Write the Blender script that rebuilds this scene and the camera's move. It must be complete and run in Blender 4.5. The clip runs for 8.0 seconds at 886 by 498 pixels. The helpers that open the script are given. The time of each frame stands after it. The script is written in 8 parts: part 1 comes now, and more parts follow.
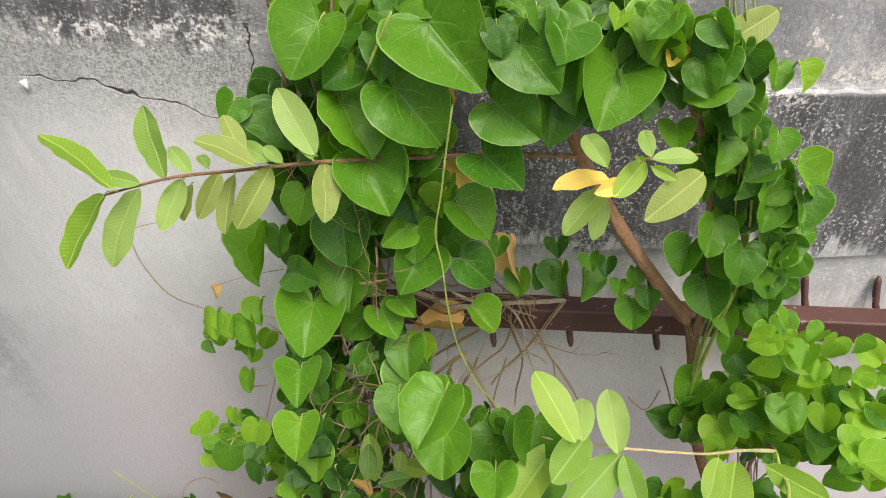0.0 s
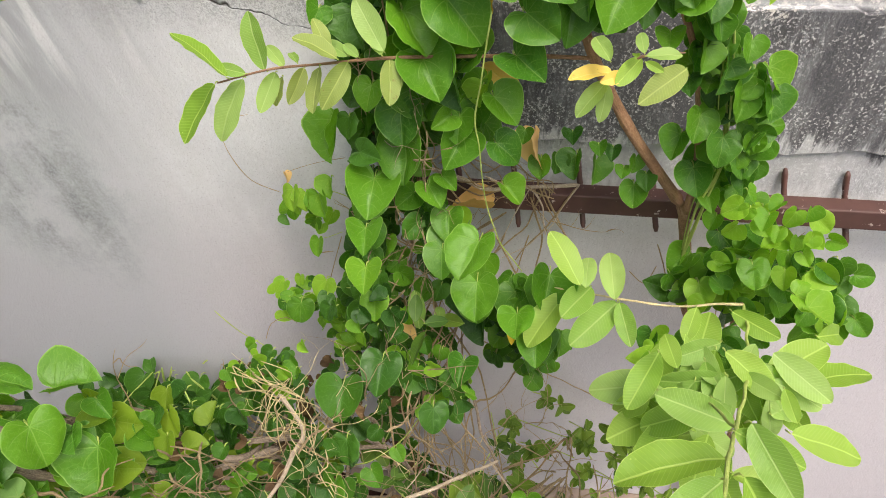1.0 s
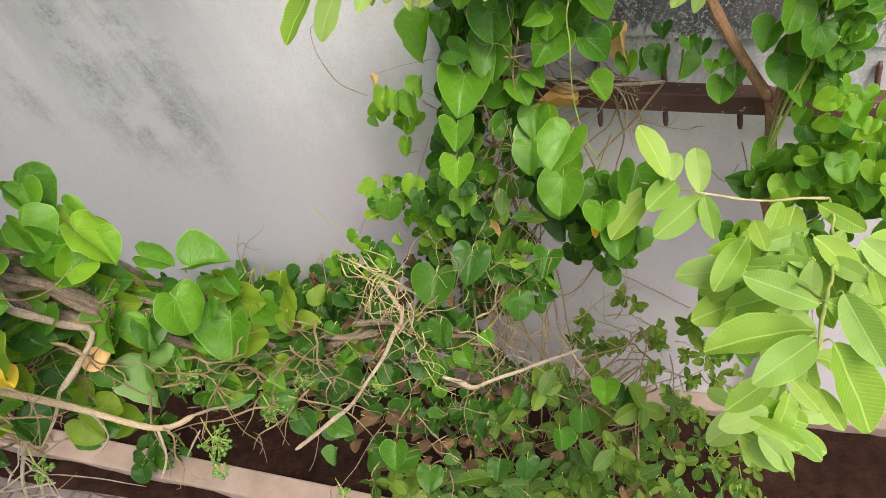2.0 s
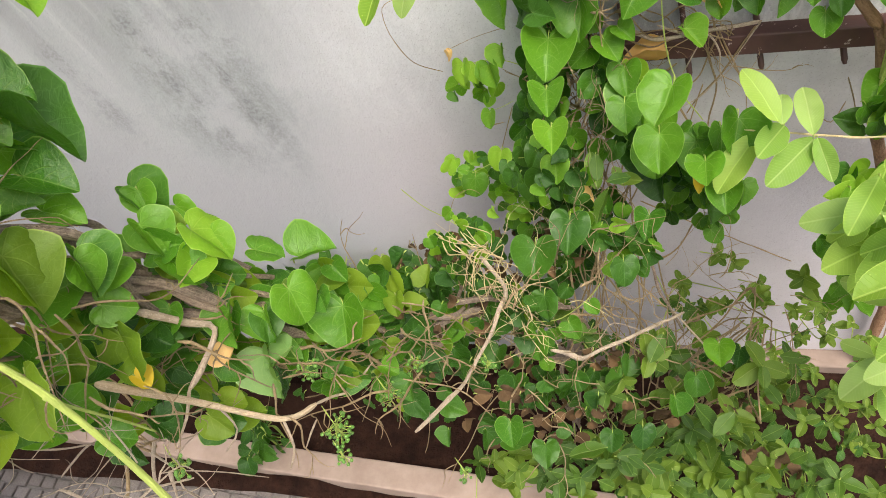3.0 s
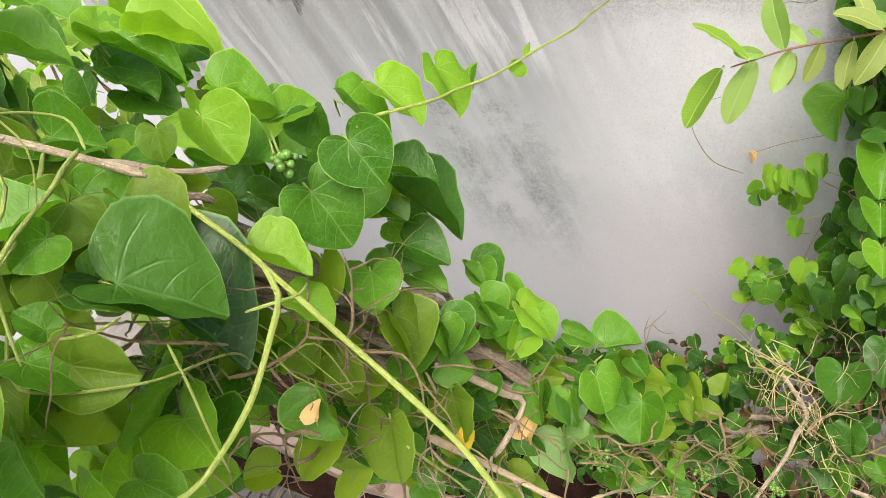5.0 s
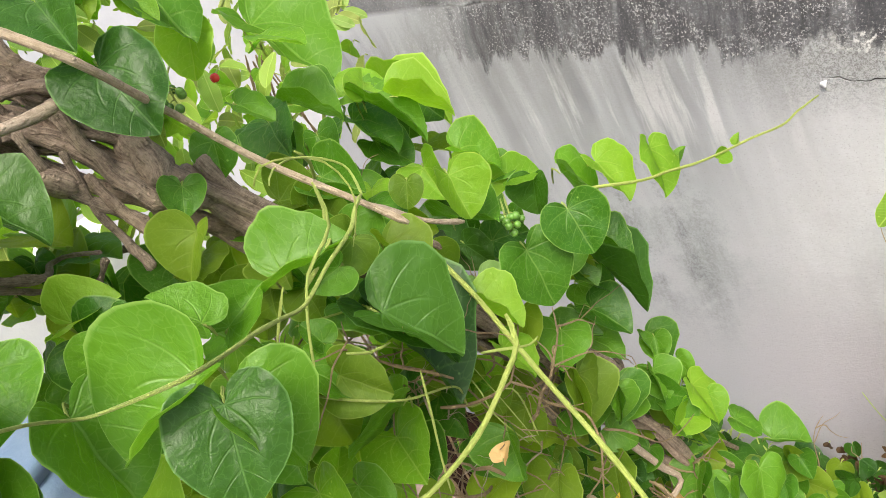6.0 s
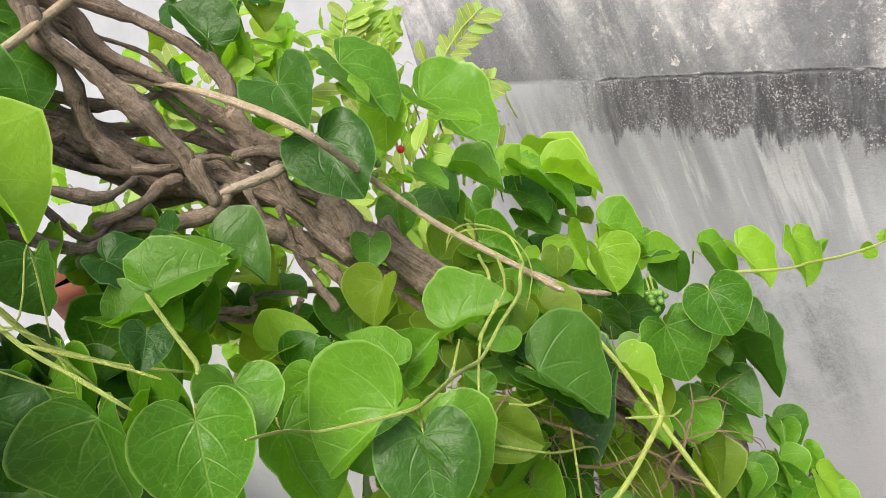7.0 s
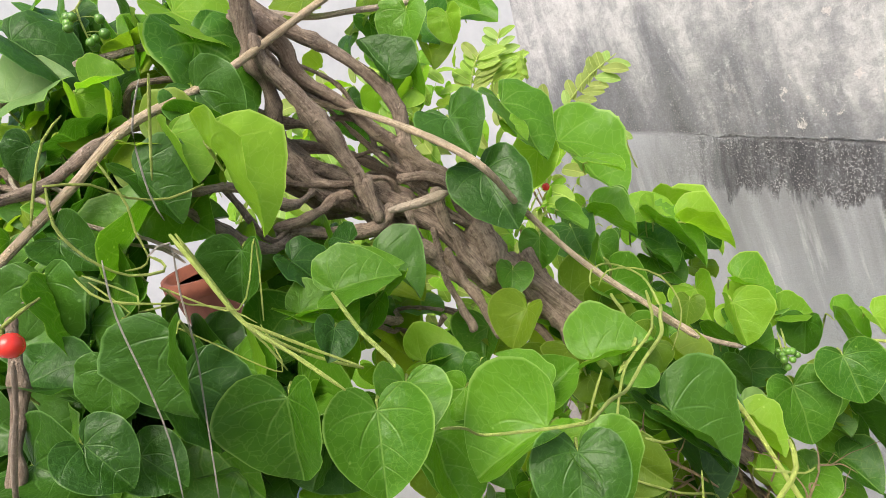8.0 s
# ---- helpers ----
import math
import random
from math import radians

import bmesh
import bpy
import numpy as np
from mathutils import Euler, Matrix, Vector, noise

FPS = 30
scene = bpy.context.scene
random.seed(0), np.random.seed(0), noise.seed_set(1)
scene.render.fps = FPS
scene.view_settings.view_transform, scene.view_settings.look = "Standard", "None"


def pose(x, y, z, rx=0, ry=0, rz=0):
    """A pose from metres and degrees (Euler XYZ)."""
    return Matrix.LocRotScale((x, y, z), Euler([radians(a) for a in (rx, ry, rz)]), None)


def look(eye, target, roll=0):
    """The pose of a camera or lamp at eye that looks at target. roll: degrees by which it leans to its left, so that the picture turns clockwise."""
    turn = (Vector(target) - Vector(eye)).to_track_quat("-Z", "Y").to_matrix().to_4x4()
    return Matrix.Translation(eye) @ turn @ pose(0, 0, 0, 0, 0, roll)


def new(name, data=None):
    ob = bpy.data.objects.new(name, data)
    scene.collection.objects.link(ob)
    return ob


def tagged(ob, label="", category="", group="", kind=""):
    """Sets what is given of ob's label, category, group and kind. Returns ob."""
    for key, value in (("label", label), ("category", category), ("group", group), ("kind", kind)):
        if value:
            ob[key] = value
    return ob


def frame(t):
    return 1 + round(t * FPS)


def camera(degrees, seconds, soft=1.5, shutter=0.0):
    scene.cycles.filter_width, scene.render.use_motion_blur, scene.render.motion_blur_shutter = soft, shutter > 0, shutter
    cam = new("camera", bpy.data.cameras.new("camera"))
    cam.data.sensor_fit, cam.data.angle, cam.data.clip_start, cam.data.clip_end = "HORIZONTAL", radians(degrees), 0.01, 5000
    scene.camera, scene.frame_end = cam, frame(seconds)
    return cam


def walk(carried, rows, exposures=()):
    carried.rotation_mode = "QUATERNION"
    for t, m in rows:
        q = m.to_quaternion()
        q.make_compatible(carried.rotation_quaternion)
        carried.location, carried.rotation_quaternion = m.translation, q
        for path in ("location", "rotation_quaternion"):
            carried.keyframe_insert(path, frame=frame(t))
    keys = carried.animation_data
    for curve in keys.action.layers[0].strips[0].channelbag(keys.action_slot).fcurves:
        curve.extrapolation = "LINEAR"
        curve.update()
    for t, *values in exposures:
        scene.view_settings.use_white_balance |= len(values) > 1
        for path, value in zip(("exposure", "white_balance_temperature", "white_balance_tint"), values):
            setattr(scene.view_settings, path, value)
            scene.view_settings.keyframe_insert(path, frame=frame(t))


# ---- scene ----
cam = camera(65.04, 8.0, soft=0.5)
EXPOSURES = [(0, 0.62), (0.5, 0.69), (1.5, 0.66), (3.0, 0.81), (4.0, 0.87), (5.0, 0.87), (6.5, 0.79), (8.0, 0.70)]
PATH = [
    (0, pose(-0.0156, 0.2852, 2.5431, 52.58, 0.45, 4.01)),
    (0.5, pose(0.0048, 0.2777, 2.5160, 48.52, 2.11, 6.48)),
    (0.8, pose(0.0378, 0.2751, 2.4949, 46.16, 2.58, 8.96)),
    (0.9, pose(0.0772, 0.0653, 2.6319, 47.12, 3.73, 8.74)),
    (1, pose(-0.0138, -0.0103, 2.6438, 47.15, 0.90, 6.37)),
    (1.5, pose(-0.0404, -0.1030, 2.7094, 43.95, 0.88, 8.22)),
    (1.7, pose(-0.0522, -0.1055, 2.6934, 42.43, 2.03, 9.24)),
    (2.8, pose(-0.1375, -0.1160, 2.6392, 38.30, 9.81, 8.42)),
    (3, pose(-0.1599, -0.1127, 2.6427, 38.94, 11.23, 8.82)),
    (3.5, pose(-0.2069, -0.1181, 2.6567, 40.80, 12.50, 12.97)),
    (4, pose(-0.2428, -0.1215, 2.6801, 43.56, 13.77, 17.92)),
    (4.5, pose(-0.2663, -0.1369, 2.7006, 45.92, 16.01, 20.68)),
    (5, pose(-0.3106, -0.1694, 2.7429, 49.40, 17.82, 27.26)),
    (5.2, pose(-0.3248, -0.1801, 2.7632, 51.10, 17.47, 30.49)),
    (6.3, pose(-0.3469, -0.2804, 2.8378, 59.83, 18.20, 44.17)),
    (6.5, pose(-0.3418, -0.2928, 2.8492, 61.25, 18.50, 46.30)),
    (7, pose(-0.3299, -0.3335, 2.8854, 65.29, 17.03, 51.18)),
    (7.5, pose(-0.3344, -0.3811, 2.9035, 68.34, 15.66, 56.58)),
    (8, pose(-0.3277, -0.4190, 2.9149, 70.67, 13.90, 59.96)),
]
walk(cam, PATH, EXPOSURES)


# ---- sky and sun: bright haze ----
world = bpy.data.worlds.new("sky")
scene.world = world
world.use_nodes = True
wn = world.node_tree.nodes
sky = wn.new("ShaderNodeTexSky")
sky.sky_type = "NISHITA"
sky.sun_disc = False
sky.sun_elevation = radians(62.5)
sky.sun_rotation = radians(143.1)
sky.air_density = 1.0
sky.dust_density = 7.0
wn["Background"].inputs["Strength"].default_value = 0.15
world.node_tree.links.new(sky.outputs["Color"], wn["Background"].inputs["Color"])

sun = new("sun", bpy.data.lights.new("sun", "SUN"))
sun.data.energy = 2.2
sun.data.angle = radians(34)
sun.data.color = (1.0, 0.95, 0.87)
sun.matrix_world = look((3.0, -4.0, 9.6), (0, 0, 0))


# ---- materials ----
def material(name, rough=0.6, metal=0.0):
    mat = bpy.data.materials.new(name)
    mat.use_nodes = True
    nt = mat.node_tree
    b = nt.nodes["Principled BSDF"]
    b.inputs["Roughness"].default_value = rough
    b.inputs["Metallic"].default_value = metal
    return mat, nt, b


def N(nt, kind, **values):
    """A node with some of its inputs or settings given by name."""
    n = nt.nodes.new(kind)
    for key, v in values.items():
        key = key.replace("_", " ")
        if key in n.inputs:
            if isinstance(v, bpy.types.NodeSocket):
                nt.links.new(v, n.inputs[key])
            else:
                n.inputs[key].default_value = v
    return n


def math_node(nt, op, a, b=0.0, clamp=False):
    n = nt.nodes.new("ShaderNodeMath")
    n.operation, n.use_clamp = op, clamp
    for i, v in enumerate((a, b)):
        if isinstance(v, bpy.types.NodeSocket):
            nt.links.new(v, n.inputs[i])
        else:
            n.inputs[i].default_value = v
    return n.outputs[0]


def ramp(nt, fac, *stops):
    n = nt.nodes.new("ShaderNodeValToRGB")
    nt.links.new(fac, n.inputs[0])
    els = n.color_ramp.elements
    while len(els) < len(stops):
        els.new(0.5)
    for el, (at, col) in zip(els, stops):
        el.position = at
        el.color = (*col, 1) if not isinstance(col, (int, float)) else (col, col, col, 1)
    return n.outputs[0]


def mix(nt, fac, a, b, blend="MIX"):
    n = nt.nodes.new("ShaderNodeMix")
    n.data_type, n.blend_type = "RGBA", blend
    for sock, v in ((n.inputs[0], fac), (n.inputs[6], a), (n.inputs[7], b)):
        if isinstance(v, bpy.types.NodeSocket):
            nt.links.new(v, sock)
        elif isinstance(v, (int, float)):
            sock.default_value = v
        else:
            sock.default_value = (*v, 1)
    return n.outputs[2]


def noise_tex(nt, vec, scale, detail=4.0, rough=0.6, distort=0.0):
    n = nt.nodes.new("ShaderNodeTexNoise")
    n.inputs["Scale"].default_value = scale
    n.inputs["Detail"].default_value = detail
    n.inputs["Roughness"].default_value = rough
    n.inputs["Distortion"].default_value = distort
    if vec is not None:
        nt.links.new(vec, n.inputs["Vector"])
    return n.outputs[0]


def bump(nt, b, height, strength, dist):
    n = nt.nodes.new("ShaderNodeBump")
    n.inputs["Strength"].default_value = strength
    n.inputs["Distance"].default_value = dist
    nt.links.new(height, n.inputs["Height"])
    nt.links.new(n.outputs[0], b.inputs["Normal"])


def place(nt):
    g = nt.nodes.new("ShaderNodeNewGeometry")
    s = nt.nodes.new("ShaderNodeSeparateXYZ")
    nt.links.new(g.outputs["Position"], s.inputs[0])
    return g.outputs["Position"], s.outputs[0], s.outputs[1], s.outputs[2]


def band(nt, v, lo, hi, soft):
    """1 between lo and hi, falling to 0 over soft."""
    a = N(nt, "ShaderNodeMapRange", From_Min=lo - soft, From_Max=lo + soft, Value=v).outputs[0]
    c = N(nt, "ShaderNodeMapRange", From_Min=hi - soft, From_Max=hi + soft, To_Min=1.0, To_Max=0.0, Value=v).outputs[0]
    return math_node(nt, "MULTIPLY", a, c)


def plaster_material():
    """Grey-lilac lime plaster with rain streaks, mildew patches, a dark band and a crack."""
    mat, nt, b = material("weathered_plaster", 0.9)
    pos, x, y, z = place(nt)
    # streak coordinates: leaning a little, long along their run
    lean = nt.nodes.new("ShaderNodeMapping")
    lean.inputs["Rotation"].default_value = (0, radians(STREAK_LEAN), 0)
    lean.inputs["Scale"].default_value = (1, 1, 1)
    nt.links.new(pos, lean.inputs[0])
    long = nt.nodes.new("ShaderNodeMapping")
    long.inputs["Scale"].default_value = (1.0, 1.0, 0.12)
    nt.links.new(lean.outputs[0], long.inputs[0])
    streak = noise_tex(nt, long.outputs[0], 8.0, 3, 0.55)
    fine_streak = noise_tex(nt, long.outputs[0], 34.0, 4, 0.6)
    plumb = nt.nodes.new("ShaderNodeMapping")
    plumb.inputs["Scale"].default_value = (1.0, 1.0, 0.2)
    nt.links.new(pos, plumb.inputs[0])
    drips = noise_tex(nt, plumb.outputs[0], 11.0, 5, 0.65)
    fine_drips = noise_tex(nt, plumb.outputs[0], 42.0, 4, 0.65)
    cloud = noise_tex(nt, pos, 2.2, 5, 0.6)
    blot = noise_tex(nt, pos, 7.0, 6, 0.68)
    wide = noise_tex(nt, pos, 2.6, 8, 0.72, 1.2)
    grain = noise_tex(nt, pos, 160.0, 3, 0.6)
    pits = noise_tex(nt, pos, 60.0, 4, 0.7)
    salt = noise_tex(nt, pos, 115.0, 3, 0.75)
    pepper = ramp(nt, salt, (0.45, 1.0), (0.56, 0.0))
    lichen = ramp(nt, math_node(nt, "ADD", math_node(nt, "MULTIPLY", noise_tex(nt, pos, 260.0, 3, 0.7), 0.6), math_node(nt, "MULTIPLY", salt, 0.4)), (0.44, 1.0), (0.54, 0.0))
    white = ramp(nt, salt, (0.56, 0.0), (0.63, 1.0))
    base = mix(nt, ramp(nt, cloud, (0.35, 0.0), (0.65, 1.0)), (0.515, 0.523, 0.535), (0.60, 0.61, 0.62))
    base = mix(nt, math_node(nt, "MULTIPLY", ramp(nt, streak, (0.45, 0.0), (0.60, 1.0)), 0.35), base, (0.74, 0.73, 0.735))
    base = mix(nt, ramp(nt, blot, (0.38, 0.3), (0.54, 0.0)), base, (0.47, 0.465, 0.48))
    # lilac tint of the lower wall, with the dimmer light there mixed into it
    wash_shade = N(nt, "ShaderNodeMapRange", From_Min=1.05, From_Max=1.55, To_Min=0.85, To_Max=0.0, Value=math_node(nt, "ADD", z, math_node(nt, "MULTIPLY", math_node(nt, "SUBTRACT", cloud, 0.5), 0.5))).outputs[0]
    base = mix(nt, wash_shade, base, (0.475, 0.445, 0.475))
    left = band(nt, x, -9.0, LEFT_END, 0.04)
    right = band(nt, x, LEFT_END, 9.0, 0.03)
    # base mixed darker and bluer towards the far left end
    far = band(nt, x, -9.0, -0.95, 0.25)
    base = mix(nt, math_node(nt, "MULTIPLY", far, 0.78), base, (0.330, 0.345, 0.365))
    # patched plaster above the dark course: cream, grey and black
    high = math_node(nt, "MAXIMUM", band(nt, z, 2.29, 9.0, 0.01), math_node(nt, "MULTIPLY", band(nt, z, 2.035, 9.0, 0.012), right))
    wide_run = nt.nodes.new("ShaderNodeMapping")
    wide_run.inputs["Scale"].default_value = (1.0, 1.0, 0.3)
    nt.links.new(lean.outputs[0], wide_run.inputs[0])
    runs = noise_tex(nt, wide_run.outputs[0], 4.2, 5, 0.62, 0.3)
    low_down = N(nt, "ShaderNodeMapRange", From_Min=2.30, From_Max=2.75, To_Min=0.13, To_Max=-0.05, Value=z).outputs[0]
    grime = math_node(nt, "ADD", math_node(nt, "ADD", math_node(nt, "MULTIPLY", runs, 0.65), math_node(nt, "MULTIPLY", wide, 0.35)), low_down)
    top = mix(nt, ramp(nt, grime, (0.43, 0.0), (0.58, 1.0)), (0.565, 0.56, 0.55), (0.215, 0.222, 0.235))
    mottle = noise_tex(nt, pos, 21.0, 8, 0.76, 0.6)
    top = mix(nt, ramp(nt, mottle, (0.46, 0.0), (0.62, 0.62)), top, (0.235, 0.24, 0.25))
    top = mix(nt, ramp(nt, mottle, (0.33, 0.6), (0.43, 0.0)), top, (0.70, 0.695, 0.69))
    top = mix(nt, math_node(nt, "MULTIPLY", ramp(nt, grime, (0.57, 0.0), (0.68, 0.9)), ramp(nt, blot, (0.42, 0.25), (0.58, 1.0))), top, (0.09, 0.092, 0.098))
    top = mix(nt, math_node(nt, "MULTIPLY", ramp(nt, streak, (0.55, 0.0), (0.66, 0.6)), ramp(nt, cloud, (0.42, 0.0), (0.56, 1.0))), top, (0.74, 0.72, 0.70))
    # scabs of old paint
    peel = math_node(nt, "MULTIPLY", ramp(nt, noise_tex(nt, pos, 17.0, 7, 0.7), (0.60, 0.0), (0.62, 0.85)), band(nt, x, -1.85, 9.0, 0.2))
    top = mix(nt, peel, top, (0.68, 0.635, 0.60))
    top = mix(nt, math_node(nt, "MULTIPLY", pepper, ramp(nt, grime, (0.46, 0.05), (0.62, 0.5))), top, (0.12, 0.12, 0.122))
    base = mix(nt, high, base, top)
    lx = nt.nodes.new("ShaderNodeSeparateXYZ")
    nt.links.new(lean.outputs[0], lx.inputs[0])
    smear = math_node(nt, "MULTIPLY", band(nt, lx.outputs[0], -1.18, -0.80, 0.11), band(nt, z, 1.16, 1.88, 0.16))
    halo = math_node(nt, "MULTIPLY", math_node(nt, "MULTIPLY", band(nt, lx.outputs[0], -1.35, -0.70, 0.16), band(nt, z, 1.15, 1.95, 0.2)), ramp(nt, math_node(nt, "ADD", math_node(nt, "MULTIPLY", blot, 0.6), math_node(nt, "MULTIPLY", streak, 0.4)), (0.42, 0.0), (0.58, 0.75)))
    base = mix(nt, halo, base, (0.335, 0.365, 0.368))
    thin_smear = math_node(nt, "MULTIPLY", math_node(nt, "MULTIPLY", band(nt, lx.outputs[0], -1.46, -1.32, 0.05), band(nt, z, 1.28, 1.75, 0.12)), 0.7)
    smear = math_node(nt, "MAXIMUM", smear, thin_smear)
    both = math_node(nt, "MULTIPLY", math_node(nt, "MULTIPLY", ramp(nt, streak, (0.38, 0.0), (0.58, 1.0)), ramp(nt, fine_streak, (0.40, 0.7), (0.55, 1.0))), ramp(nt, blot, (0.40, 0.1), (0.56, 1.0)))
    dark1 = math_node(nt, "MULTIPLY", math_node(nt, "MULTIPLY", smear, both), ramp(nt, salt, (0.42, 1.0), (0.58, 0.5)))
    reach = N(nt, "ShaderNodeMapRange", From_Min=1.48, From_Max=2.06, Value=math_node(nt, "ADD", z, math_node(nt, "MULTIPLY", math_node(nt, "SUBTRACT", cloud, 0.5), 0.8))).outputs[0]
    run = math_node(nt, "MULTIPLY", math_node(nt, "MULTIPLY", reach, math_node(nt, "ADD", math_node(nt, "MULTIPLY", far, 0.75), 0.25)), ramp(nt, streak, (0.40, 0.0), (0.60, 1.0)))
    drip = math_node(nt, "MULTIPLY", math_node(nt, "MULTIPLY", run, band(nt, z, 1.0, 2.2, 0.1)), left)
    # salt and pepper of old lichen just under and over the course edge
    edge = math_node(nt, "ADD", z, math_node(nt, "MULTIPLY", math_node(nt, "SUBTRACT", blot, 0.5), 0.22))
    fringe = math_node(nt, "MULTIPLY", math_node(nt, "MULTIPLY", N(nt, "ShaderNodeMapRange", From_Min=1.90, From_Max=2.06, Value=edge).outputs[0], band(nt, z, 1.5, 2.2, 0.05)), left)
    fringe = math_node(nt, "MULTIPLY", fringe, math_node(nt, "ADD", math_node(nt, "MULTIPLY", band(nt, x, -0.98, 9.0, 0.12), 0.75), 0.25))
    smears = math_node(nt, "MULTIPLY", math_node(nt, "MULTIPLY", ramp(nt, noise_tex(nt, long.outputs[0], 15.0, 4, 0.6), (0.54, 0.0), (0.64, 0.5)), band(nt, z, 1.8, 2.12, 0.12)), far)
    # dark courses
    wob = math_node(nt, "MULTIPLY", math_node(nt, "ADD", math_node(nt, "SUBTRACT", fine_drips, 0.5), math_node(nt, "SUBTRACT", drips, 0.5)), 0.2)
    zz = math_node(nt, "ADD", z, wob)
    low = math_node(nt, "MULTIPLY", band(nt, zz, 2.11, 2.32, 0.018), band(nt, z, 2.0, 2.287, 0.004))
    lowl = math_node(nt, "MULTIPLY", math_node(nt, "MULTIPLY", low, left), band(nt, math_node(nt, "ADD", x, wob), -2.06, 9.0, 0.22))
    upr = math_node(nt, "MULTIPLY", math_node(nt, "MULTIPLY", band(nt, zz, 1.69, 2.2, 0.025), band(nt, z, 1.0, 2.03, 0.006)), right)
    under = math_node(nt, "MULTIPLY", math_node(nt, "MULTIPLY", band(nt, zz, 1.56, 1.70, 0.03), right), 0.4)
    course = math_node(nt, "MAXIMUM", lowl, upr)
    soot = math_node(nt, "MULTIPLY", math_node(nt, "MAXIMUM", course, under), math_node(nt, "MAXIMUM", ramp(nt, drips, (0.34, 0.7), (0.50, 1.0)), math_node(nt, "MULTIPLY", band(nt, x, -0.95, 9.0, 0.15), 0.9)))
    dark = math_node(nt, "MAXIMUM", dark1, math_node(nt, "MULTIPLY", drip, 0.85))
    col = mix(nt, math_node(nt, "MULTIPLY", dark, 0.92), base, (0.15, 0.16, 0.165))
    col = mix(nt, smears, col, (0.66, 0.665, 0.67))
    col = mix(nt, math_node(nt, "MULTIPLY", fringe, 0.55), col, (0.25, 0.255, 0.245))
    col = mix(nt, math_node(nt, "MULTIPLY", math_node(nt, "MULTIPLY", fringe, lichen), 0.75), col, (0.12, 0.118, 0.112))
    tone = mix(nt, ramp(nt, fine_drips, (0.36, 0.0), (0.62, 1.0)), (0.036, 0.037, 0.041), (0.160, 0.165, 0.176))
    tone = mix(nt, math_node(nt, "MULTIPLY", pepper, ramp(nt, blot, (0.36, 0.25), (0.58, 0.85))), tone, (0.035, 0.033, 0.033))
    tone = mix(nt, math_node(nt, "MULTIPLY", white, ramp(nt, blot, (0.42, 0.15), (0.58, 0.75))), tone, (0.50, 0.49, 0.49))
    col = mix(nt, soot, col, tone)
    black = ramp(nt, noise_tex(nt, plumb.outputs[0], 7.0, 6, 0.7, 0.5), (0.50, 0.0), (0.60, 0.85))
    col = mix(nt, math_node(nt, "MULTIPLY", course, black), col, (0.045, 0.045, 0.05))
    chips = math_node(nt, "MULTIPLY", ramp(nt, noise_tex(nt, pos, 150.0, 3, 0.65), (0.57, 0.0), (0.62, 0.7)), ramp(nt, blot, (0.40, 0.1), (0.54, 1.0)))
    col = mix(nt, math_node(nt, "MULTIPLY", chips, math_node(nt, "MAXIMUM", course, math_node(nt, "MULTIPLY", high, 0.4))), col, (0.62, 0.61, 0.60))
    # broken groove over the course
    ripple = math_node(nt, "MULTIPLY", math_node(nt, "SUBTRACT", noise_tex(nt, pos, 16.0, 6, 0.72), 0.5), 0.04)
    gap = math_node(nt, "ABSOLUTE", math_node(nt, "SUBTRACT", math_node(nt, "ADD", z, ripple), 2.288))
    groove = math_node(nt, "MULTIPLY", math_node(nt, "MULTIPLY", N(nt, "ShaderNodeMapRange", From_Min=0.0015, From_Max=0.0075, To_Min=0.9, To_Max=0.0, Value=gap).outputs[0], ramp(nt, noise_tex(nt, pos, 9.0, 5, 0.7), (0.38, 0.0), (0.48, 1.0))), band(nt, x, -2.0, -0.5, 0.1))
    col = mix(nt, groove, col, (0.06, 0.058, 0.06))
    # flaking pale lip
    lip = math_node(nt, "MULTIPLY", math_node(nt, "MULTIPLY", band(nt, edge, 2.108, 2.128, 0.005), band(nt, x, -0.84, LEFT_END, 0.05)), ramp(nt, pits, (0.47, 0.0), (0.55, 0.75)))
    col = mix(nt, lip, col, (0.78, 0.77, 0.75))
    rlip = math_node(nt, "MULTIPLY", math_node(nt, "MULTIPLY", band(nt, edge, 2.02, 2.05, 0.008), right), ramp(nt, pits, (0.50, 0.0), (0.57, 0.7)))
    col = mix(nt, rlip, col, (0.80, 0.75, 0.70))
    col = mix(nt, ramp(nt, salt, (0.36, 0.13), (0.60, 0.0)), col, (0.30, 0.295, 0.30))
    speck = ramp(nt, noise_tex(nt, pos, 230.0, 2, 0.5), (0.30, 1.0), (0.38, 0.0))
    col = mix(nt, math_node(nt, "MULTIPLY", speck, 0.3), col, (0.2, 0.195, 0.19))
    # crack
    wig = math_node(nt, "MULTIPLY", math_node(nt, "SUBTRACT", noise_tex(nt, pos, 7.0, 3, 0.55), 0.5), 0.16)
    line = math_node(nt, "ABSOLUTE", math_node(nt, "SUBTRACT", math_node(nt, "ADD", z, wig), math_node(nt, "ADD", math_node(nt, "MULTIPLY", x, -0.17), 1.878)))
    crack = math_node(nt, "MULTIPLY", N(nt, "ShaderNodeMapRange", From_Min=0.0006, From_Max=0.003, To_Min=1.0, To_Max=0.0, Value=math_node(nt, "ADD", line, math_node(nt, "MULTIPLY", math_node(nt, "SUBTRACT", blot, 0.45), 0.008))).outputs[0], band(nt, x, -0.86, -0.40, 0.03))
    wig2 = math_node(nt, "MULTIPLY", math_node(nt, "SUBTRACT", noise_tex(nt, pos, 9.0, 4, 0.6), 0.5), 0.12)
    steep = math_node(nt, "ABSOLUTE", math_node(nt, "SUBTRACT", math_node(nt, "ADD", x, wig2), -0.445))
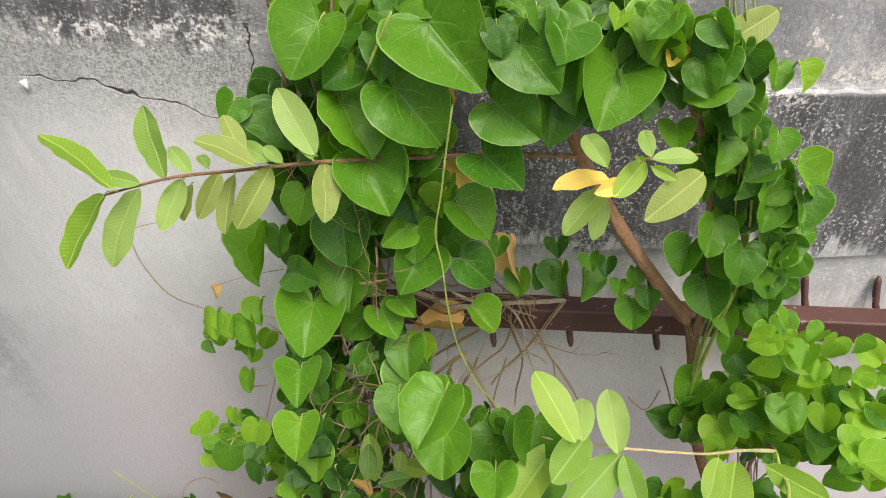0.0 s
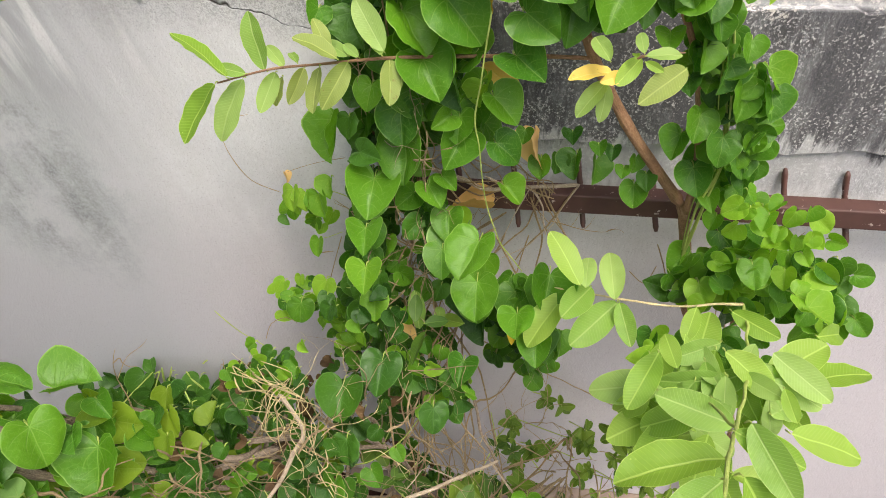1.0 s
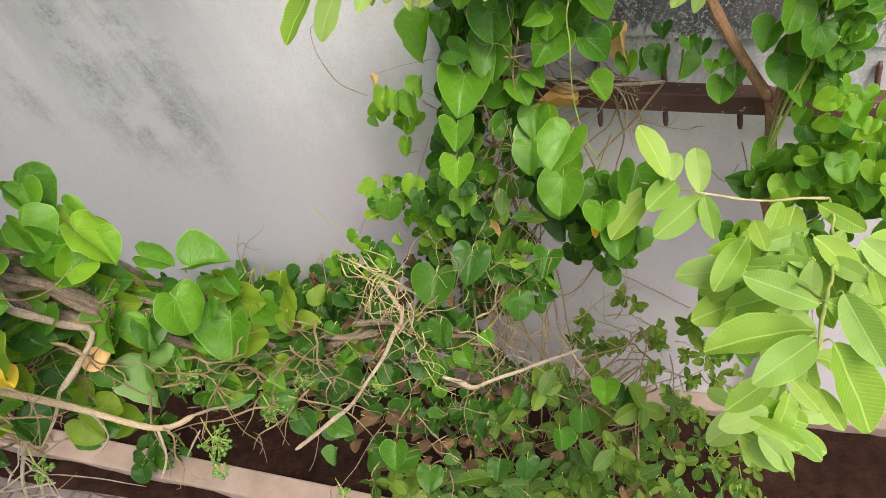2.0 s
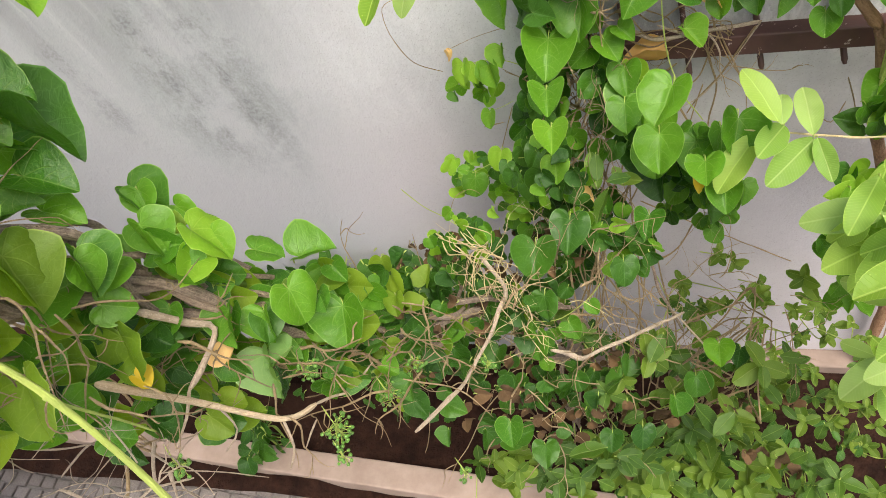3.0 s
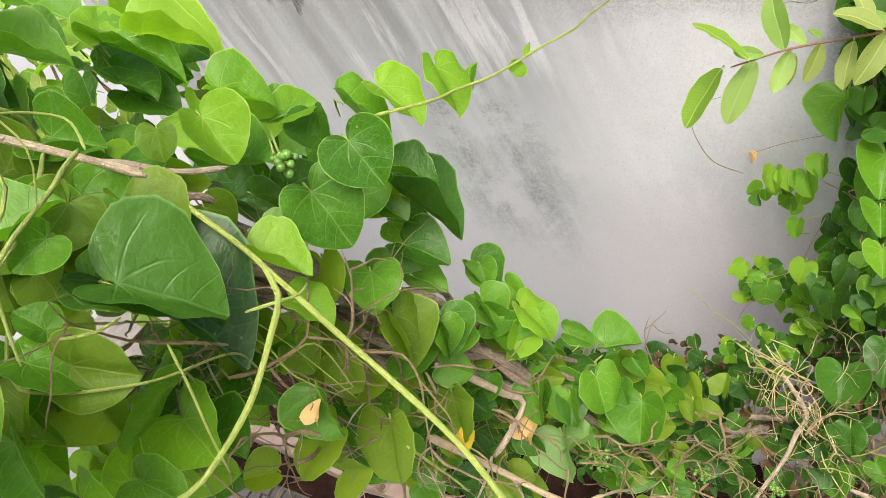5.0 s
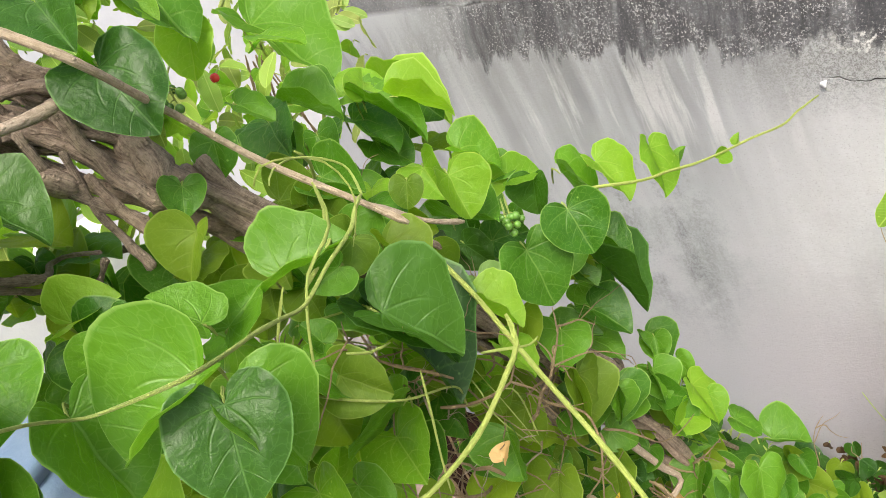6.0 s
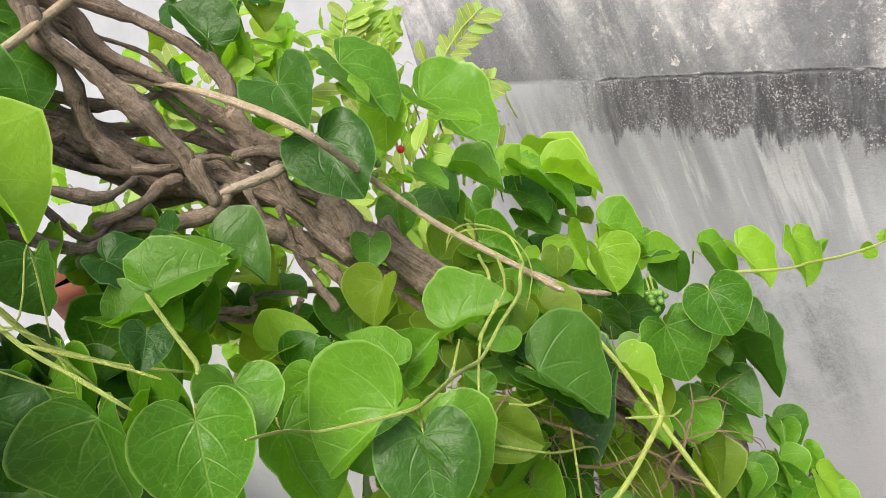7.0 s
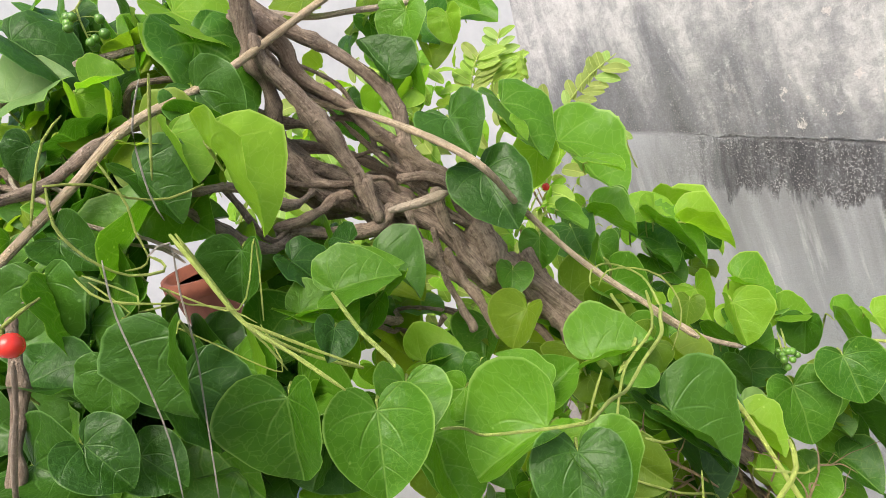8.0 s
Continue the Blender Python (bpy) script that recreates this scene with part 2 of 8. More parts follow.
    side = math_node(nt, "MULTIPLY", N(nt, "ShaderNodeMapRange", From_Min=0.0006, From_Max=0.0026, To_Min=1.0, To_Max=0.0, Value=steep).outputs[0], band(nt, z, 2.00, 2.13, 0.01))
    crack = math_node(nt, "MAXIMUM", crack, side)
    col = mix(nt, crack, col, (0.035, 0.03, 0.03))
    nt.links.new(col, b.inputs["Base Color"])
    h = math_node(nt, "ADD", math_node(nt, "MULTIPLY", grain, 0.5), pits)
    h = math_node(nt, "SUBTRACT", h, math_node(nt, "MULTIPLY", math_node(nt, "MAXIMUM", crack, groove), 2.0))
    bump(nt, b, math_node(nt, "ADD", h, math_node(nt, "MULTIPLY", salt, math_node(nt, "ADD", math_node(nt, "ADD", course, fringe), 0.3))), 0.6, 0.0045)
    return mat


STREAK_LEAN = 14.0
LEFT_END = -0.42
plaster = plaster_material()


def painted_metal_material():
    mat, nt, b = material("rusty_brown_paint", 0.55)
    pos, x, y, z = place(nt)
    n = noise_tex(nt, pos, 30.0, 5, 0.7)
    col = mix(nt, ramp(nt, noise_tex(nt, pos, 6.0, 4, 0.6), (0.35, 0.0), (0.65, 1.0)), (0.055, 0.024, 0.02), (0.095, 0.042, 0.034))
    col = mix(nt, ramp(nt, n, (0.61, 0.0), (0.65, 0.9)), col, (0.45, 0.38, 0.34))
    nt.links.new(col, b.inputs["Base Color"])
    bump(nt, b, n, 0.3, 0.002)
    return mat


metal_paint = painted_metal_material()


def simple_noise_material(name, a, c, scale, rough=0.8, bscale=80.0, bstrength=0.4, bdist=0.004):
    mat, nt, b = material(name, rough)
    tc = nt.nodes.new("ShaderNodeTexCoord")
    v = tc.outputs["Object"]
    oi = nt.nodes.new("ShaderNodeObjectInfo")
    col = mix(nt, ramp(nt, noise_tex(nt, v, scale, 5, 0.65), (0.3, 0.0), (0.7, 1.0)), a, c)
    hsv = nt.nodes.new("ShaderNodeHueSaturation")
    nt.links.new(col, hsv.inputs["Color"])
    nt.links.new(math_node(nt, "ADD", math_node(nt, "MULTIPLY", oi.outputs["Random"], 0.4), 0.8), hsv.inputs["Value"])
    nt.links.new(hsv.outputs[0], b.inputs["Base Color"])
    bump(nt, b, noise_tex(nt, v, bscale, 4, 0.65), bstrength, bdist)
    return mat


soil_mat = simple_noise_material("dark_soil", (0.012, 0.006, 0.0045), (0.045, 0.021, 0.014), 14.0, 0.95, 60.0, 0.9, 0.02)
soil_mat.node_tree.nodes["Principled BSDF"].inputs["Specular IOR Level"].default_value = 0.08
kerb_mat = simple_noise_material("pink_cement", (0.22, 0.162, 0.13), (0.315, 0.24, 0.198), 9.0, 0.85, 120.0, 0.3, 0.003)
tile_mat = simple_noise_material("grey_mosaic_stone", (0.10, 0.085, 0.078), (0.22, 0.195, 0.18), 12.0, 0.6, 90.0, 0.2, 0.002)
grout_mat = simple_noise_material("dark_grout", (0.11, 0.10, 0.093), (0.19, 0.178, 0.165), 20.0, 0.9)
terracotta = simple_noise_material("terracotta", (0.13, 0.034, 0.014), (0.21, 0.060, 0.027), 12.0, 0.85)
blue_paint = simple_noise_material("faded_blue_plastic", (0.10, 0.16, 0.24), (0.16, 0.22, 0.30), 8.0, 0.5)
limewash = simple_noise_material("white_limewash", (0.54, 0.555, 0.57), (0.66, 0.67, 0.68), 4.0, 0.85)


def bark_material(name, dark, light, along=9.0, knobs=1.0, blotch=0.4):
    """Bark with lengthwise furrows, pale corky dots and blotches."""
    mat, nt, b = material(name, 0.85)
    tc = nt.nodes.new("ShaderNodeTexCoord")
    v = tc.outputs["UV"]
    mp = nt.nodes.new("ShaderNodeMapping")
    mp.inputs["Scale"].default_value = (1.0, along, 1.0)
    nt.links.new(v, mp.inputs[0])
    g = nt.nodes.new("ShaderNodeNewGeometry")
    pos = g.outputs["Position"]
    fur = noise_tex(nt, mp.outputs[0], 2.2, 6, 0.72)
    dots = nt.nodes.new("ShaderNodeTexVoronoi")
    dots.inputs["Scale"].default_value = 170.0
    nt.links.new(pos, dots.inputs["Vector"])
    dot = ramp(nt, dots.outputs["Distance"], (0.16, 1.0), (0.30, 0.0))
    rough = noise_tex(nt, pos, 120.0, 6, 0.78)
    flake = noise_tex(nt, mp.outputs[0], 5.5, 5, 0.7, 0.8)
    big = noise_tex(nt, pos, 14.0, 4, 0.6)
    f = math_node(nt, "ADD", math_node(nt, "ADD", math_node(nt, "MULTIPLY", fur, 0.42), math_node(nt, "MULTIPLY", flake, 0.18)), math_node(nt, "MULTIPLY", rough, 0.40))
    col = mix(nt, ramp(nt, f, (0.40, 0.0), (0.57, 1.0)), dark, light)
    col = mix(nt, math_node(nt, "MULTIPLY", ramp(nt, flake, (0.36, 0.8), (0.43, 0.0)), min(1.0, knobs)), col, tuple(c * 0.45 for c in dark))
    col = mix(nt, ramp(nt, big, (0.42, 0.0), (0.70, blotch)), col, tuple(c * 0.6 for c in dark))
    oi = nt.nodes.new("ShaderNodeObjectInfo")
    col = mix(nt, math_node(nt, "MULTIPLY", oi.outputs["Random"], 0.35), col, tuple(0.5 * (c + d) * w for c, d, w in zip(dark, light, (1.1, 0.95, 0.8))))
    col = mix(nt, math_node(nt, "MULTIPLY", dot, 0.6 * knobs), col, tuple(min(0.8, c * 1.25) for c in light))
    nt.links.new(col, b.inputs["Base Color"])
    h = math_node(nt, "ADD", f, math_node(nt, "MULTIPLY", dot, 0.35 * knobs))
    bump(nt, b, h, 1.0, 0.012)
    return mat


bark_vine = bark_material("grey_brown_vine_bark", (0.090, 0.063, 0.045), (0.47, 0.375, 0.285), 7.0, 0.5)
bark_pale = bark_material("pale_corky_stem", (0.34, 0.27, 0.195), (0.60, 0.51, 0.395), 5.0, 0.7)
bark_guava = bark_material("smooth_reddish_bark", (0.22, 0.115, 0.06), (0.43, 0.255, 0.145), 3.0, 0.5)
bark_dry = bark_material("dry_brown_twig", (0.19, 0.125, 0.062), (0.46, 0.355, 0.195), 5.0, 0.4, 0.25)
dry_strand = bark_material("grey_dry_strand", (0.40, 0.37, 0.31), (0.62, 0.59, 0.52), 4.0, 0.2, 0.1)
bark_peeled = bark_material("peeling_tan_stem", (0.36, 0.27, 0.16), (0.68, 0.57, 0.40), 5.0, 0.5, 0.25)
tan_stem = bark_material("tan_tendril", (0.52, 0.42, 0.19), (0.74, 0.64, 0.37), 4.0, 0.2, 0.1)
stem_green = bark_material("green_shoot", (0.33, 0.45, 0.07), (0.48, 0.59, 0.15), 3.0, 0.15, 0.08)


def leaf_material(name, dark, light, vein, heart=True, thin=0.46, rough=0.42, spots=0.0):
    """A blade with pale veins and rim; colours vary from leaf to leaf."""
    mat, nt, b = material(name, rough)
    uv = nt.nodes.new("ShaderNodeUVMap")
    uv.uv_map = "blade"
    s = nt.nodes.new("ShaderNodeSeparateXYZ")
    nt.links.new(uv.outputs[0], s.inputs[0])
    x = math_node(nt, "SUBTRACT", s.outputs[0], 0.5)
    y = math_node(nt, "SUBTRACT", s.outputs[1], 0.37 if heart else 0.25)
    ax = math_node(nt, "ABSOLUTE", x)
    if heart:
        ang = math_node(nt, "ARCTAN2", ax, y)
        r = math_node(nt, "SQRT", math_node(nt, "ADD", math_node(nt, "MULTIPLY", x, x), math_node(nt, "MULTIPLY", y, y)))
        bent = math_node(nt, "ADD", ang, math_node(nt, "MULTIPLY", math_node(nt, "MULTIPLY", r, r), 1.1))
        fade = N(nt, "ShaderNodeMapRange", From_Min=0.30, From_Max=0.50, To_Min=1.0, To_Max=0.0, Value=r).outputs[0]
        veins = None
        for a0, w in ((0.72, 0.0050), (1.55, 0.0045), (2.40, 0.0040)):
            d = math_node(nt, "MULTIPLY", math_node(nt, "ABSOLUTE", math_node(nt, "SUBTRACT", bent, a0)), r)
            v = N(nt, "ShaderNodeMapRange", From_Min=w * 0.4, From_Max=w * 3.2, To_Min=0.8, To_Max=0.0, Value=d).outputs[0]
            v = math_node(nt, "MULTIPLY", v, fade)
            veins = v if veins is None else math_node(nt, "MAXIMUM", veins, v)
        # side veins off the midrib, upper half
        d = math_node(nt, "SUBTRACT", y, math_node(nt, "ADD", math_node(nt, "MULTIPLY", ax, 0.55), math_node(nt, "MULTIPLY", math_node(nt, "MULTIPLY", ax, ax), 1.6)))
        ph = math_node(nt, "ABSOLUTE", math_node(nt, "SUBTRACT", math_node(nt, "FRACT", math_node(nt, "MULTIPLY", d, 4.6)), 0.5))
        side = N(nt, "ShaderNodeMapRange", From_Min=0.02, From_Max=0.06, To_Min=0.55, To_Max=0.0, Value=ph).outputs[0]
        side = math_node(nt, "MULTIPLY", math_node(nt, "MULTIPLY", side, band(nt, d, 0.18, 0.75, 0.02)), N(nt, "ShaderNodeMapRange", From_Min=0.12, From_Max=0.33, To_Min=1.0, To_Max=0.0, Value=ax).outputs[0])
        veins = math_node(nt, "MAXIMUM", veins, side)
    else:
        d = math_node(nt, "SUBTRACT", y, math_node(nt, "MULTIPLY", ax, 0.75))
        ph = math_node(nt, "ABSOLUTE", math_node(nt, "SUBTRACT", math_node(nt, "FRACT", math_node(nt, "MULTIPLY", d, 20.0)), 0.5))
        veins = N(nt, "ShaderNodeMapRange", From_Min=0.02, From_Max=0.14, To_Min=0.9, To_Max=0.0, Value=ph).outputs[0]
    if not heart:
        veins = math_node(nt, "MULTIPLY", veins, 0.24)
    mid = N(nt, "ShaderNodeMapRange", From_Min=0.006, From_Max=0.015, To_Min=1.0, To_Max=0.0, Value=ax).outputs[0]
    veins = math_node(nt, "MAXIMUM", veins, mid)
    rim_uv = nt.nodes.new("ShaderNodeUVMap")
    rim_uv.uv_map = "rim"
    rs = nt.nodes.new("ShaderNodeSeparateXYZ")
    nt.links.new(rim_uv.outputs[0], rs.inputs[0])
    rim = N(nt, "ShaderNodeMapRange", From_Min=0.955, From_Max=0.99, Value=rs.outputs[0]).outputs[0]
    oi = nt.nodes.new("ShaderNodeObjectInfo")
    pos = nt.nodes.new("ShaderNodeNewGeometry").outputs["Position"]
    isl = nt.nodes.new("ShaderNodeNewGeometry").outputs["Random Per Island"]
    rnd = math_node(nt, "FRACT", math_node(nt, "ADD", oi.outputs["Random"], isl))
    mott = noise_tex(nt, pos, 30.0, 5, 0.65)
    t = math_node(nt, "ADD", math_node(nt, "MULTIPLY", rnd, 0.75), math_node(nt, "MULTIPLY", mott, 0.35))
    col = mix(nt, ramp(nt, t, (0.1, 0.0), (1.0, 1.0)), dark, light)
    if spots:
        col = mix(nt, ramp(nt, noise_tex(nt, pos, 70.0, 3, 0.6), (0.64, 0.0), (0.72, spots)), col, (0.16, 0.06, 0.02))
    fleck = nt.nodes.new("ShaderNodeTexVoronoi")
    fleck.inputs["Scale"].default_value = 75.0
    nt.links.new(pos, fleck.inputs["Vector"])
    blemish = math_node(nt, "MULTIPLY", ramp(nt, fleck.outputs["Distance"], (0.06, 1.0), (0.13, 0.0)), ramp(nt, noise_tex(nt, pos, 11.0, 3, 0.6), (0.56, 0.0), (0.62, 0.6)))
    col = mix(nt, blemish, col, vein)
    if heart:
        # faint mesh of small veins
        bend = nt.nodes.new("ShaderNodeVectorMath")
        bend.operation = "ADD"
        nt.links.new(uv.outputs[0], bend.inputs[0])
        nt.links.new(math_node(nt, "MULTIPLY", noise_tex(nt, uv.outputs[0], 9.0, 2, 0.5), 0.10), bend.inputs[1])
        net = nt.nodes.new("ShaderNodeTexVoronoi")
        net.feature = "DISTANCE_TO_EDGE"
        net.inputs["Scale"].default_value = 10.0
        nt.links.new(bend.outputs[0], net.inputs["Vector"])
        col = mix(nt, ramp(nt, net.outputs["Distance"], (0.0, 0.15), (0.06, 0.0)), col, vein)
    col = mix(nt, math_node(nt, "MULTIPLY", veins, 0.32 if heart else 0.6), col, vein)
    col = mix(nt, math_node(nt, "MULTIPLY", rim, 0.7), col, vein)
    nt.links.new(col, b.inputs["Base Color"])
    b.inputs["Specular IOR Level"].default_value = 0.30
    shift = nt.nodes.new("ShaderNodeVectorMath")
    shift.operation = "ADD"
    nt.links.new(uv.outputs[0], shift.inputs[0])
    nt.links.new(math_node(nt, "MULTIPLY", rnd, 9.0), shift.inputs[1])
    swell = noise_tex(nt, shift.outputs[0], 6.5, 4, 0.55, 0.4)
    puff = math_node(nt, "SUBTRACT", math_node(nt, "MULTIPLY", swell, 1.2), math_node(nt, "MULTIPLY", veins, 0.35 if heart else 1.0))
    bump(nt, b, puff, 0.5, 0.004)
    tr = nt.nodes.new("ShaderNodeBsdfTranslucent")
    through_col = mix(nt, 1.0, col, (1.5, 1.6, 0.6), "MULTIPLY")
    nt.links.new(through_col, tr.inputs["Color"])
    ms = nt.nodes.new("ShaderNodeMixShader")
    ms.inputs[0].default_value = thin
    nt.links.new(b.outputs[0], ms.inputs[1])
    nt.links.new(tr.outputs[0], ms.inputs[2])
    nt.links.new(ms.outputs[0], nt.nodes["Material Output"].inputs["Surface"])
    return mat


heart_mat = leaf_material("heart_leaf_green", (0.030, 0.116, 0.009), (0.115, 0.275, 0.014), (0.28, 0.45, 0.11), thin=0.38, rough=0.36)
heart_bright = leaf_material("heart_leaf_fresh", (0.105, 0.275, 0.014), (0.245, 0.43, 0.03), (0.42, 0.57, 0.13), thin=0.5)
# deep green; for inner and low leaves the shade is put into this colour
heart_dark = leaf_material("heart_leaf_deep_shaded", (0.016, 0.064, 0.007), (0.056, 0.152, 0.012), (0.15, 0.30, 0.08), thin=0.34, rough=0.36)
heart_under = leaf_material("heart_leaf_greyish", (0.13, 0.26, 0.075), (0.22, 0.37, 0.115), (0.33, 0.46, 0.18))
heart_yellow = leaf_material("heart_leaf_yellowed", (0.62, 0.40, 0.02), (0.72, 0.52, 0.05), (0.7, 0.55, 0.12), thin=0.4)
guava_mat = leaf_material("ribbed_leaf_green", (0.17, 0.31, 0.045), (0.31, 0.44, 0.13), (0.42, 0.53, 0.20), False, 0.38)
guava_fresh = leaf_material("ribbed_leaf_fresh", (0.175, 0.32, 0.030), (0.30, 0.43, 0.080), (0.50, 0.64, 0.17), False, 0.4)
guava_olive = leaf_material("ribbed_leaf_olive", (0.16, 0.23, 0.04), (0.27, 0.33, 0.09), (0.46, 0.51, 0.17), False, 0.35, 0.5, 0.4)
guava_yellow = leaf_material("ribbed_leaf_yellow_spotted", (0.75, 0.50, 0.07), (0.80, 0.58, 0.16), (0.8, 0.65, 0.24), False, 0.35, 0.5, 0.9)
# olive blades whose colour includes the yellow glow of light from behind
heart_olive_backlit = leaf_material("heart_leaf_olive_backlit", (0.105, 0.20, 0.014), (0.24, 0.35, 0.028), (0.33, 0.43, 0.10), thin=0.55)
shrub_mat = leaf_material("shrub_leaf_green", (0.032, 0.085, 0.010), (0.082, 0.160, 0.018), (0.19, 0.29, 0.07), False, 0.34)
shrub_olive = leaf_material("shrub_leaf_olive", (0.06, 0.125, 0.012), (0.15, 0.235, 0.026), (0.26, 0.33, 0.09), False, 0.36)
dead_mat = leaf_material("dead_tan_leaf", (0.60, 0.36, 0.12), (0.72, 0.48, 0.22), (0.62, 0.44, 0.24), True, 0.25, 0.7)
# dead leaves, coloured dark enough to pass for the shaded gaps too
withered_shade_mat = leaf_material("withered_brown_shaded_leaf", (0.055, 0.033, 0.016), (0.15, 0.088, 0.040), (0.16, 0.11, 0.06), True, 0.15, 0.85)
berry_green = simple_noise_material("unripe_green_berry", (0.05, 0.145, 0.018), (0.125, 0.255, 0.035), 60.0, 0.3, 40.0, 0.1)
berry_red = simple_noise_material("ripe_red_berry", (0.60, 0.02, 0.015), (0.70, 0.05, 0.03), 60.0, 0.22, 40.0, 0.1)


# ---- mesh helpers ----
def mesh_object(name, bm, mat, smooth=True):
    me = bpy.data.meshes.new(name)
    bm.to_mesh(me)
    bm.free()
    if smooth:
        me.polygons.foreach_set("use_smooth", [True] * len(me.polygons))
    me.materials.append(mat)
    return new(name, me)


def part(name, bm, mat, parent, label="", smooth=True):
    ob = mesh_object(name, bm, mat, smooth)
    ob.parent = parent
    return tagged(ob, label)


def thing(name, x, y, z, label, category, group=""):
    ob = new(name)
    ob.empty_display_size = 0.05
    ob.location = (x, y, z)
    bpy.context.view_layer.update()
    return tagged(ob, label, category, group)


def keep(ob, parent):
    """Hang ob, built in world coordinates, under parent."""
    ob.parent = parent
    ob.matrix_parent_inverse = Matrix.Translation(parent.location).inverted()
    return ob


def box(bm, x0, x1, y0, y1, z0, z1, bevel=0.0):
    vs = [bm.verts.new((x, y, z)) for x in (x0, x1) for y in (y0, y1) for z in (z0, z1)]
    fs = [(0, 1, 3, 2), (4, 6, 7, 5), (0, 4, 5, 1), (2, 3, 7, 6), (0, 2, 6, 4), (1, 5, 7, 3)]
    faces = [bm.faces.new([vs[i] for i in f]) for f in fs]
    if bevel:
        edges = list({e for f in faces for e in f.edges})
        bmesh.ops.bevel(bm, geom=edges, offset=bevel, segments=2, affect="EDGES", profile=0.5)
    return faces


# ---- setting ----
def ragged_slab(x0, x1, zlow, zhigh, yface, depth, seed, jag=0.012, step=0.03):
    """A shallow band of render with an uneven lower and upper edge."""
    bm = bmesh.new()
    n = int((x1 - x0) / step) + 1
    rows = []
    for i in range(n + 1):
        x = x0 + (x1 - x0) * i / n
        a = noise.noise((x * 7, seed, 0)) * jag + noise.noise((x * 31, seed, 3)) * jag * 0.6
        c = noise.noise((x * 6, seed, 9)) * jag + noise.noise((x * 27, seed, 5)) * jag * 0.6
        rows.append([bm.verts.new(p) for p in ((x, yface, zlow + a + 0.006), (x, yface, zhigh + c - 0.004), (x, yface + depth, zhigh + c), (x, yface + depth, zlow + a), (x, yface + 0.008, zlow + a))])
    for a, c in zip(rows, rows[1:]):
        for k in range(5):
            bm.faces.new((a[k], a[(k + 1) % 5], c[(k + 1) % 5], c[k]))
    bm.faces.new(rows[0][::-1])
    bm.faces.new(rows[-1])
    bmesh.ops.recalc_face_normals(bm, faces=bm.faces)
    return bm


WALL_Y = 1.44
KERB_TURN = radians(3.5)
bm = bmesh.new()
box(bm, -2.98, 3.4, WALL_Y, WALL_Y + 0.22, -0.3, 3.3, 0.012)
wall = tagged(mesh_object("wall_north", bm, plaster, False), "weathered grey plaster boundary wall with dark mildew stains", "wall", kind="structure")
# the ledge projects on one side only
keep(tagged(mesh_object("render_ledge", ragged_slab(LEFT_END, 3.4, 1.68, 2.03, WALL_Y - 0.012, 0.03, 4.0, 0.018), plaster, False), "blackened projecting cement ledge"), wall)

bm = bmesh.new()
box(bm, -400, 400, -400, 400, -0.6, -0.12)
ground = tagged(mesh_object("ground", bm, grout_mat, False), "dark grouted yard floor", "ground", kind="structure")

# planting bed: uneven soil between kerb and wall
bm = bmesh.new()
nx, ny = 60, 12
grid = [[bm.verts.new((-3.4 + 6.8 * i / nx, 0.70 + 0.75 * j / ny, -0.03 + 0.05 * noise.noise((i * 0.35, j * 0.5, 2)) + 0.03 * noise.noise((i * 1.3, j * 1.5, 7)))) for j in range(ny + 1)] for i in range(nx + 1)]
for i in range(nx):
    for j in range(ny):
        bm.faces.new((grid[i][j], grid[i + 1][j], grid[i + 1][j + 1], grid[i][j + 1]))
tagged(mesh_object("soil_bed", bm, soil_mat), "dark loose soil of a narrow planting bed", "soil", kind="structure")

# the kerb runs a little askew to the wall
bm = bmesh.new()
box(bm, -3.4, 3.4, 0.745, 0.855, -0.2, 0.02, 0.008)
bmesh.ops.translate(bm, verts=bm.verts, vec=(1.03, 0, 0))
bmesh.ops.rotate(bm, verts=bm.verts, cent=(0, 0.855, 0), matrix=Matrix.Rotation(-KERB_TURN, 3, "Z"))
bmesh.ops.translate(bm, verts=bm.verts, vec=(-1.03, 0, 0))
tagged(mesh_object("kerb", bm, kerb_mat, False), "pinkish cement kerb edging the planting bed", "kerb", kind="structure")

bm = bmesh.new()
box(bm, -0.6, 3.4, 1.36, WALL_Y, -0.2, 0.02, 0.008)
tagged(mesh_object("wall_plinth", bm, kerb_mat, False), "pinkish cement plinth at the wall foot", "kerb", kind="structure")

bm = bmesh.new()
box(bm, -5.6, -5.3, -9.0, 4.0, -0.4, 4.2)
tagged(mesh_object("house_wall", bm, limewash, False), "plain white limewashed house wall across the yard", "wall", kind="structure")

# neighbour's white wall beyond the end of the boundary wall, and closing walls round the yard
bm = bmesh.new()
box(bm, -9.0, -2.9, 4.2, 4.4, -0.4, 3.1)
tagged(mesh_object("wall_beyond", bm, limewash, False), "white limewashed wall of the next house", "wall", kind="structure")


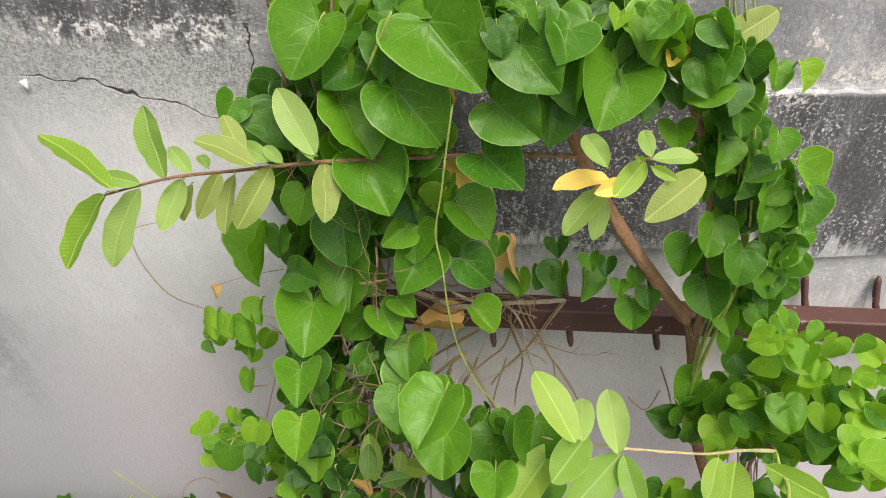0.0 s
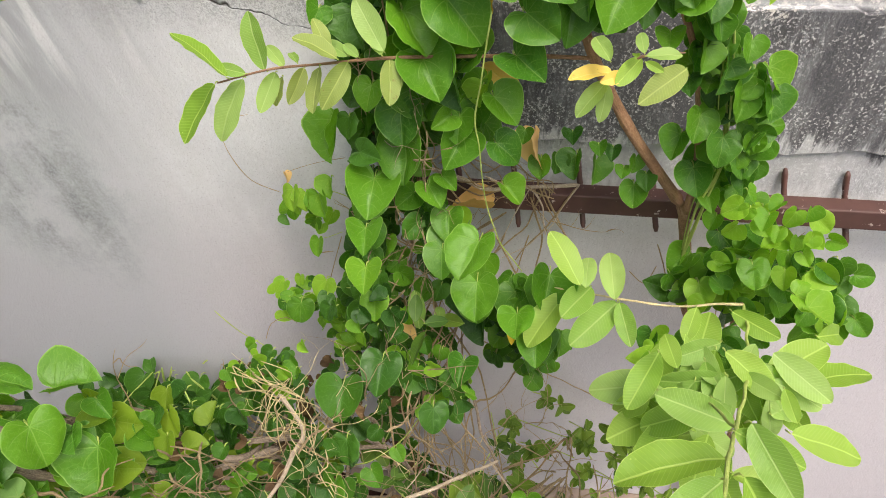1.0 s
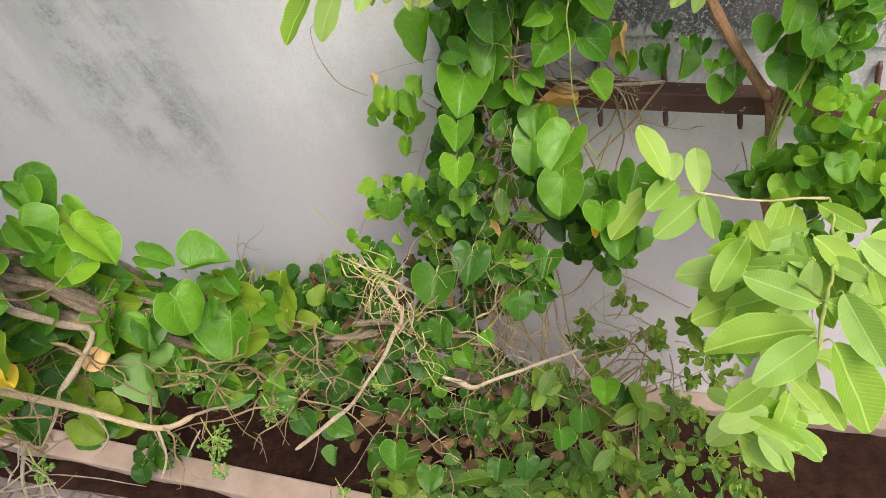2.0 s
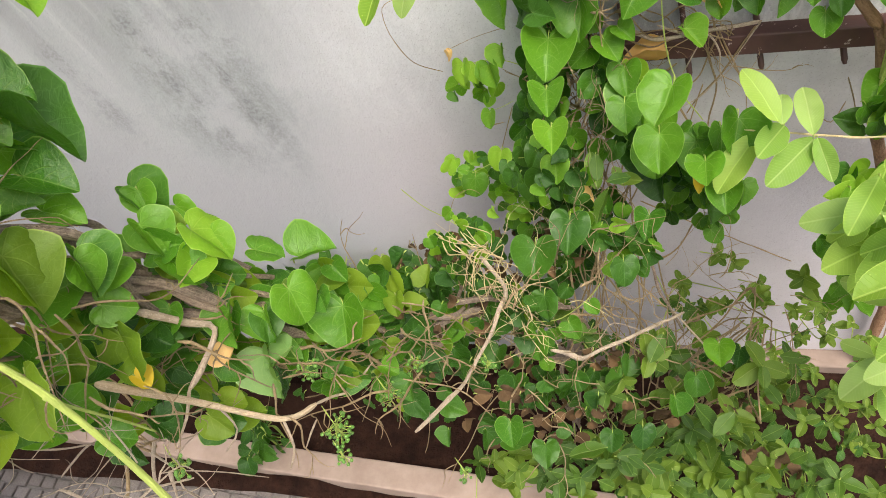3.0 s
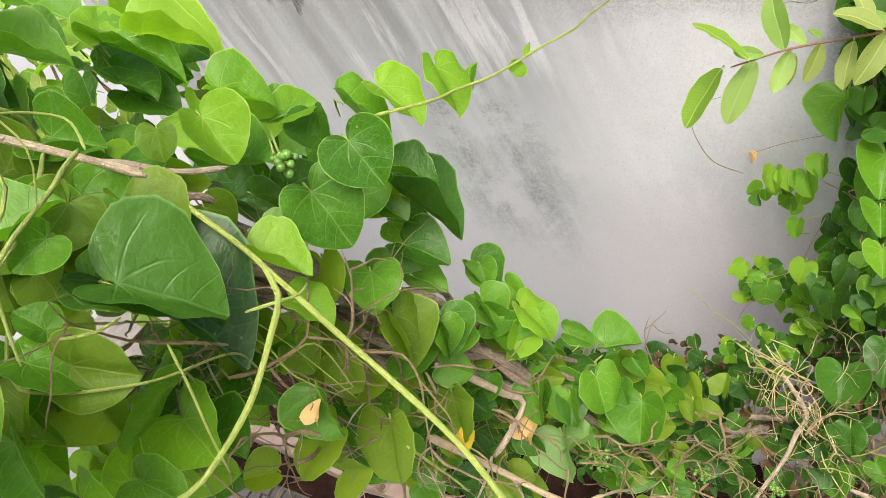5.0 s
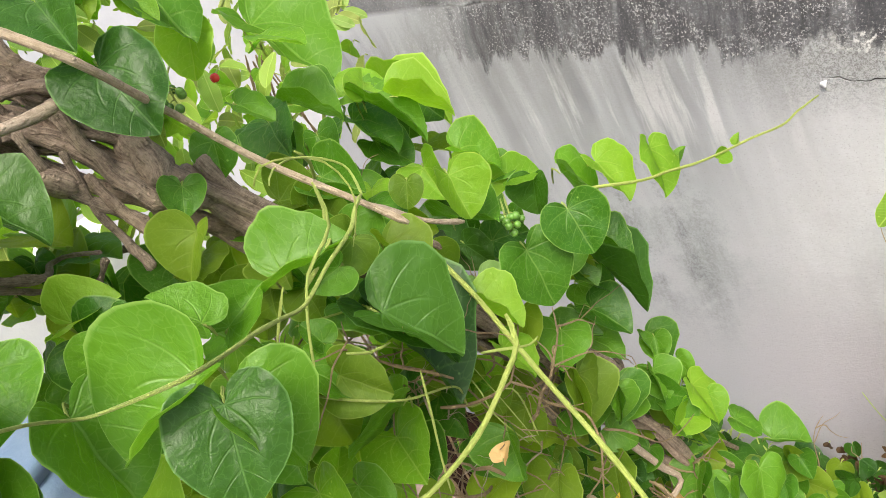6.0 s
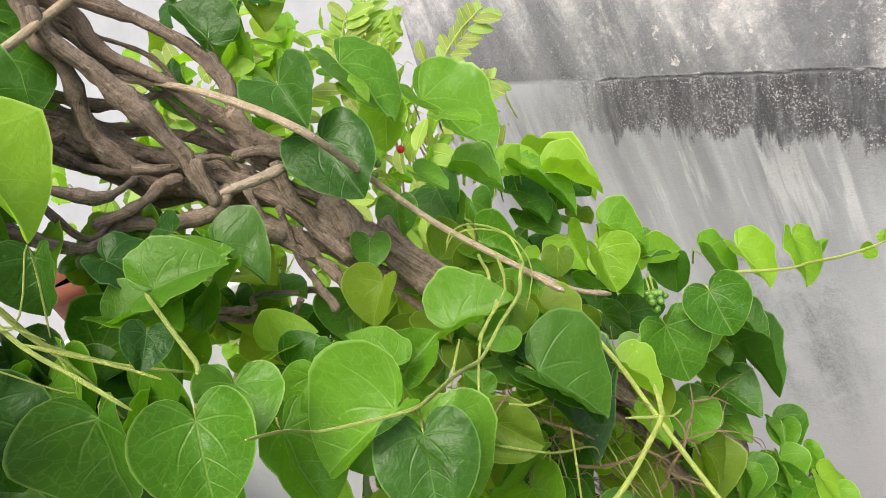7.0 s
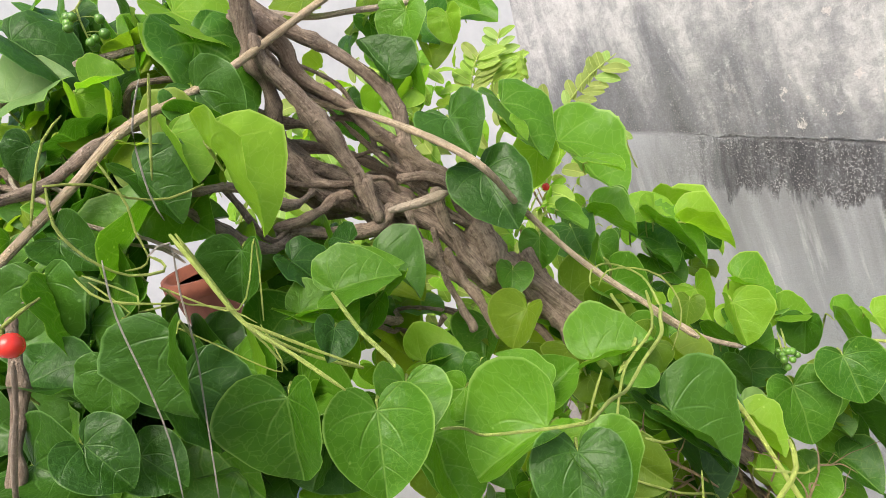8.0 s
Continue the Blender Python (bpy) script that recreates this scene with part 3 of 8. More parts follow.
def rail():
    r = thing("metal_rail", 0.8, 1.36, 1.56, "brown painted square steel rail with cut-off bars fixed to the wall", "rail")
    bm = bmesh.new()
    box(bm, -0.35, 3.2, 1.335, 1.385, 1.535, 1.59, 0.004)
    keep(mesh_object("rail_tube", bm, metal_paint, False), r)
    for k, x in enumerate([-0.14, 0.0, 0.165, 0.345, 0.50, 0.665, 0.81, 0.98, 1.15, 1.32, 1.5]):
        bm = bmesh.new()
        jit = 0.012 * noise.noise((k * 3.1, 0, 0))
        top = Vector((x - 0.02 + jit, 1.43, 1.64 + jit))
        low = Vector((x + 0.01 + jit, 1.35, 1.475 + 0.03 * noise.noise((k * 1.7, 4, 0))))
        tube(bm, [top, top.lerp(low, 0.4) + Vector((0, 0.02, 0)), low], 0.0075, 0.0075, 6)
        keep(mesh_object("cut_bar", bm, metal_paint), r)
    return r


def tube(bm, pts, r0, r1, sides=7, lump=0.0, seed=0.0, cap=True):
    """A bent, tapering stem through pts (a smooth curve), with a uv along it."""
    pts = [Vector(p) for p in pts]
    path = []
    for i in range(len(pts) - 1):
        p0, p1, p2, p3 = pts[max(i - 1, 0)], pts[i], pts[i + 1], pts[min(i + 2, len(pts) - 1)]
        steps = max(2, min(14, int((p2 - p1).length / (0.75 * max(r0, r1) if lump > 0.42 else max(2.2 * max(r0, r1), 0.012)))))
        for k in range(steps):
            t = k / steps
            path.append(0.5 * (2 * p1 + (p2 - p0) * t + (2 * p0 - 5 * p1 + 4 * p2 - p3) * t * t + (3 * p1 - p0 - 3 * p2 + p3) * t ** 3))
    path.append(pts[-1])
    uvl = bm.loops.layers.uv.verify()
    up = Vector((0.13, 0.21, 0.97))
    rings, dist, along = [], 0.0, []
    for i, p in enumerate(path):
        d = (path[min(i + 1, len(path) - 1)] - path[max(i - 1, 0)])
        if d.length < 1e-7:
            d = Vector((0, 0, 1))
        d.normalize()
        a = d.cross(up)
        if a.length < 1e-3:
            a = d.cross(Vector((1, 0, 0)))
        a.normalize()
        c = d.cross(a)
        f = i / max(1, len(path) - 1)
        r = (r0 + (r1 - r0) * f) * (0.55 if i in (0, len(path) - 1) else 1.0)
        if lump:
            r *= 1 + lump * 0.8 * noise.noise((dist * 14 + seed, seed * 3.3, 0.5)) + lump * 2.4 * max(0.0, noise.noise((dist * 26 + seed, seed, 2.5)) - 0.15)
        ring = []
        for k in range(sides):
            th = 2 * math.pi * k / sides
            rr = r * (1 + (lump * 0.5 * noise.noise((math.cos(th) * 1.5 + seed, math.sin(th) * 1.5, f * 6)) if lump else 0))
            q = p + rr * (math.cos(th) * a + math.sin(th) * c)
            if lump > 0.42:
                q += (q - p) * lump * (0.5 * noise.noise(q * 85) + 0.9 * max(0.0, noise.noise(q * 150) - 0.25))
            ring.append(bm.verts.new(q))
        if i:
            dist += (p - path[i - 1]).length
        along.append(dist)
        rings.append(ring)
    for i in range(len(rings) - 1):
        for k in range(sides):
            f = bm.faces.new((rings[i][k], rings[i][(k + 1) % sides], rings[i + 1][(k + 1) % sides], rings[i + 1][k]))
            for lp, (u, v) in zip(f.loops, ((k, i), (k + 1, i), (k + 1, i + 1), (k, i + 1))):
                lp[uvl].uv = (along[v] * 8, u / sides)
    if cap:
        bm.faces.new(rings[0][::-1])
        bm.faces.new(rings[-1])
    return path


metal_rail = rail()

# a dab of white paint left on a wall plug
bm = bmesh.new()
bmesh.ops.create_icosphere(bm, subdivisions=2, radius=0.008)
for v in bm.verts:
    v.co = Vector((v.co.x, v.co.y * 0.7, v.co.z * 1.2)) * (1 + 0.9 * noise.noise(v.co * 190)) + Vector((-0.876, WALL_Y - 0.004, 2.009))
keep(tagged(mesh_object("wall_plug", bm, limewash), "white-daubed plug in the plaster"), wall)


# ---- leaf shapes ----
HEART = [(0.0, 0.12), (0.03, 0.02), (0.10, -0.08), (0.23, -0.135), (0.39, -0.075), (0.505, 0.09), (0.545, 0.28), (0.505, 0.50), (0.39, 0.71), (0.21, 0.885), (0.075, 0.975), (0.0, 1.0)]
ROUND = [(0.0, 0.10), (0.03, 0.0), (0.11, -0.10), (0.28, -0.16), (0.45, -0.07), (0.545, 0.13), (0.55, 0.36), (0.46, 0.60), (0.30, 0.79), (0.12, 0.91), (0.0, 0.945)]
OVAL = [(0.0, 0.0), (0.06, 0.03), (0.135, 0.13), (0.195, 0.28), (0.225, 0.46), (0.22, 0.63), (0.18, 0.80), (0.105, 0.93), (0.04, 0.985), (0.0, 1.0)]
SPEAR = [(0.0, 0.0), (0.05, 0.02), (0.13, 0.11), (0.21, 0.26), (0.255, 0.43), (0.245, 0.60), (0.19, 0.77), (0.10, 0.91), (0.035, 0.98), (0.0, 1.0)]
BLUNT = [(0.0, 0.0), (0.09, 0.03), (0.20, 0.14), (0.28, 0.30), (0.30, 0.47), (0.28, 0.64), (0.22, 0.80), (0.13, 0.92), (0.05, 0.97), (0.0, 0.97)]


def spline(points, n):
    out = []
    m = len(points) - 1
    for i in range(n + 1):
        f = i / n * m
        k = min(int(f), m - 1)
        t = f - k
        p = [points[max(0, min(m, k + o))] for o in (-1, 0, 1, 2)]
        out.append(tuple(0.5 * (2 * p[1][c] + (p[2][c] - p[0][c]) * t + (2 * p[0][c] - 5 * p[1][c] + 4 * p[2][c] - p[3][c]) * t * t + (3 * p[1][c] - p[0][c] - 3 * p[2][c] + p[3][c]) * t ** 3) for c in (0, 1)))
    return out


def quilt(x, y, base):
    """Panels of the blade swelling between the veins that spread from the stalk."""
    ang, r = math.atan2(abs(x), y - base), math.hypot(x, y - base)
    veins = (0.0, 0.66, 1.45, 2.3, 3.15)
    for a, c in zip(veins, veins[1:]):
        if ang <= c:
            return math.sin((ang - a) / (c - a) * math.pi) * min(r, 0.45) * min(1.0, (c - a) / 0.8)
    return 0.0


def blade(name, outline, mat, fold, curl, wave, seed, n=22, cup=0.0, swell=0.0):
    """One leaf: base at the origin, tip along y, upper side along z, about 1 long."""
    half = spline(outline, n)
    bm = bmesh.new()
    uv = bm.loops.layers.uv.new("blade")
    rimuv = bm.loops.layers.uv.new("rim")
    cols = (0.0, 0.22, 0.45, 0.7, 0.95, 1.0) if swell else (0.0, 0.35, 0.7, 0.95, 1.0)
    ymax = half[-1][1]
    info = {}

    def vert(x, y, e):
        z = fold * abs(x)
        z += -curl * max(0.0, y) ** 2 * 0.5 - cup * x * x * 2
        z += wave * noise.noise((x * 3 + seed, y * 3, seed * 1.7)) + wave * 0.8 * e * noise.noise((x * 6 + seed, y * 6 + seed, 4.0))
        if swell:
            z += swell * quilt(x, y, half[0][1])
        v = bm.verts.new((x, y, z))
        info[v] = (x, y, e)
        return v
    mids = [vert(0.0, max(half[0][1], min(ymax, y * 0.96)), 0.0) for _, y in half]
    for sgn in (1, -1):
        grid = []
        for i, (x, y) in enumerate(half):
            m = mids[i]
            row = [m]
            for c in cols[1:]:
                my = info[m][1]
                row.append(vert(sgn * x * c, my + (y - my) * c, c))
            grid.append(row)
        for i in range(n):
            for k in range(len(cols) - 1):
                q = [grid[i][k], grid[i + 1][k], grid[i + 1][k + 1], grid[i][k + 1]]
                q = q[::-1] if sgn > 0 else q
                f = bm.faces.new(q)
                for lp in f.loops:
                    x, y, e = info[lp.vert]
                    lp[uv].uv = (x + 0.5, y + 0.25)
                    lp[rimuv].uv = (e, 0)
    bmesh.ops.remove_doubles(bm, verts=bm.verts, dist=1e-5)
    bmesh.ops.dissolve_degenerate(bm, edges=bm.edges, dist=1e-6)
    me = bpy.data.meshes.new(name)
    bm.to_mesh(me)
    bm.free()
    me.polygons.foreach_set("use_smooth", [True] * len(me.polygons))
    me.materials.append(mat)
    return me


BLADES = {}
rl = random.Random(7)
for key, shape, mat, count in (
    ("heart", HEART, heart_mat, 8), ("fresh", HEART, heart_bright, 6), ("deep", HEART, heart_dark, 6), ("grey", HEART, heart_under, 2),
    ("yellow", ROUND, heart_yellow, 2), ("round", ROUND, heart_mat, 4), ("roundfresh", ROUND, heart_bright, 3), ("rounddeep", ROUND, heart_dark, 3), ("roundolive", ROUND, heart_olive_backlit, 4),
    ("guava", OVAL, guava_mat, 4), ("guavafresh", OVAL, guava_fresh, 4), ("olive", OVAL, guava_olive, 2), ("spotted", OVAL, guava_yellow, 2),
    ("blunt", SPEAR, shrub_mat, 4), ("bluntolive", BLUNT, shrub_olive, 4), ("bluntfresh", BLUNT, guava_fresh, 2), ("dead", ROUND, dead_mat, 3), ("weed", BLUNT, heart_dark, 3), ("husk", OVAL, dead_mat, 2), ("brown", ROUND, withered_shade_mat, 3),
):
    BLADES[key] = []
    for k in range(count):
        if key in ("dead", "husk", "brown"):
            me = blade("leaf_" + key, shape, mat, 1.3 if key == "brown" else 0.9, 1.2 if key == "brown" else 0.9, 0.22 if key == "brown" else 0.10, k * 5.3 + 1)
        elif shape in (OVAL, BLUNT, SPEAR):
            me = blade("leaf_" + key, shape, mat, rl.uniform(0.15, 0.55), rl.uniform(0.0, 0.5), 0.05, k * 3.1 + 2)
        else:
            me = blade("leaf_" + key, shape, mat, rl.uniform(0.38, 0.85), rl.uniform(0.0, 0.6), 0.07, k * 2.7 + 3, n=20, cup=rl.uniform(-0.35, 0.45), swell=rl.uniform(0.06, 0.14))
        BLADES[key].append(me)


def leaf_matrix(base, tip, face, wide=1.0):
    """Base and tip points, the way its upper side faces, and its width over the usual one."""
    base, tip = Vector(base), Vector(tip)
    y = tip - base
    ln = y.length
    y.normalize()
    z = Vector(face)
    z -= y * z.dot(y)
    if z.length < 1e-4:
        z = y.orthogonal()
    z.normalize()
    x = y.cross(z)
    m = Matrix((x * ln * wide, y * ln, z * ln)).transposed().to_4x4()
    m.translation = base
    return m


def leaf(parent, kind, base, tip, face, wide=1.0, pick=0, name="leaf"):
    ms = BLADES[kind]
    ob = new(name, ms[pick % len(ms)])
    keep(ob, parent)
    ob.matrix_basis = leaf_matrix(base, tip, face, wide)
    return ob


# ---- plants: roots, stems and the ways leaves are hung ----
PLANTS, STALKS, JOINED, COUNT = [], {}, {}, [0]


def plant_thing(name, x, y, label, category):
    ob = thing(name, x, y, 0.0, label, category, "creepers along the wall" if name == "creeper" else "")
    PLANTS.append(ob)
    STALKS[ob.name] = bmesh.new()
    JOINED[ob.name] = []
    return ob


curtain = plant_thing("creeper", -0.2, 1.2, "dense heart-leaved creeper hanging over the rusty rail", "vine")
sidevine = plant_thing("creeper", 0.4, 1.2, "heart-leaved creeper climbing the guava trunk", "vine")
mainvine = plant_thing("woody_vine", -0.45, 1.0, "old woody heart-leaved vine with twisted grey stems", "vine")
lower = plant_thing("creeper", -0.2, 1.05, "small-leaved creeper tangled with dry stems above the bed", "vine")
bush = plant_thing("creeper", 0.78, 1.38, "bright heart-leaved creeper mounded under the rail", "vine")
guava_tree = plant_thing("guava_tree", 0.74, 1.38, "young guava tree with ribbed leaves and reddish bark", "tree")
guava_shoot = plant_thing("guava_sapling", 0.8, 1.36, "guava sapling with fresh yellow-green ribbed leaves", "tree")
shrub = plant_thing("shrub", 0.1, 1.1, "low dark green shrub with oval leaves in the bed", "shrub")


def crooked(pts, much, seed):
    """The same line with small kinks between its points."""
    pts = [Vector(p) for p in pts]
    out = [pts[0]]
    for k, (a, c) in enumerate(zip(pts, pts[1:])):
        n = max(1, int((c - a).length / 0.045))
        for i in range(1, n):
            f = Vector([noise.noise((seed * 1.3 + k, i * 2.7, 5.0 * ax)) for ax in range(3)])
            out.append(a.lerp(c, i / n) + f * min(0.006, (c - a).length / n * much * 3))
        out.append(c)
    return out


def stem(plant, mat, r0, r1, *pts, name="stem", sides=7, lump=0.12):
    COUNT[0] += 1
    bm = bmesh.new()
    if mat in (bark_pale, bark_dry, tan_stem) or (mat is stem_green and name == "stem"):
        pts, lump = crooked(pts, 0.03 if mat is stem_green else 0.05, COUNT[0]), max(lump, 0.16 if mat is stem_green else 0.34)
    tube(bm, pts, r0, r1, sides, lump, COUNT[0] * 1.7)
    return keep(mesh_object(name, bm, mat), plant)


ROUNDED = ("heart", "fresh", "deep", "grey", "yellow", "round", "roundfresh", "rounddeep", "roundolive", "dead")


def stalk(plant, base, tip, kind):
    """A thin bent stalk from a leaf's base back into the plant."""
    base, tip = Vector(base), Vector(tip)
    away = (base - tip).normalized()
    if kind in ROUNDED:
        base = base.lerp(tip, 0.11)
    ln = (base - tip).length * (0.12 if kind in ("guava", "guavafresh", "olive", "spotted", "blunt", "bluntolive") else 0.55)
    back = Vector((0, 1, 0)) if base.y > 0.6 else Vector((-0.5, 0.3, -0.2))
    end = base + away * ln * 0.2 + back * ln * 0.8 + Vector((0, 0, -0.5 * ln))
    tube(STALKS[plant.name], [base, base + away * ln * 0.25 + back * ln * 0.25, end], 0.0011, 0.0016, 5, cap=False)


rc = random.Random(21)


def in_gap(p):
    """Holes left in the old vine's foliage, as a line and a width each."""
    for a, c, r in GAPS:
        a, c = Vector(a), Vector(c)
        f = max(0.0, min(1.0, (p - a).dot(c - a) / (c - a).length_squared))
        if (p - a.lerp(c, f)).length < r:
            return True
    return False


GAPS = [((-0.95, -0.37, 2.73), (-1.45, -0.33, 2.58), 0.055)]


def crowd(plant, kinds, n, small, large, spread, joined, *line):
    line = [Vector(p) for p in line]
    for _ in range(n):
        k = rc.randrange(len(line) - 1)
        p = line[k].lerp(line[k + 1], rc.random())
        d = Vector([max(-1.0, min(1.0, rc.gauss(0, 1))) for _ in range(3)])
        p = p + d * spread * 0.52
        p.y = min(p.y, WALL_Y - 0.05)
        if p.y > 0.6:
            face = Vector((-0.15, -0.75, 0.55))
        else:
            face = Vector((0.22, -0.48, 0.76))
        face += Vector((rc.gauss(0, 0.35), rc.gauss(0, 0.35), rc.gauss(0, 0.3)))
        if p.y > 0.6:
            hang_way = Vector((rc.gauss(0, 0.55), rc.gauss(-0.2, 0.4), rc.gauss(-0.8, 0.45)))
        else:
            hang_way = Vector((rc.gauss(0.85, 0.45), rc.gauss(-0.1, 0.45), rc.gauss(-0.42, 0.36)))
        face.normalize()
        tipway = (hang_way - face * hang_way.dot(face)).normalized()
        kind = rc.choice(kinds)
        size = rc.uniform(small, large) * (1.35 if kind in ("guava", "guavafresh", "olive") else 0.62 if kind == "brown" else 1.0)
        base, tip = p, p + tipway * size
        if in_gap(p.lerp(tip, 0.5)):
            continue
        if joined:
            ms = BLADES[kind]
            JOINED[plant.name].append((ms[rc.randrange(len(ms))], leaf_matrix(base, tip, face)))
        else:
            leaf(plant, kind, base, tip, face, 1.0, rc.randrange(9))
        if rc.random() < 0.7:
            stalk(plant, base, tip, kind)


def rosettes(plant, kinds, n, small, large, spread, *line):
    """Twigs that end in a whorl of leaves, standing along a line."""
    line = [Vector(p) for p in line]
    for _ in range(n):
        k = rc.randrange(len(line) - 1)
        p = line[k].lerp(line[k + 1], rc.random()) + Vector([max(-1.0, min(1.0, rc.gauss(0, 0.6))) for _ in range(3)]) * spread
        p.y = min(p.y, WALL_Y - 0.07)
        axis = Vector((rc.gauss(0, 0.35), rc.gauss(-0.45, 0.3), rc.uniform(0.6, 1.0))).normalized()
        u = axis.cross(Vector((0.9, 0.1, 0.2))).normalized()
        v = axis.cross(u)
        tube(STALKS[plant.name], [p - axis * rc.uniform(0.10, 0.2) + Vector((rc.gauss(0, 0.03), rc.gauss(0.03, 0.03), -0.03)), p - axis * 0.05, p], 0.0022, 0.0013, 5, cap=False)
        size, count, turn = rc.uniform(small, large), rc.randint(4, 7), rc.uniform(0, 6.28)
        kind = rc.choice(kinds)
        for i in range(count):
            th = turn + i * 2.4
            lift = 0.15 + 0.5 * i / count
            out = (u * math.cos(th) + v * math.sin(th)) * (1 - 0.4 * lift) + axis * lift
            out.z -= rc.uniform(0.0, 0.25)
            out.normalize()
            base = p - axis * 0.025 * (count - i) / count
            leaf(plant, kind, base, base + out * size * rc.uniform(0.7, 1.1) * (1 - 0.25 * i / count), axis + Vector((rc.gauss(0, 0.15), rc.gauss(0, 0.15), 0)), rc.uniform(0.85, 1.1), rc.randrange(9))


def finish(plant):
    """Gather a plant's stalks and its innermost leaves into one part each."""
    bm = STALKS[plant.name]
    if len(bm.verts):
        keep(tagged(mesh_object("stalk_tangle", bm, stem_green), kind="stuff"), plant)
    items = JOINED[plant.name]
    if not items:
        return
    verts, faces, uv1, uv2, mats, index = [], [], [], [], [], []
    start = 0
    for me, m in items:
        co = np.empty(len(me.vertices) * 3, dtype=np.float32)
        me.vertices.foreach_get("co", co)
        co = co.reshape(-1, 3)
        mm = np.array(m)
        verts.append(co @ mm[:3, :3].T + mm[:3, 3])
        mat = me.materials[0]
        if mat not in mats:
            mats.append(mat)
        for poly in me.polygons:
            faces.append([start + v for v in poly.vertices])
            index.append(mats.index(mat))
        for layer, out in (("blade", uv1), ("rim", uv2)):
            a = np.empty(len(me.loops) * 2, dtype=np.float32)
            me.uv_layers[layer].data.foreach_get("uv", a)
            out.append(a)
        start += len(co)
    me = bpy.data.meshes.new("inner_foliage")
    me.from_pydata(np.concatenate(verts).tolist(), [], faces)
    for layer, data in (("blade", uv1), ("rim", uv2)):
        me.uv_layers.new(name=layer).data.foreach_set("uv", np.concatenate(data))
    for mat in mats:
        me.materials.append(mat)
    me.polygons.foreach_set("material_index", index)
    me.polygons.foreach_set("use_smooth", [True] * len(faces))
    me.update()
    keep(tagged(new("inner_foliage", me), kind="stuff"), plant)


def bundle(plant, mat, n, spread, r0, r1, seed, *spine, name="woody_stem", lump=0.25, turns=1.6, uneven=0.18):
    """Stems that run together and wind about each other."""
    rb = random.Random(seed)
    spine = [Vector(p) for p in spine]
    for k in range(n):
        ph, tw, off = rb.uniform(0, 6.28), rb.uniform(0.5, 1.4) * turns * rb.choice((-1, 1)), spread * rb.uniform(0.25, 1.0)
        pts = []
        m = len(spine) * 2 - 1
        for i in range(m):
            a = spine[i // 2] if i % 2 == 0 else spine[i // 2].lerp(spine[i // 2 + 1], 0.5)
            nxt = spine[min(i // 2 + 1, len(spine) - 1)]
            d = (nxt - spine[i // 2]) if i // 2 + 1 < len(spine) else spine[-1] - spine[-2]
            d.normalize()
            u = d.cross(Vector((0.2, 0.3, 0.9))).normalized()
            v = d.cross(u)
            th = ph + tw * i
            tuck = 0.35 if i in (0, m - 1) else 1.0
            pts.append(a + tuck * off * (math.cos(th) * u + math.sin(th) * v) + Vector((rb.gauss(0, 1), rb.gauss(0, 1), rb.gauss(0, 1))) * spread * uneven * tuck)
        f = rb.uniform(0.6, 1.1)
        stem(plant, mat, r0 * f, r1 * f, *pts, name=name, sides=9 if r0 > 0.006 else 6, lump=lump)


def brushwood(plant, mat, n, length, r, spread, seed, *line):
    """Thin dry twigs with side twigs, lying criss-cross along a line; one part."""
    rb = random.Random(seed)
    line = [Vector(p) for p in line]
    bm = bmesh.new()

    def run(p, d, ln, rad, depth):
        steps, pts = 6, [p.copy()]
        for i in range(steps):
            d = (d + Vector((rb.gauss(0, 0.28), rb.gauss(0, 0.28), rb.gauss(0, 0.28)))).normalized()
            p = p + d * ln / steps
            p.y = min(p.y, WALL_Y - 0.01)
            pts.append(p.copy())
            if depth and i in (1, 2, 3, 4) and rb.random() < 0.6:
                side = (d + Vector((rb.gauss(0, 0.8), rb.gauss(0, 0.8), rb.gauss(0, 0.8)))).normalized()
                run(p, side, ln * rb.uniform(0.25, 0.55), rad * 0.6, depth - 1)
        tube(bm, pts, rad, rad * 0.3, 5, 0.25, seed + len(bm.verts) * 0.01, cap=False)
    for _ in range(n):
        k = rb.randrange(len(line) - 1)
        p = line[k].lerp(line[k + 1], rb.random()) + Vector((rb.gauss(0, 1), rb.gauss(0, 1), rb.gauss(0, 1))) * spread * 0.6
        d = (line[k + 1] - line[k]).normalized() * rb.choice((-1, 1)) + Vector((rb.gauss(0, 0.6), rb.gauss(0, 0.5), rb.gauss(0, 0.6)))
        run(p, d.normalized(), length * rb.uniform(0.5, 1.2), r * rb.uniform(0.6, 1.3), 1)
    return keep(tagged(mesh_object("brushwood", bm, mat), kind="stuff"), plant)


# the old vine: a rope of stems from the bed up to its bare elbow
bundle(mainvine, bark_vine, 8, 0.04, 0.008, 0.007, 5, (-0.99, 0.09, 2.47), (-0.96, 0.17, 2.36), (-0.93, 0.27, 2.16), (-0.85, 0.42, 1.86), (-0.71, 0.56, 1.59), (-0.55, 0.68, 1.39), (-0.42, 0.8, 1.22), uneven=0.45, lump=0.4, turns=0.35)
bundle(mainvine, bark_vine, 6, 0.06, 0.0065, 0.006, 8, (-0.87, 0.40, 1.90), (-0.71, 0.56, 1.58), (-0.55, 0.68, 1.38), (-0.42, 0.82, 1.22), (-0.33, 0.95, 1.05), (-0.30, 1.05, 0.6), (-0.32, 1.08, -0.02), uneven=0.5, lump=0.4, turns=0.4)
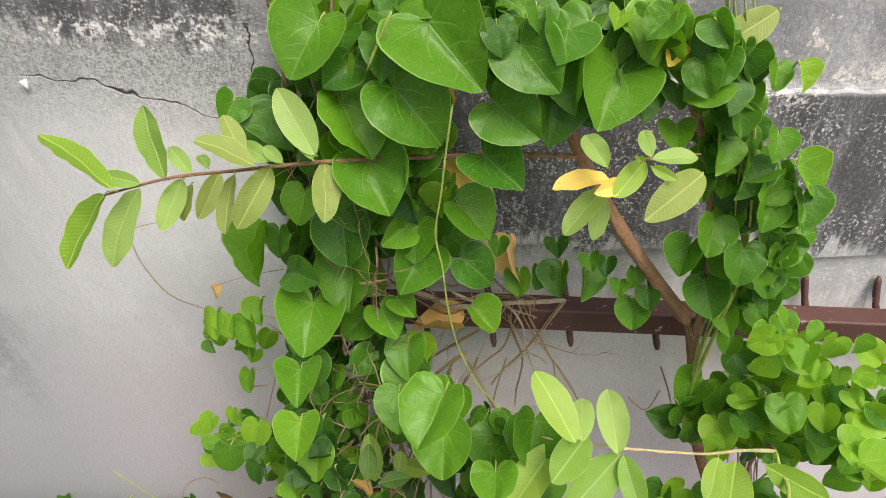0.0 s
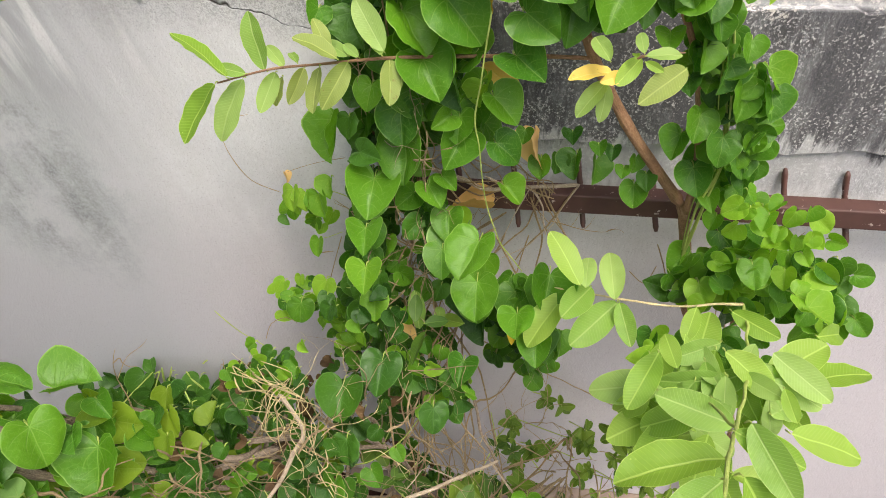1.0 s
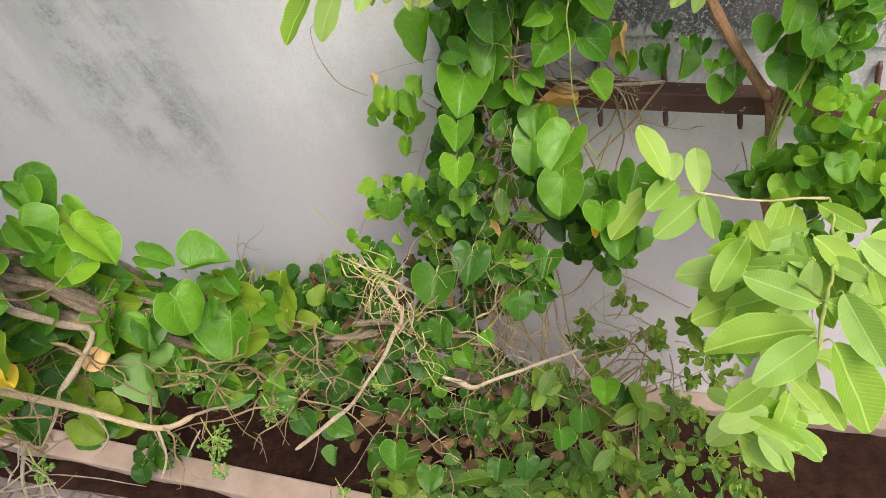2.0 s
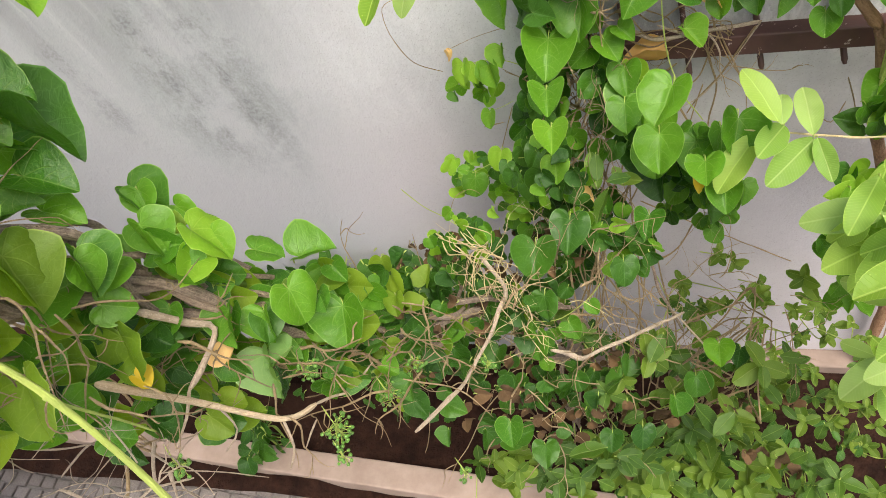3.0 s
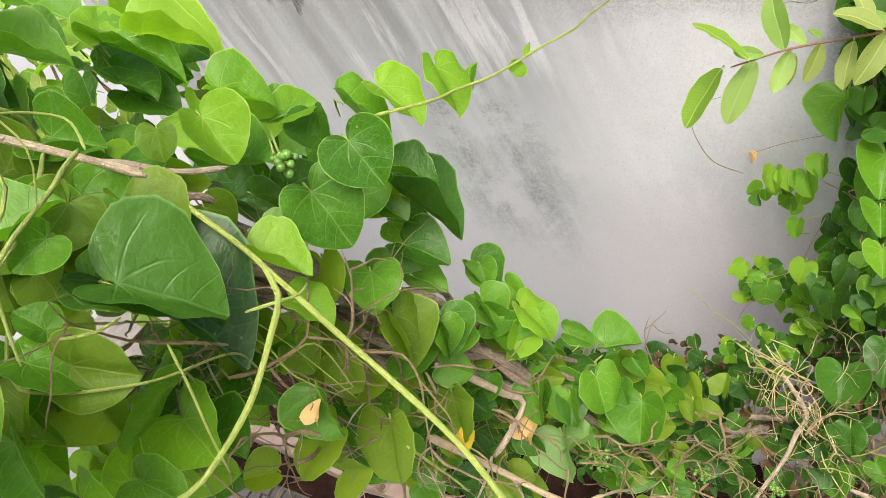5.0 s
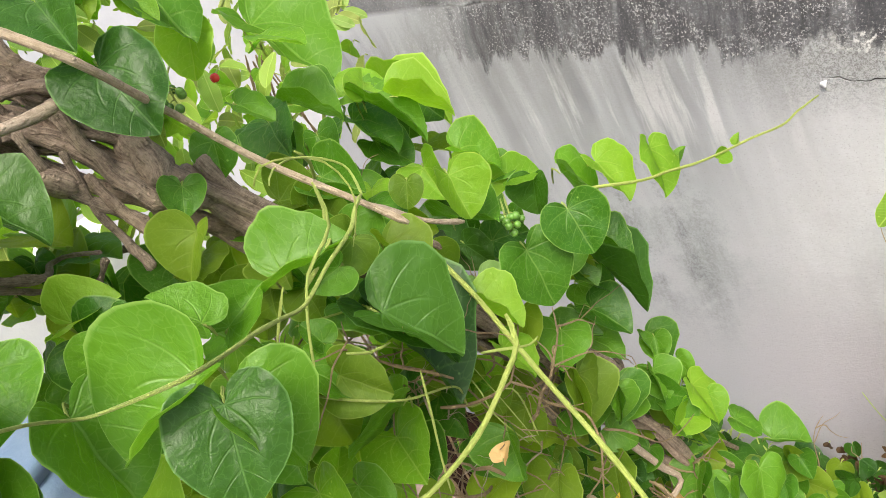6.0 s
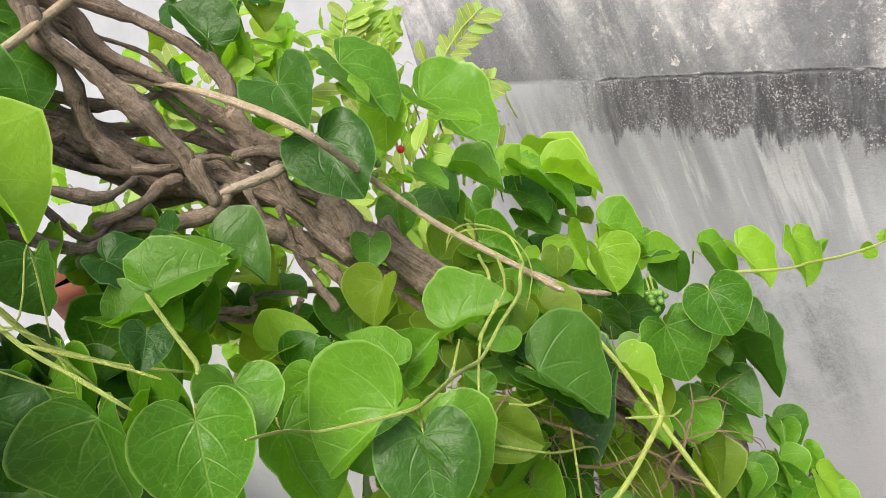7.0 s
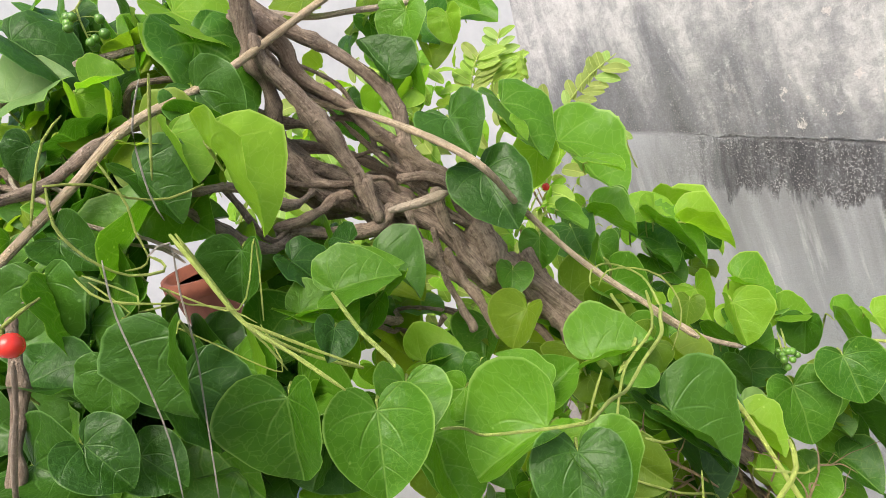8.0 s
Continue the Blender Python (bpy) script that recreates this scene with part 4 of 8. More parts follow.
# hanging dry strands behind the curtain and on down to the bed
bundle(lower, bark_dry, 8, 0.10, 0.0030, 0.0022, 17, (-0.25, 1.34, 1.72), (-0.24, 1.3, 1.55), (-0.26, 1.25, 1.3), (-0.25, 1.15, 1.05), (-0.2, 1.05, 0.6), (-0.2, 1.1, -0.02), name="dry_stem", turns=1.1, uneven=0.5)
bundle(lower, bark_dry, 6, 0.10, 0.003, 0.002, 18, (-0.05, 1.3, 1.5), (-0.1, 1.28, 1.25), (-0.16, 1.2, 0.9), (-0.12, 1.1, 0.4), (-0.1, 1.1, -0.02), name="dry_stem", turns=1.0, uneven=0.5)
bundle(curtain, bark_dry, 8, 0.07, 0.003, 0.002, 19, (-0.22, 1.32, 2.6), (-0.28, 1.3, 2.2), (-0.28, 1.28, 1.85), (-0.25, 1.3, 1.6), name="dry_stem", turns=0.5)
bundle(sidevine, stem_green, 5, 0.03, 0.0026, 0.002, 20, (0.40, 1.24, 1.5), (0.40, 1.24, 1.8), (0.34, 1.24, 2.1), (0.27, 1.22, 2.35), name="green_stem", turns=0.9)
bundle(bush, bark_dry, 6, 0.05, 0.0028, 0.0018, 22, (0.78, 1.38, 0.0), (0.74, 1.37, 0.6), (0.6, 1.33, 1.2), (0.55, 1.2, 1.6), name="dry_stem", turns=0.4)
bundle(shrub, bark_dry, 16, 0.16, 0.0035, 0.002, 23, (0.1, 1.1, -0.02), (0.08, 0.98, 0.5), (0.05, 0.88, 0.9), (0.15, 0.85, 1.15), name="twig", turns=0.5)
stem(guava_tree, bark_guava, 0.019, 0.0145, (0.74, 1.38, -0.03), (0.70, 1.38, 0.6), (0.55, 1.34, 1.05), (0.415, 1.27, 1.40), name="trunk", sides=10)
stem(guava_shoot, bark_guava, 0.008, 0.0035, (0.80, 1.36, -0.03), (0.76, 1.36, 0.6), (0.62, 1.30, 1.1), (0.53, 1.16, 1.42), (0.496, 1.06, 1.537), name="trunk", sides=8)


# ---- ropes of stems: number, spread, radii, seed, unevenness, winding, lumps, and the line they follow ----
bundle(mainvine, bark_vine, 3, 0.03, 0.0061, 0.005, 55, (-1.152, -0.371, 2.828), (-1.054, -0.330, 2.817), (-1.065, -0.263, 2.741), (-1.161, -0.183, 2.718), (-1.169, -0.101, 2.708), (-1.157, -0.018, 2.717), name="woody_stem", lump=0.6, turns=0.28, uneven=0.21)
bundle(mainvine, bark_vine, 3, 0.04, 0.005, 0.0036, 56, (-1.229, -0.519, 2.845), (-1.193, -0.463, 2.842), (-1.180, -0.418, 2.854), (-1.141, -0.339, 2.869), (-1.210, -0.209, 2.906), name="woody_stem", lump=0.6, turns=0.24, uneven=0.3)
bundle(mainvine, bark_vine, 2, 0.03, 0.0043, 0.0029, 57, (-1.005, -0.215, 2.626), (-1.119, -0.121, 2.555), (-1.040, -0.100, 2.574), name="woody_stem", lump=0.6, turns=0.24, uneven=0.24)
bundle(lower, tan_stem, 5, 0.035, 0.0014, 0.0009, 60, (-0.490, 0.725, 1.612), (-0.450, 0.747, 1.529), (-0.409, 0.734, 1.468), (-0.374, 0.688, 1.431), name="tan_stem", lump=0.2, turns=0.7, uneven=0.5)
bundle(lower, tan_stem, 5, 0.03, 0.0014, 0.0009, 61, (-0.469, 0.756, 1.591), (-0.430, 0.768, 1.520), (-0.451, 0.699, 1.516), (-0.425, 0.670, 1.477), name="tan_stem", lump=0.2, turns=0.7, uneven=0.5)
bundle(mainvine, stem_green, 3, 0.05, 0.0014, 0.001, 64, (-0.856, -0.040, 2.481), (-0.822, -0.008, 2.426), (-0.877, 0.077, 2.274), (-0.807, 0.136, 2.156), name="green_stem", lump=0.2, turns=0.4, uneven=0.35)
bundle(mainvine, stem_green, 3, 0.04, 0.0009, 0.0007, 65, (-0.953, -0.450, 2.790), (-0.886, -0.404, 2.776), (-0.885, -0.361, 2.748), (-0.870, -0.332, 2.719), name="green_stem", lump=0.2, turns=0.4, uneven=0.35)
bundle(mainvine, bark_pale, 2, 0.04, 0.0034, 0.0026, 69, (-1.187, -0.475, 2.866), (-1.120, -0.438, 2.823), (-1.047, -0.416, 2.778), (-0.999, -0.364, 2.750), name="pale_stem", lump=0.3, turns=0.3, uneven=0.2)
bundle(curtain, bark_dry, 9, 0.05, 0.0024, 0.0014, 81, (-0.240, 1.330, 1.595), (-0.262, 1.320, 1.477), (-0.233, 1.300, 1.362), (-0.270, 1.280, 1.209), name="dry_stem", lump=0.3, turns=0.5, uneven=0.5)
bundle(curtain, bark_dry, 5, 0.03, 0.0022, 0.0014, 82, (-0.188, 1.330, 1.670), (-0.078, 1.310, 1.637), (0.030, 1.310, 1.622), (0.084, 1.300, 1.613), name="dry_stem", lump=0.3, turns=0.5, uneven=0.5)
# dry twigs: number, length, radius, spread, seed, and the line they lie along
brushwood(lower, bark_dry, 26, 0.24, 0.0017, 0.12, 91, (-0.529, 0.581, 1.437), (-0.404, 0.590, 1.302), (-0.273, 0.678, 0.989), (-0.114, 0.588, 0.978))
brushwood(lower, tan_stem, 22, 0.15, 0.0012, 0.06, 92, (-0.453, 0.772, 1.517), (-0.412, 0.779, 1.453), (-0.393, 0.687, 1.418), (-0.426, 0.629, 1.374))
brushwood(lower, bark_dry, 16, 0.2, 0.0013, 0.07, 93, (-0.316, 0.665, 1.282), (-0.199, 0.727, 1.245), (-0.102, 0.825, 1.222), (0.000, 0.925, 1.203))
brushwood(mainvine, bark_dry, 24, 0.2, 0.0019, 0.07, 94, (-0.844, 0.331, 1.806), (-0.751, 0.424, 1.664), (-0.627, 0.501, 1.555), (-0.518, 0.646, 1.422))
brushwood(mainvine, bark_pale, 16, 0.2, 0.0015, 0.08, 95, (-0.944, 0.122, 1.974), (-0.884, 0.149, 1.864), (-0.875, 0.198, 1.623))
brushwood(lower, bark_dry, 20, 0.2, 0.0016, 0.05, 96, (-0.252, 1.119, 1.629), (-0.224, 1.065, 1.456), (-0.230, 0.911, 1.376), (-0.201, 0.798, 1.274))
brushwood(mainvine, bark_dry, 18, 0.16, 0.0017, 0.07, 97, (-0.884, 0.034, 2.404), (-0.887, 0.080, 2.276), (-0.879, 0.134, 2.149), (-0.857, 0.250, 1.975))
brushwood(mainvine, bark_pale, 10, 0.14, 0.0012, 0.06, 98, (-0.872, 0.012, 2.357), (-0.893, 0.101, 2.176), (-0.844, 0.189, 1.993))
brushwood(curtain, bark_dry, 12, 0.16, 0.0013, 0.04, 99, (0.008, 1.310, 1.628), (0.064, 1.310, 1.543), (0.124, 1.300, 1.462))
brushwood(shrub, bark_dry, 20, 0.2, 0.0014, 0.1, 100, (-0.109, 0.805, 1.130), (0.067, 0.900, 1.051), (0.198, 0.893, 1.132))
brushwood(mainvine, bark_dry, 26, 0.2, 0.0026, 0.07, 101, (-0.838, 0.327, 1.824), (-0.776, 0.393, 1.682), (-0.685, 0.452, 1.593), (-0.556, 0.547, 1.460))
brushwood(lower, bark_dry, 16, 0.18, 0.0022, 0.07, 102, (-0.578, 0.511, 1.586), (-0.462, 0.655, 1.455), (-0.326, 0.797, 1.381))
brushwood(mainvine, bark_dry, 16, 0.2, 0.0022, 0.08, 103, (-0.893, 0.046, 2.326), (-0.927, 0.134, 2.166), (-0.874, 0.202, 2.069))
brushwood(curtain, bark_dry, 20, 0.2, 0.0018, 0.06, 106, (-0.26, 1.20, 2.10), (-0.22, 1.20, 1.85), (-0.27, 1.18, 1.60), (-0.24, 1.16, 1.35))
brushwood(lower, bark_dry, 26, 0.22, 0.0024, 0.10, 105, (-0.62, 0.72, 1.30), (-0.45, 0.80, 1.12), (-0.30, 0.88, 1.05), (-0.10, 0.9, 0.95))
brushwood(mainvine, bark_dry, 16, 0.2, 0.0024, 0.07, 104, (-0.874, 0.155, 2.154), (-0.867, 0.225, 1.987), (-0.857, 0.289, 1.839))


# ---- single stems: material, radii, and the points they run through ----
stem(mainvine, bark_vine, 0.0095, 0.0095, (-1.108, -0.205, 2.991), (-1.117, -0.209, 2.949), (-1.123, -0.207, 2.911), (-1.127, -0.203, 2.884), (-1.131, -0.202, 2.857), (-1.135, -0.206, 2.830), (-1.136, -0.205, 2.798), (-1.133, -0.192, 2.767), (-1.126, -0.168, 2.734), name="woody_stem", sides=11, lump=0.5)
stem(mainvine, bark_vine, 0.0075, 0.0105, (-1.102, -0.208, 2.936), (-1.107, -0.207, 2.913), (-1.108, -0.194, 2.886), (-1.107, -0.180, 2.861), (-1.106, -0.167, 2.832), (-1.104, -0.157, 2.808), (-1.102, -0.147, 2.779), (-1.099, -0.139, 2.756), (-1.098, -0.138, 2.729), (-1.093, -0.130, 2.704), (-1.092, -0.128, 2.686), (-1.083, -0.110, 2.662), (-1.066, -0.083, 2.630), name="woody_stem", sides=11, lump=0.5)
stem(mainvine, bark_vine, 0.0085, 0.0075, (-1.130, -0.198, 2.953), (-1.128, -0.173, 2.922), (-1.130, -0.168, 2.896), (-1.130, -0.157, 2.873), (-1.125, -0.135, 2.849), (-1.121, -0.116, 2.828), (-1.117, -0.103, 2.804), (-1.111, -0.086, 2.779), (-1.109, -0.077, 2.769), (-1.100, -0.056, 2.746), name="woody_stem", sides=11, lump=0.5)
stem(mainvine, bark_vine, 0.0075, 0.0095, (-1.168, -0.195, 2.987), (-1.162, -0.166, 2.947), (-1.155, -0.139, 2.923), (-1.146, -0.114, 2.903), (-1.136, -0.092, 2.876), (-1.130, -0.079, 2.858), (-1.122, -0.067, 2.835), (-1.116, -0.060, 2.811), (-1.113, -0.062, 2.789), (-1.108, -0.066, 2.760), (-1.102, -0.067, 2.731), (-1.091, -0.056, 2.711), name="woody_stem", sides=11, lump=0.5)
stem(mainvine, bark_vine, 0.0125, 0.0135, (-1.178, -0.239, 2.835), (-1.172, -0.216, 2.810), (-1.164, -0.190, 2.784), (-1.151, -0.153, 2.758), (-1.138, -0.122, 2.732), (-1.122, -0.092, 2.705), (-1.102, -0.065, 2.671), (-1.086, -0.046, 2.643), (-1.066, -0.025, 2.612), (-1.049, -0.009, 2.588), (-1.010, 0.075, 2.500), (-0.960, 0.180, 2.360), (-0.900, 0.300, 2.120), name="woody_stem", sides=11, lump=0.5)
stem(mainvine, bark_vine, 0.0095, 0.0105, (-1.198, -0.240, 2.826), (-1.190, -0.216, 2.781), (-1.181, -0.192, 2.747), (-1.170, -0.160, 2.721), (-1.158, -0.126, 2.701), (-1.143, -0.101, 2.670), (-1.127, -0.076, 2.638), (-1.106, -0.050, 2.605), (-1.083, -0.023, 2.574), (-1.059, 0.000, 2.541), (-0.990, 0.190, 2.340), (-0.930, 0.330, 2.080), name="woody_stem", sides=11, lump=0.5)
stem(mainvine, bark_vine, 0.008, 0.0085, (-1.190, -0.203, 2.823), (-1.177, -0.178, 2.786), (-1.161, -0.149, 2.749), (-1.150, -0.129, 2.742), (-1.132, -0.098, 2.719), (-1.111, -0.069, 2.693), (-1.094, -0.055, 2.665), (-1.072, -0.034, 2.636), (-1.052, -0.023, 2.606), name="woody_stem", sides=11, lump=0.5)
stem(mainvine, bark_vine, 0.0065, 0.0085, (-1.102, -0.253, 2.728), (-1.103, -0.224, 2.725), (-1.104, -0.188, 2.730), (-1.109, -0.172, 2.735), (-1.109, -0.149, 2.732), name="woody_stem", sides=11, lump=0.5)
stem(mainvine, bark_vine, 0.008, 0.008, (-1.119, -0.250, 2.716), (-1.114, -0.220, 2.710), (-1.106, -0.192, 2.698), (-1.095, -0.156, 2.689), (-1.090, -0.136, 2.688), (-1.090, -0.122, 2.698), (-1.091, -0.111, 2.709), name="woody_stem", sides=11, lump=0.5)
stem(mainvine, bark_vine, 0.009, 0.01, (-1.111, -0.069, 2.779), (-1.105, -0.062, 2.748), (-1.094, -0.042, 2.727), (-1.085, -0.026, 2.709), (-1.081, -0.024, 2.686), (-1.076, -0.020, 2.668), (-1.065, -0.010, 2.642), (-1.052, -0.002, 2.612), (-1.036, 0.011, 2.582), (-0.930, 0.170, 2.330), (-0.880, 0.330, 2.060), name="woody_stem", sides=11, lump=0.5)
stem(mainvine, bark_vine, 0.008, 0.009, (-1.071, -0.059, 2.714), (-1.070, -0.059, 2.690), (-1.069, -0.058, 2.670), (-1.064, -0.051, 2.648), (-1.061, -0.048, 2.628), (-1.053, -0.038, 2.605), (-1.041, -0.026, 2.578), name="woody_stem", sides=11, lump=0.5)
stem(mainvine, bark_vine, 0.006, 0.0055, (-1.066, -0.077, 2.669), (-1.063, -0.079, 2.644), (-1.060, -0.081, 2.623), (-1.055, -0.082, 2.598), (-1.045, -0.077, 2.570), (-1.030, -0.074, 2.534), name="woody_stem", sides=8, lump=0.5)
stem(mainvine, bark_vine, 0.006, 0.0055, (-1.054, -0.072, 2.642), (-1.050, -0.070, 2.620), (-1.045, -0.065, 2.597), (-1.030, -0.055, 2.563), (-1.012, -0.052, 2.520), name="woody_stem", sides=8, lump=0.5)
stem(mainvine, bark_vine, 0.006, 0.006, (-1.074, -0.100, 2.702), (-1.072, -0.099, 2.677), (-1.071, -0.097, 2.654), (-1.066, -0.090, 2.630), (-1.056, -0.072, 2.604), (-1.039, -0.050, 2.574), name="woody_stem", sides=8, lump=0.5)
stem(mainvine, bark_vine, 0.0068, 0.0068, (-1.088, -0.136, 2.750), (-1.085, -0.135, 2.718), (-1.084, -0.135, 2.694), name="woody_stem", sides=11, lump=0.5)
stem(mainvine, bark_vine, 0.019, 0.015, (-1.073, -0.019, 2.653), (-1.064, -0.014, 2.633), (-1.054, -0.011, 2.612), (-1.049, -0.013, 2.596), name="woody_stem", sides=11, lump=0.7)
stem(mainvine, bark_vine, 0.008, 0.0075, (-1.060, -0.013, 2.608), (-1.039, 0.009, 2.569), (-1.022, 0.024, 2.533), (-1.006, 0.037, 2.502), (-0.982, 0.048, 2.460), (-0.960, 0.180, 2.360), (-0.900, 0.300, 2.120), name="woody_stem", sides=11, lump=0.5)
stem(mainvine, bark_vine, 0.0075, 0.007, (-1.055, 0.012, 2.601), (-1.032, 0.027, 2.557), (-1.013, 0.039, 2.522), (-0.997, 0.053, 2.499), (-0.966, 0.059, 2.449), (-0.930, 0.170, 2.330), (-0.880, 0.330, 2.060), name="woody_stem", sides=11, lump=0.5)
stem(mainvine, bark_vine, 0.007, 0.0065, (-1.045, 0.031, 2.603), (-1.025, 0.041, 2.559), (-1.007, 0.055, 2.530), (-0.995, 0.067, 2.511), (-0.973, 0.079, 2.480), (-0.990, 0.190, 2.340), (-0.930, 0.330, 2.080), name="woody_stem", sides=11, lump=0.5)
stem(mainvine, bark_vine, 0.0065, 0.006, (-1.087, -0.017, 2.584), (-1.063, 0.007, 2.537), (-1.045, 0.020, 2.502), (-1.025, 0.032, 2.463), (-1.007, 0.035, 2.424), (-0.960, 0.180, 2.360), (-0.900, 0.300, 2.120), name="woody_stem", sides=11, lump=0.5)
stem(mainvine, bark_vine, 0.006, 0.006, (-1.180, -0.240, 2.870), (-1.175, -0.218, 2.855), (-1.168, -0.191, 2.834), (-1.158, -0.159, 2.822), (-1.148, -0.127, 2.819), (-1.136, -0.094, 2.811), name="woody_stem", sides=11, lump=0.5)
stem(mainvine, bark_vine, 0.006, 0.0055, (-1.216, -0.224, 2.841), (-1.203, -0.179, 2.801), (-1.187, -0.133, 2.778), (-1.170, -0.094, 2.750), (-1.149, -0.059, 2.716), (-1.130, -0.022, 2.702), name="woody_stem", sides=11, lump=0.5)
stem(mainvine, bark_vine, 0.0055, 0.005, (-1.162, -0.260, 2.847), (-1.164, -0.247, 2.814), (-1.166, -0.223, 2.818), (-1.172, -0.211, 2.831), name="woody_stem", sides=11, lump=0.5)
stem(mainvine, bark_vine, 0.0055, 0.0055, (-1.100, -0.092, 2.732), (-1.089, -0.067, 2.730), (-1.077, -0.046, 2.718), (-1.065, -0.031, 2.699), name="woody_stem", sides=11, lump=0.5)
stem(mainvine, bark_vine, 0.0045, 0.006, (-1.208, -0.177, 2.542), (-1.185, -0.153, 2.526), (-1.168, -0.114, 2.534), (-1.144, -0.072, 2.534), (-1.111, -0.038, 2.515), (-1.079, -0.014, 2.496), name="woody_stem", sides=11, lump=0.5)
stem(mainvine, bark_vine, 0.005, 0.0042, (-1.260, -0.234, 2.661), (-1.238, -0.186, 2.656), (-1.212, -0.144, 2.638), name="woody_stem", sides=11, lump=0.5)
stem(mainvine, bark_pale, 0.0046, 0.0056, (-1.042, -0.137, 2.716), (-1.038, -0.107, 2.713), (-1.038, -0.083, 2.712), (-1.037, -0.061, 2.712), name="cut_stub", sides=11, lump=0.3)
stem(mainvine, bark_vine, 0.0065, 0.0055, (-1.019, -0.507, 2.854), (-1.036, -0.475, 2.852), (-1.051, -0.444, 2.853), (-1.066, -0.419, 2.861), (-1.079, -0.395, 2.869), (-1.092, -0.369, 2.876), (-1.103, -0.338, 2.881), name="woody_stem", sides=11, lump=0.5)
stem(mainvine, bark_vine, 0.005, 0.005, (-0.927, -0.500, 2.778), (-0.918, -0.509, 2.747), (-0.906, -0.518, 2.716), (-0.894, -0.531, 2.689), (-0.877, -0.543, 2.655), name="pale_stem", sides=8, lump=0.5)
stem(mainvine, stem_green, 0.0013, 0.000975, (-0.925, -0.444, 2.863), (-0.939, -0.413, 2.852), (-0.952, -0.391, 2.832), (-0.963, -0.360, 2.819), (-0.974, -0.327, 2.820), name="tendril", sides=6, lump=0.2)
stem(mainvine, stem_green, 0.0013, 0.000975, (-0.905, -0.442, 2.863), (-0.904, -0.447, 2.836), (-0.904, -0.441, 2.815), (-0.904, -0.430, 2.797), (-0.904, -0.413, 2.781), (-0.904, -0.389, 2.775), (-0.909, -0.388, 2.782), (-0.914, -0.395, 2.788), name="tendril", sides=6, lump=0.2)
stem(mainvine, stem_green, 0.0012, 0.0009, (-0.926, -0.403, 2.869), (-0.924, -0.399, 2.852), (-0.921, -0.395, 2.830), (-0.918, -0.397, 2.810), (-0.914, -0.395, 2.788), (-0.912, -0.403, 2.782), (-0.913, -0.415, 2.784), name="tendril", sides=6, lump=0.2)
stem(mainvine, stem_green, 0.0017, 0.0012749999999999999, (-0.914, -0.370, 2.798), (-0.914, -0.362, 2.768), (-0.909, -0.352, 2.732), (-0.905, -0.343, 2.703), (-0.900, -0.322, 2.678), (-0.893, -0.299, 2.656), (-0.881, -0.265, 2.632), name="tendril", sides=6, lump=0.2)
stem(mainvine, stem_green, 0.0014, 0.00105, (-0.904, -0.359, 2.758), (-0.898, -0.350, 2.719), (-0.891, -0.337, 2.688), (-0.885, -0.328, 2.660), name="tendril", sides=6, lump=0.2)
stem(mainvine, stem_green, 0.0015, 0.0011250000000000001, (-0.903, -0.347, 2.921), (-0.914, -0.358, 2.885), (-0.921, -0.371, 2.843), name="tendril", sides=6, lump=0.2)
stem(mainvine, stem_green, 0.0013, 0.000975, (-0.921, -0.462, 2.838), (-0.925, -0.449, 2.865), (-0.927, -0.432, 2.894), (-0.928, -0.413, 2.908), name="tendril", sides=6, lump=0.2)
stem(mainvine, dry_strand, 0.0008, 0.0006000000000000001, (-0.874, -0.358, 2.919), (-0.882, -0.374, 2.886), (-0.885, -0.379, 2.840), (-0.887, -0.376, 2.816), name="tendril", sides=6, lump=0.2)
stem(mainvine, dry_strand, 0.0008, 0.0006000000000000001, (-0.836, -0.399, 2.805), (-0.841, -0.382, 2.808), (-0.839, -0.388, 2.771), (-0.832, -0.393, 2.730), (-0.820, -0.404, 2.683), (-0.798, -0.418, 2.630), name="tendril", sides=6, lump=0.2)
stem(mainvine, dry_strand, 0.0008, 0.0006000000000000001, (-0.838, -0.426, 2.813), (-0.836, -0.432, 2.774), (-0.827, -0.431, 2.723), (-0.817, -0.432, 2.681), (-0.804, -0.439, 2.640), name="tendril", sides=6, lump=0.2)
stem(mainvine, stem_green, 0.0009, 0.000675, (-0.832, -0.028, 2.626), (-0.829, -0.017, 2.638), (-0.813, 0.002, 2.637), (-0.793, 0.017, 2.626), (-0.777, 0.019, 2.605), (-0.771, 0.012, 2.586), (-0.770, -0.005, 2.563), name="tendril", sides=6, lump=0.2)
stem(mainvine, stem_green, 0.0016, 0.0012000000000000001, (-0.805, 0.006, 2.613), (-0.797, -0.001, 2.577), (-0.805, -0.033, 2.549), (-0.801, -0.055, 2.516), (-0.791, -0.074, 2.482), name="tendril", sides=6, lump=0.2)
stem(mainvine, stem_green, 0.0014, 0.00105, (-0.823, -0.050, 2.544), (-0.819, -0.070, 2.522), (-0.815, -0.083, 2.507), name="tendril", sides=6, lump=0.2)
stem(mainvine, stem_green, 0.0018, 0.00135, (-0.778, -0.048, 2.483), (-0.772, -0.031, 2.471), (-0.769, -0.011, 2.466), name="tendril", sides=6, lump=0.2)
stem(mainvine, stem_green, 0.0013, 0.000975, (-0.758, -0.002, 2.428), (-0.750, -0.014, 2.392), (-0.738, -0.031, 2.354), (-0.729, -0.042, 2.323), name="tendril", sides=6, lump=0.2)
stem(mainvine, stem_green, 0.0014, 0.00105, (-0.746, 0.059, 2.399), (-0.726, 0.077, 2.396), (-0.712, 0.090, 2.394), (-0.707, 0.099, 2.399), name="tendril", sides=6, lump=0.2)
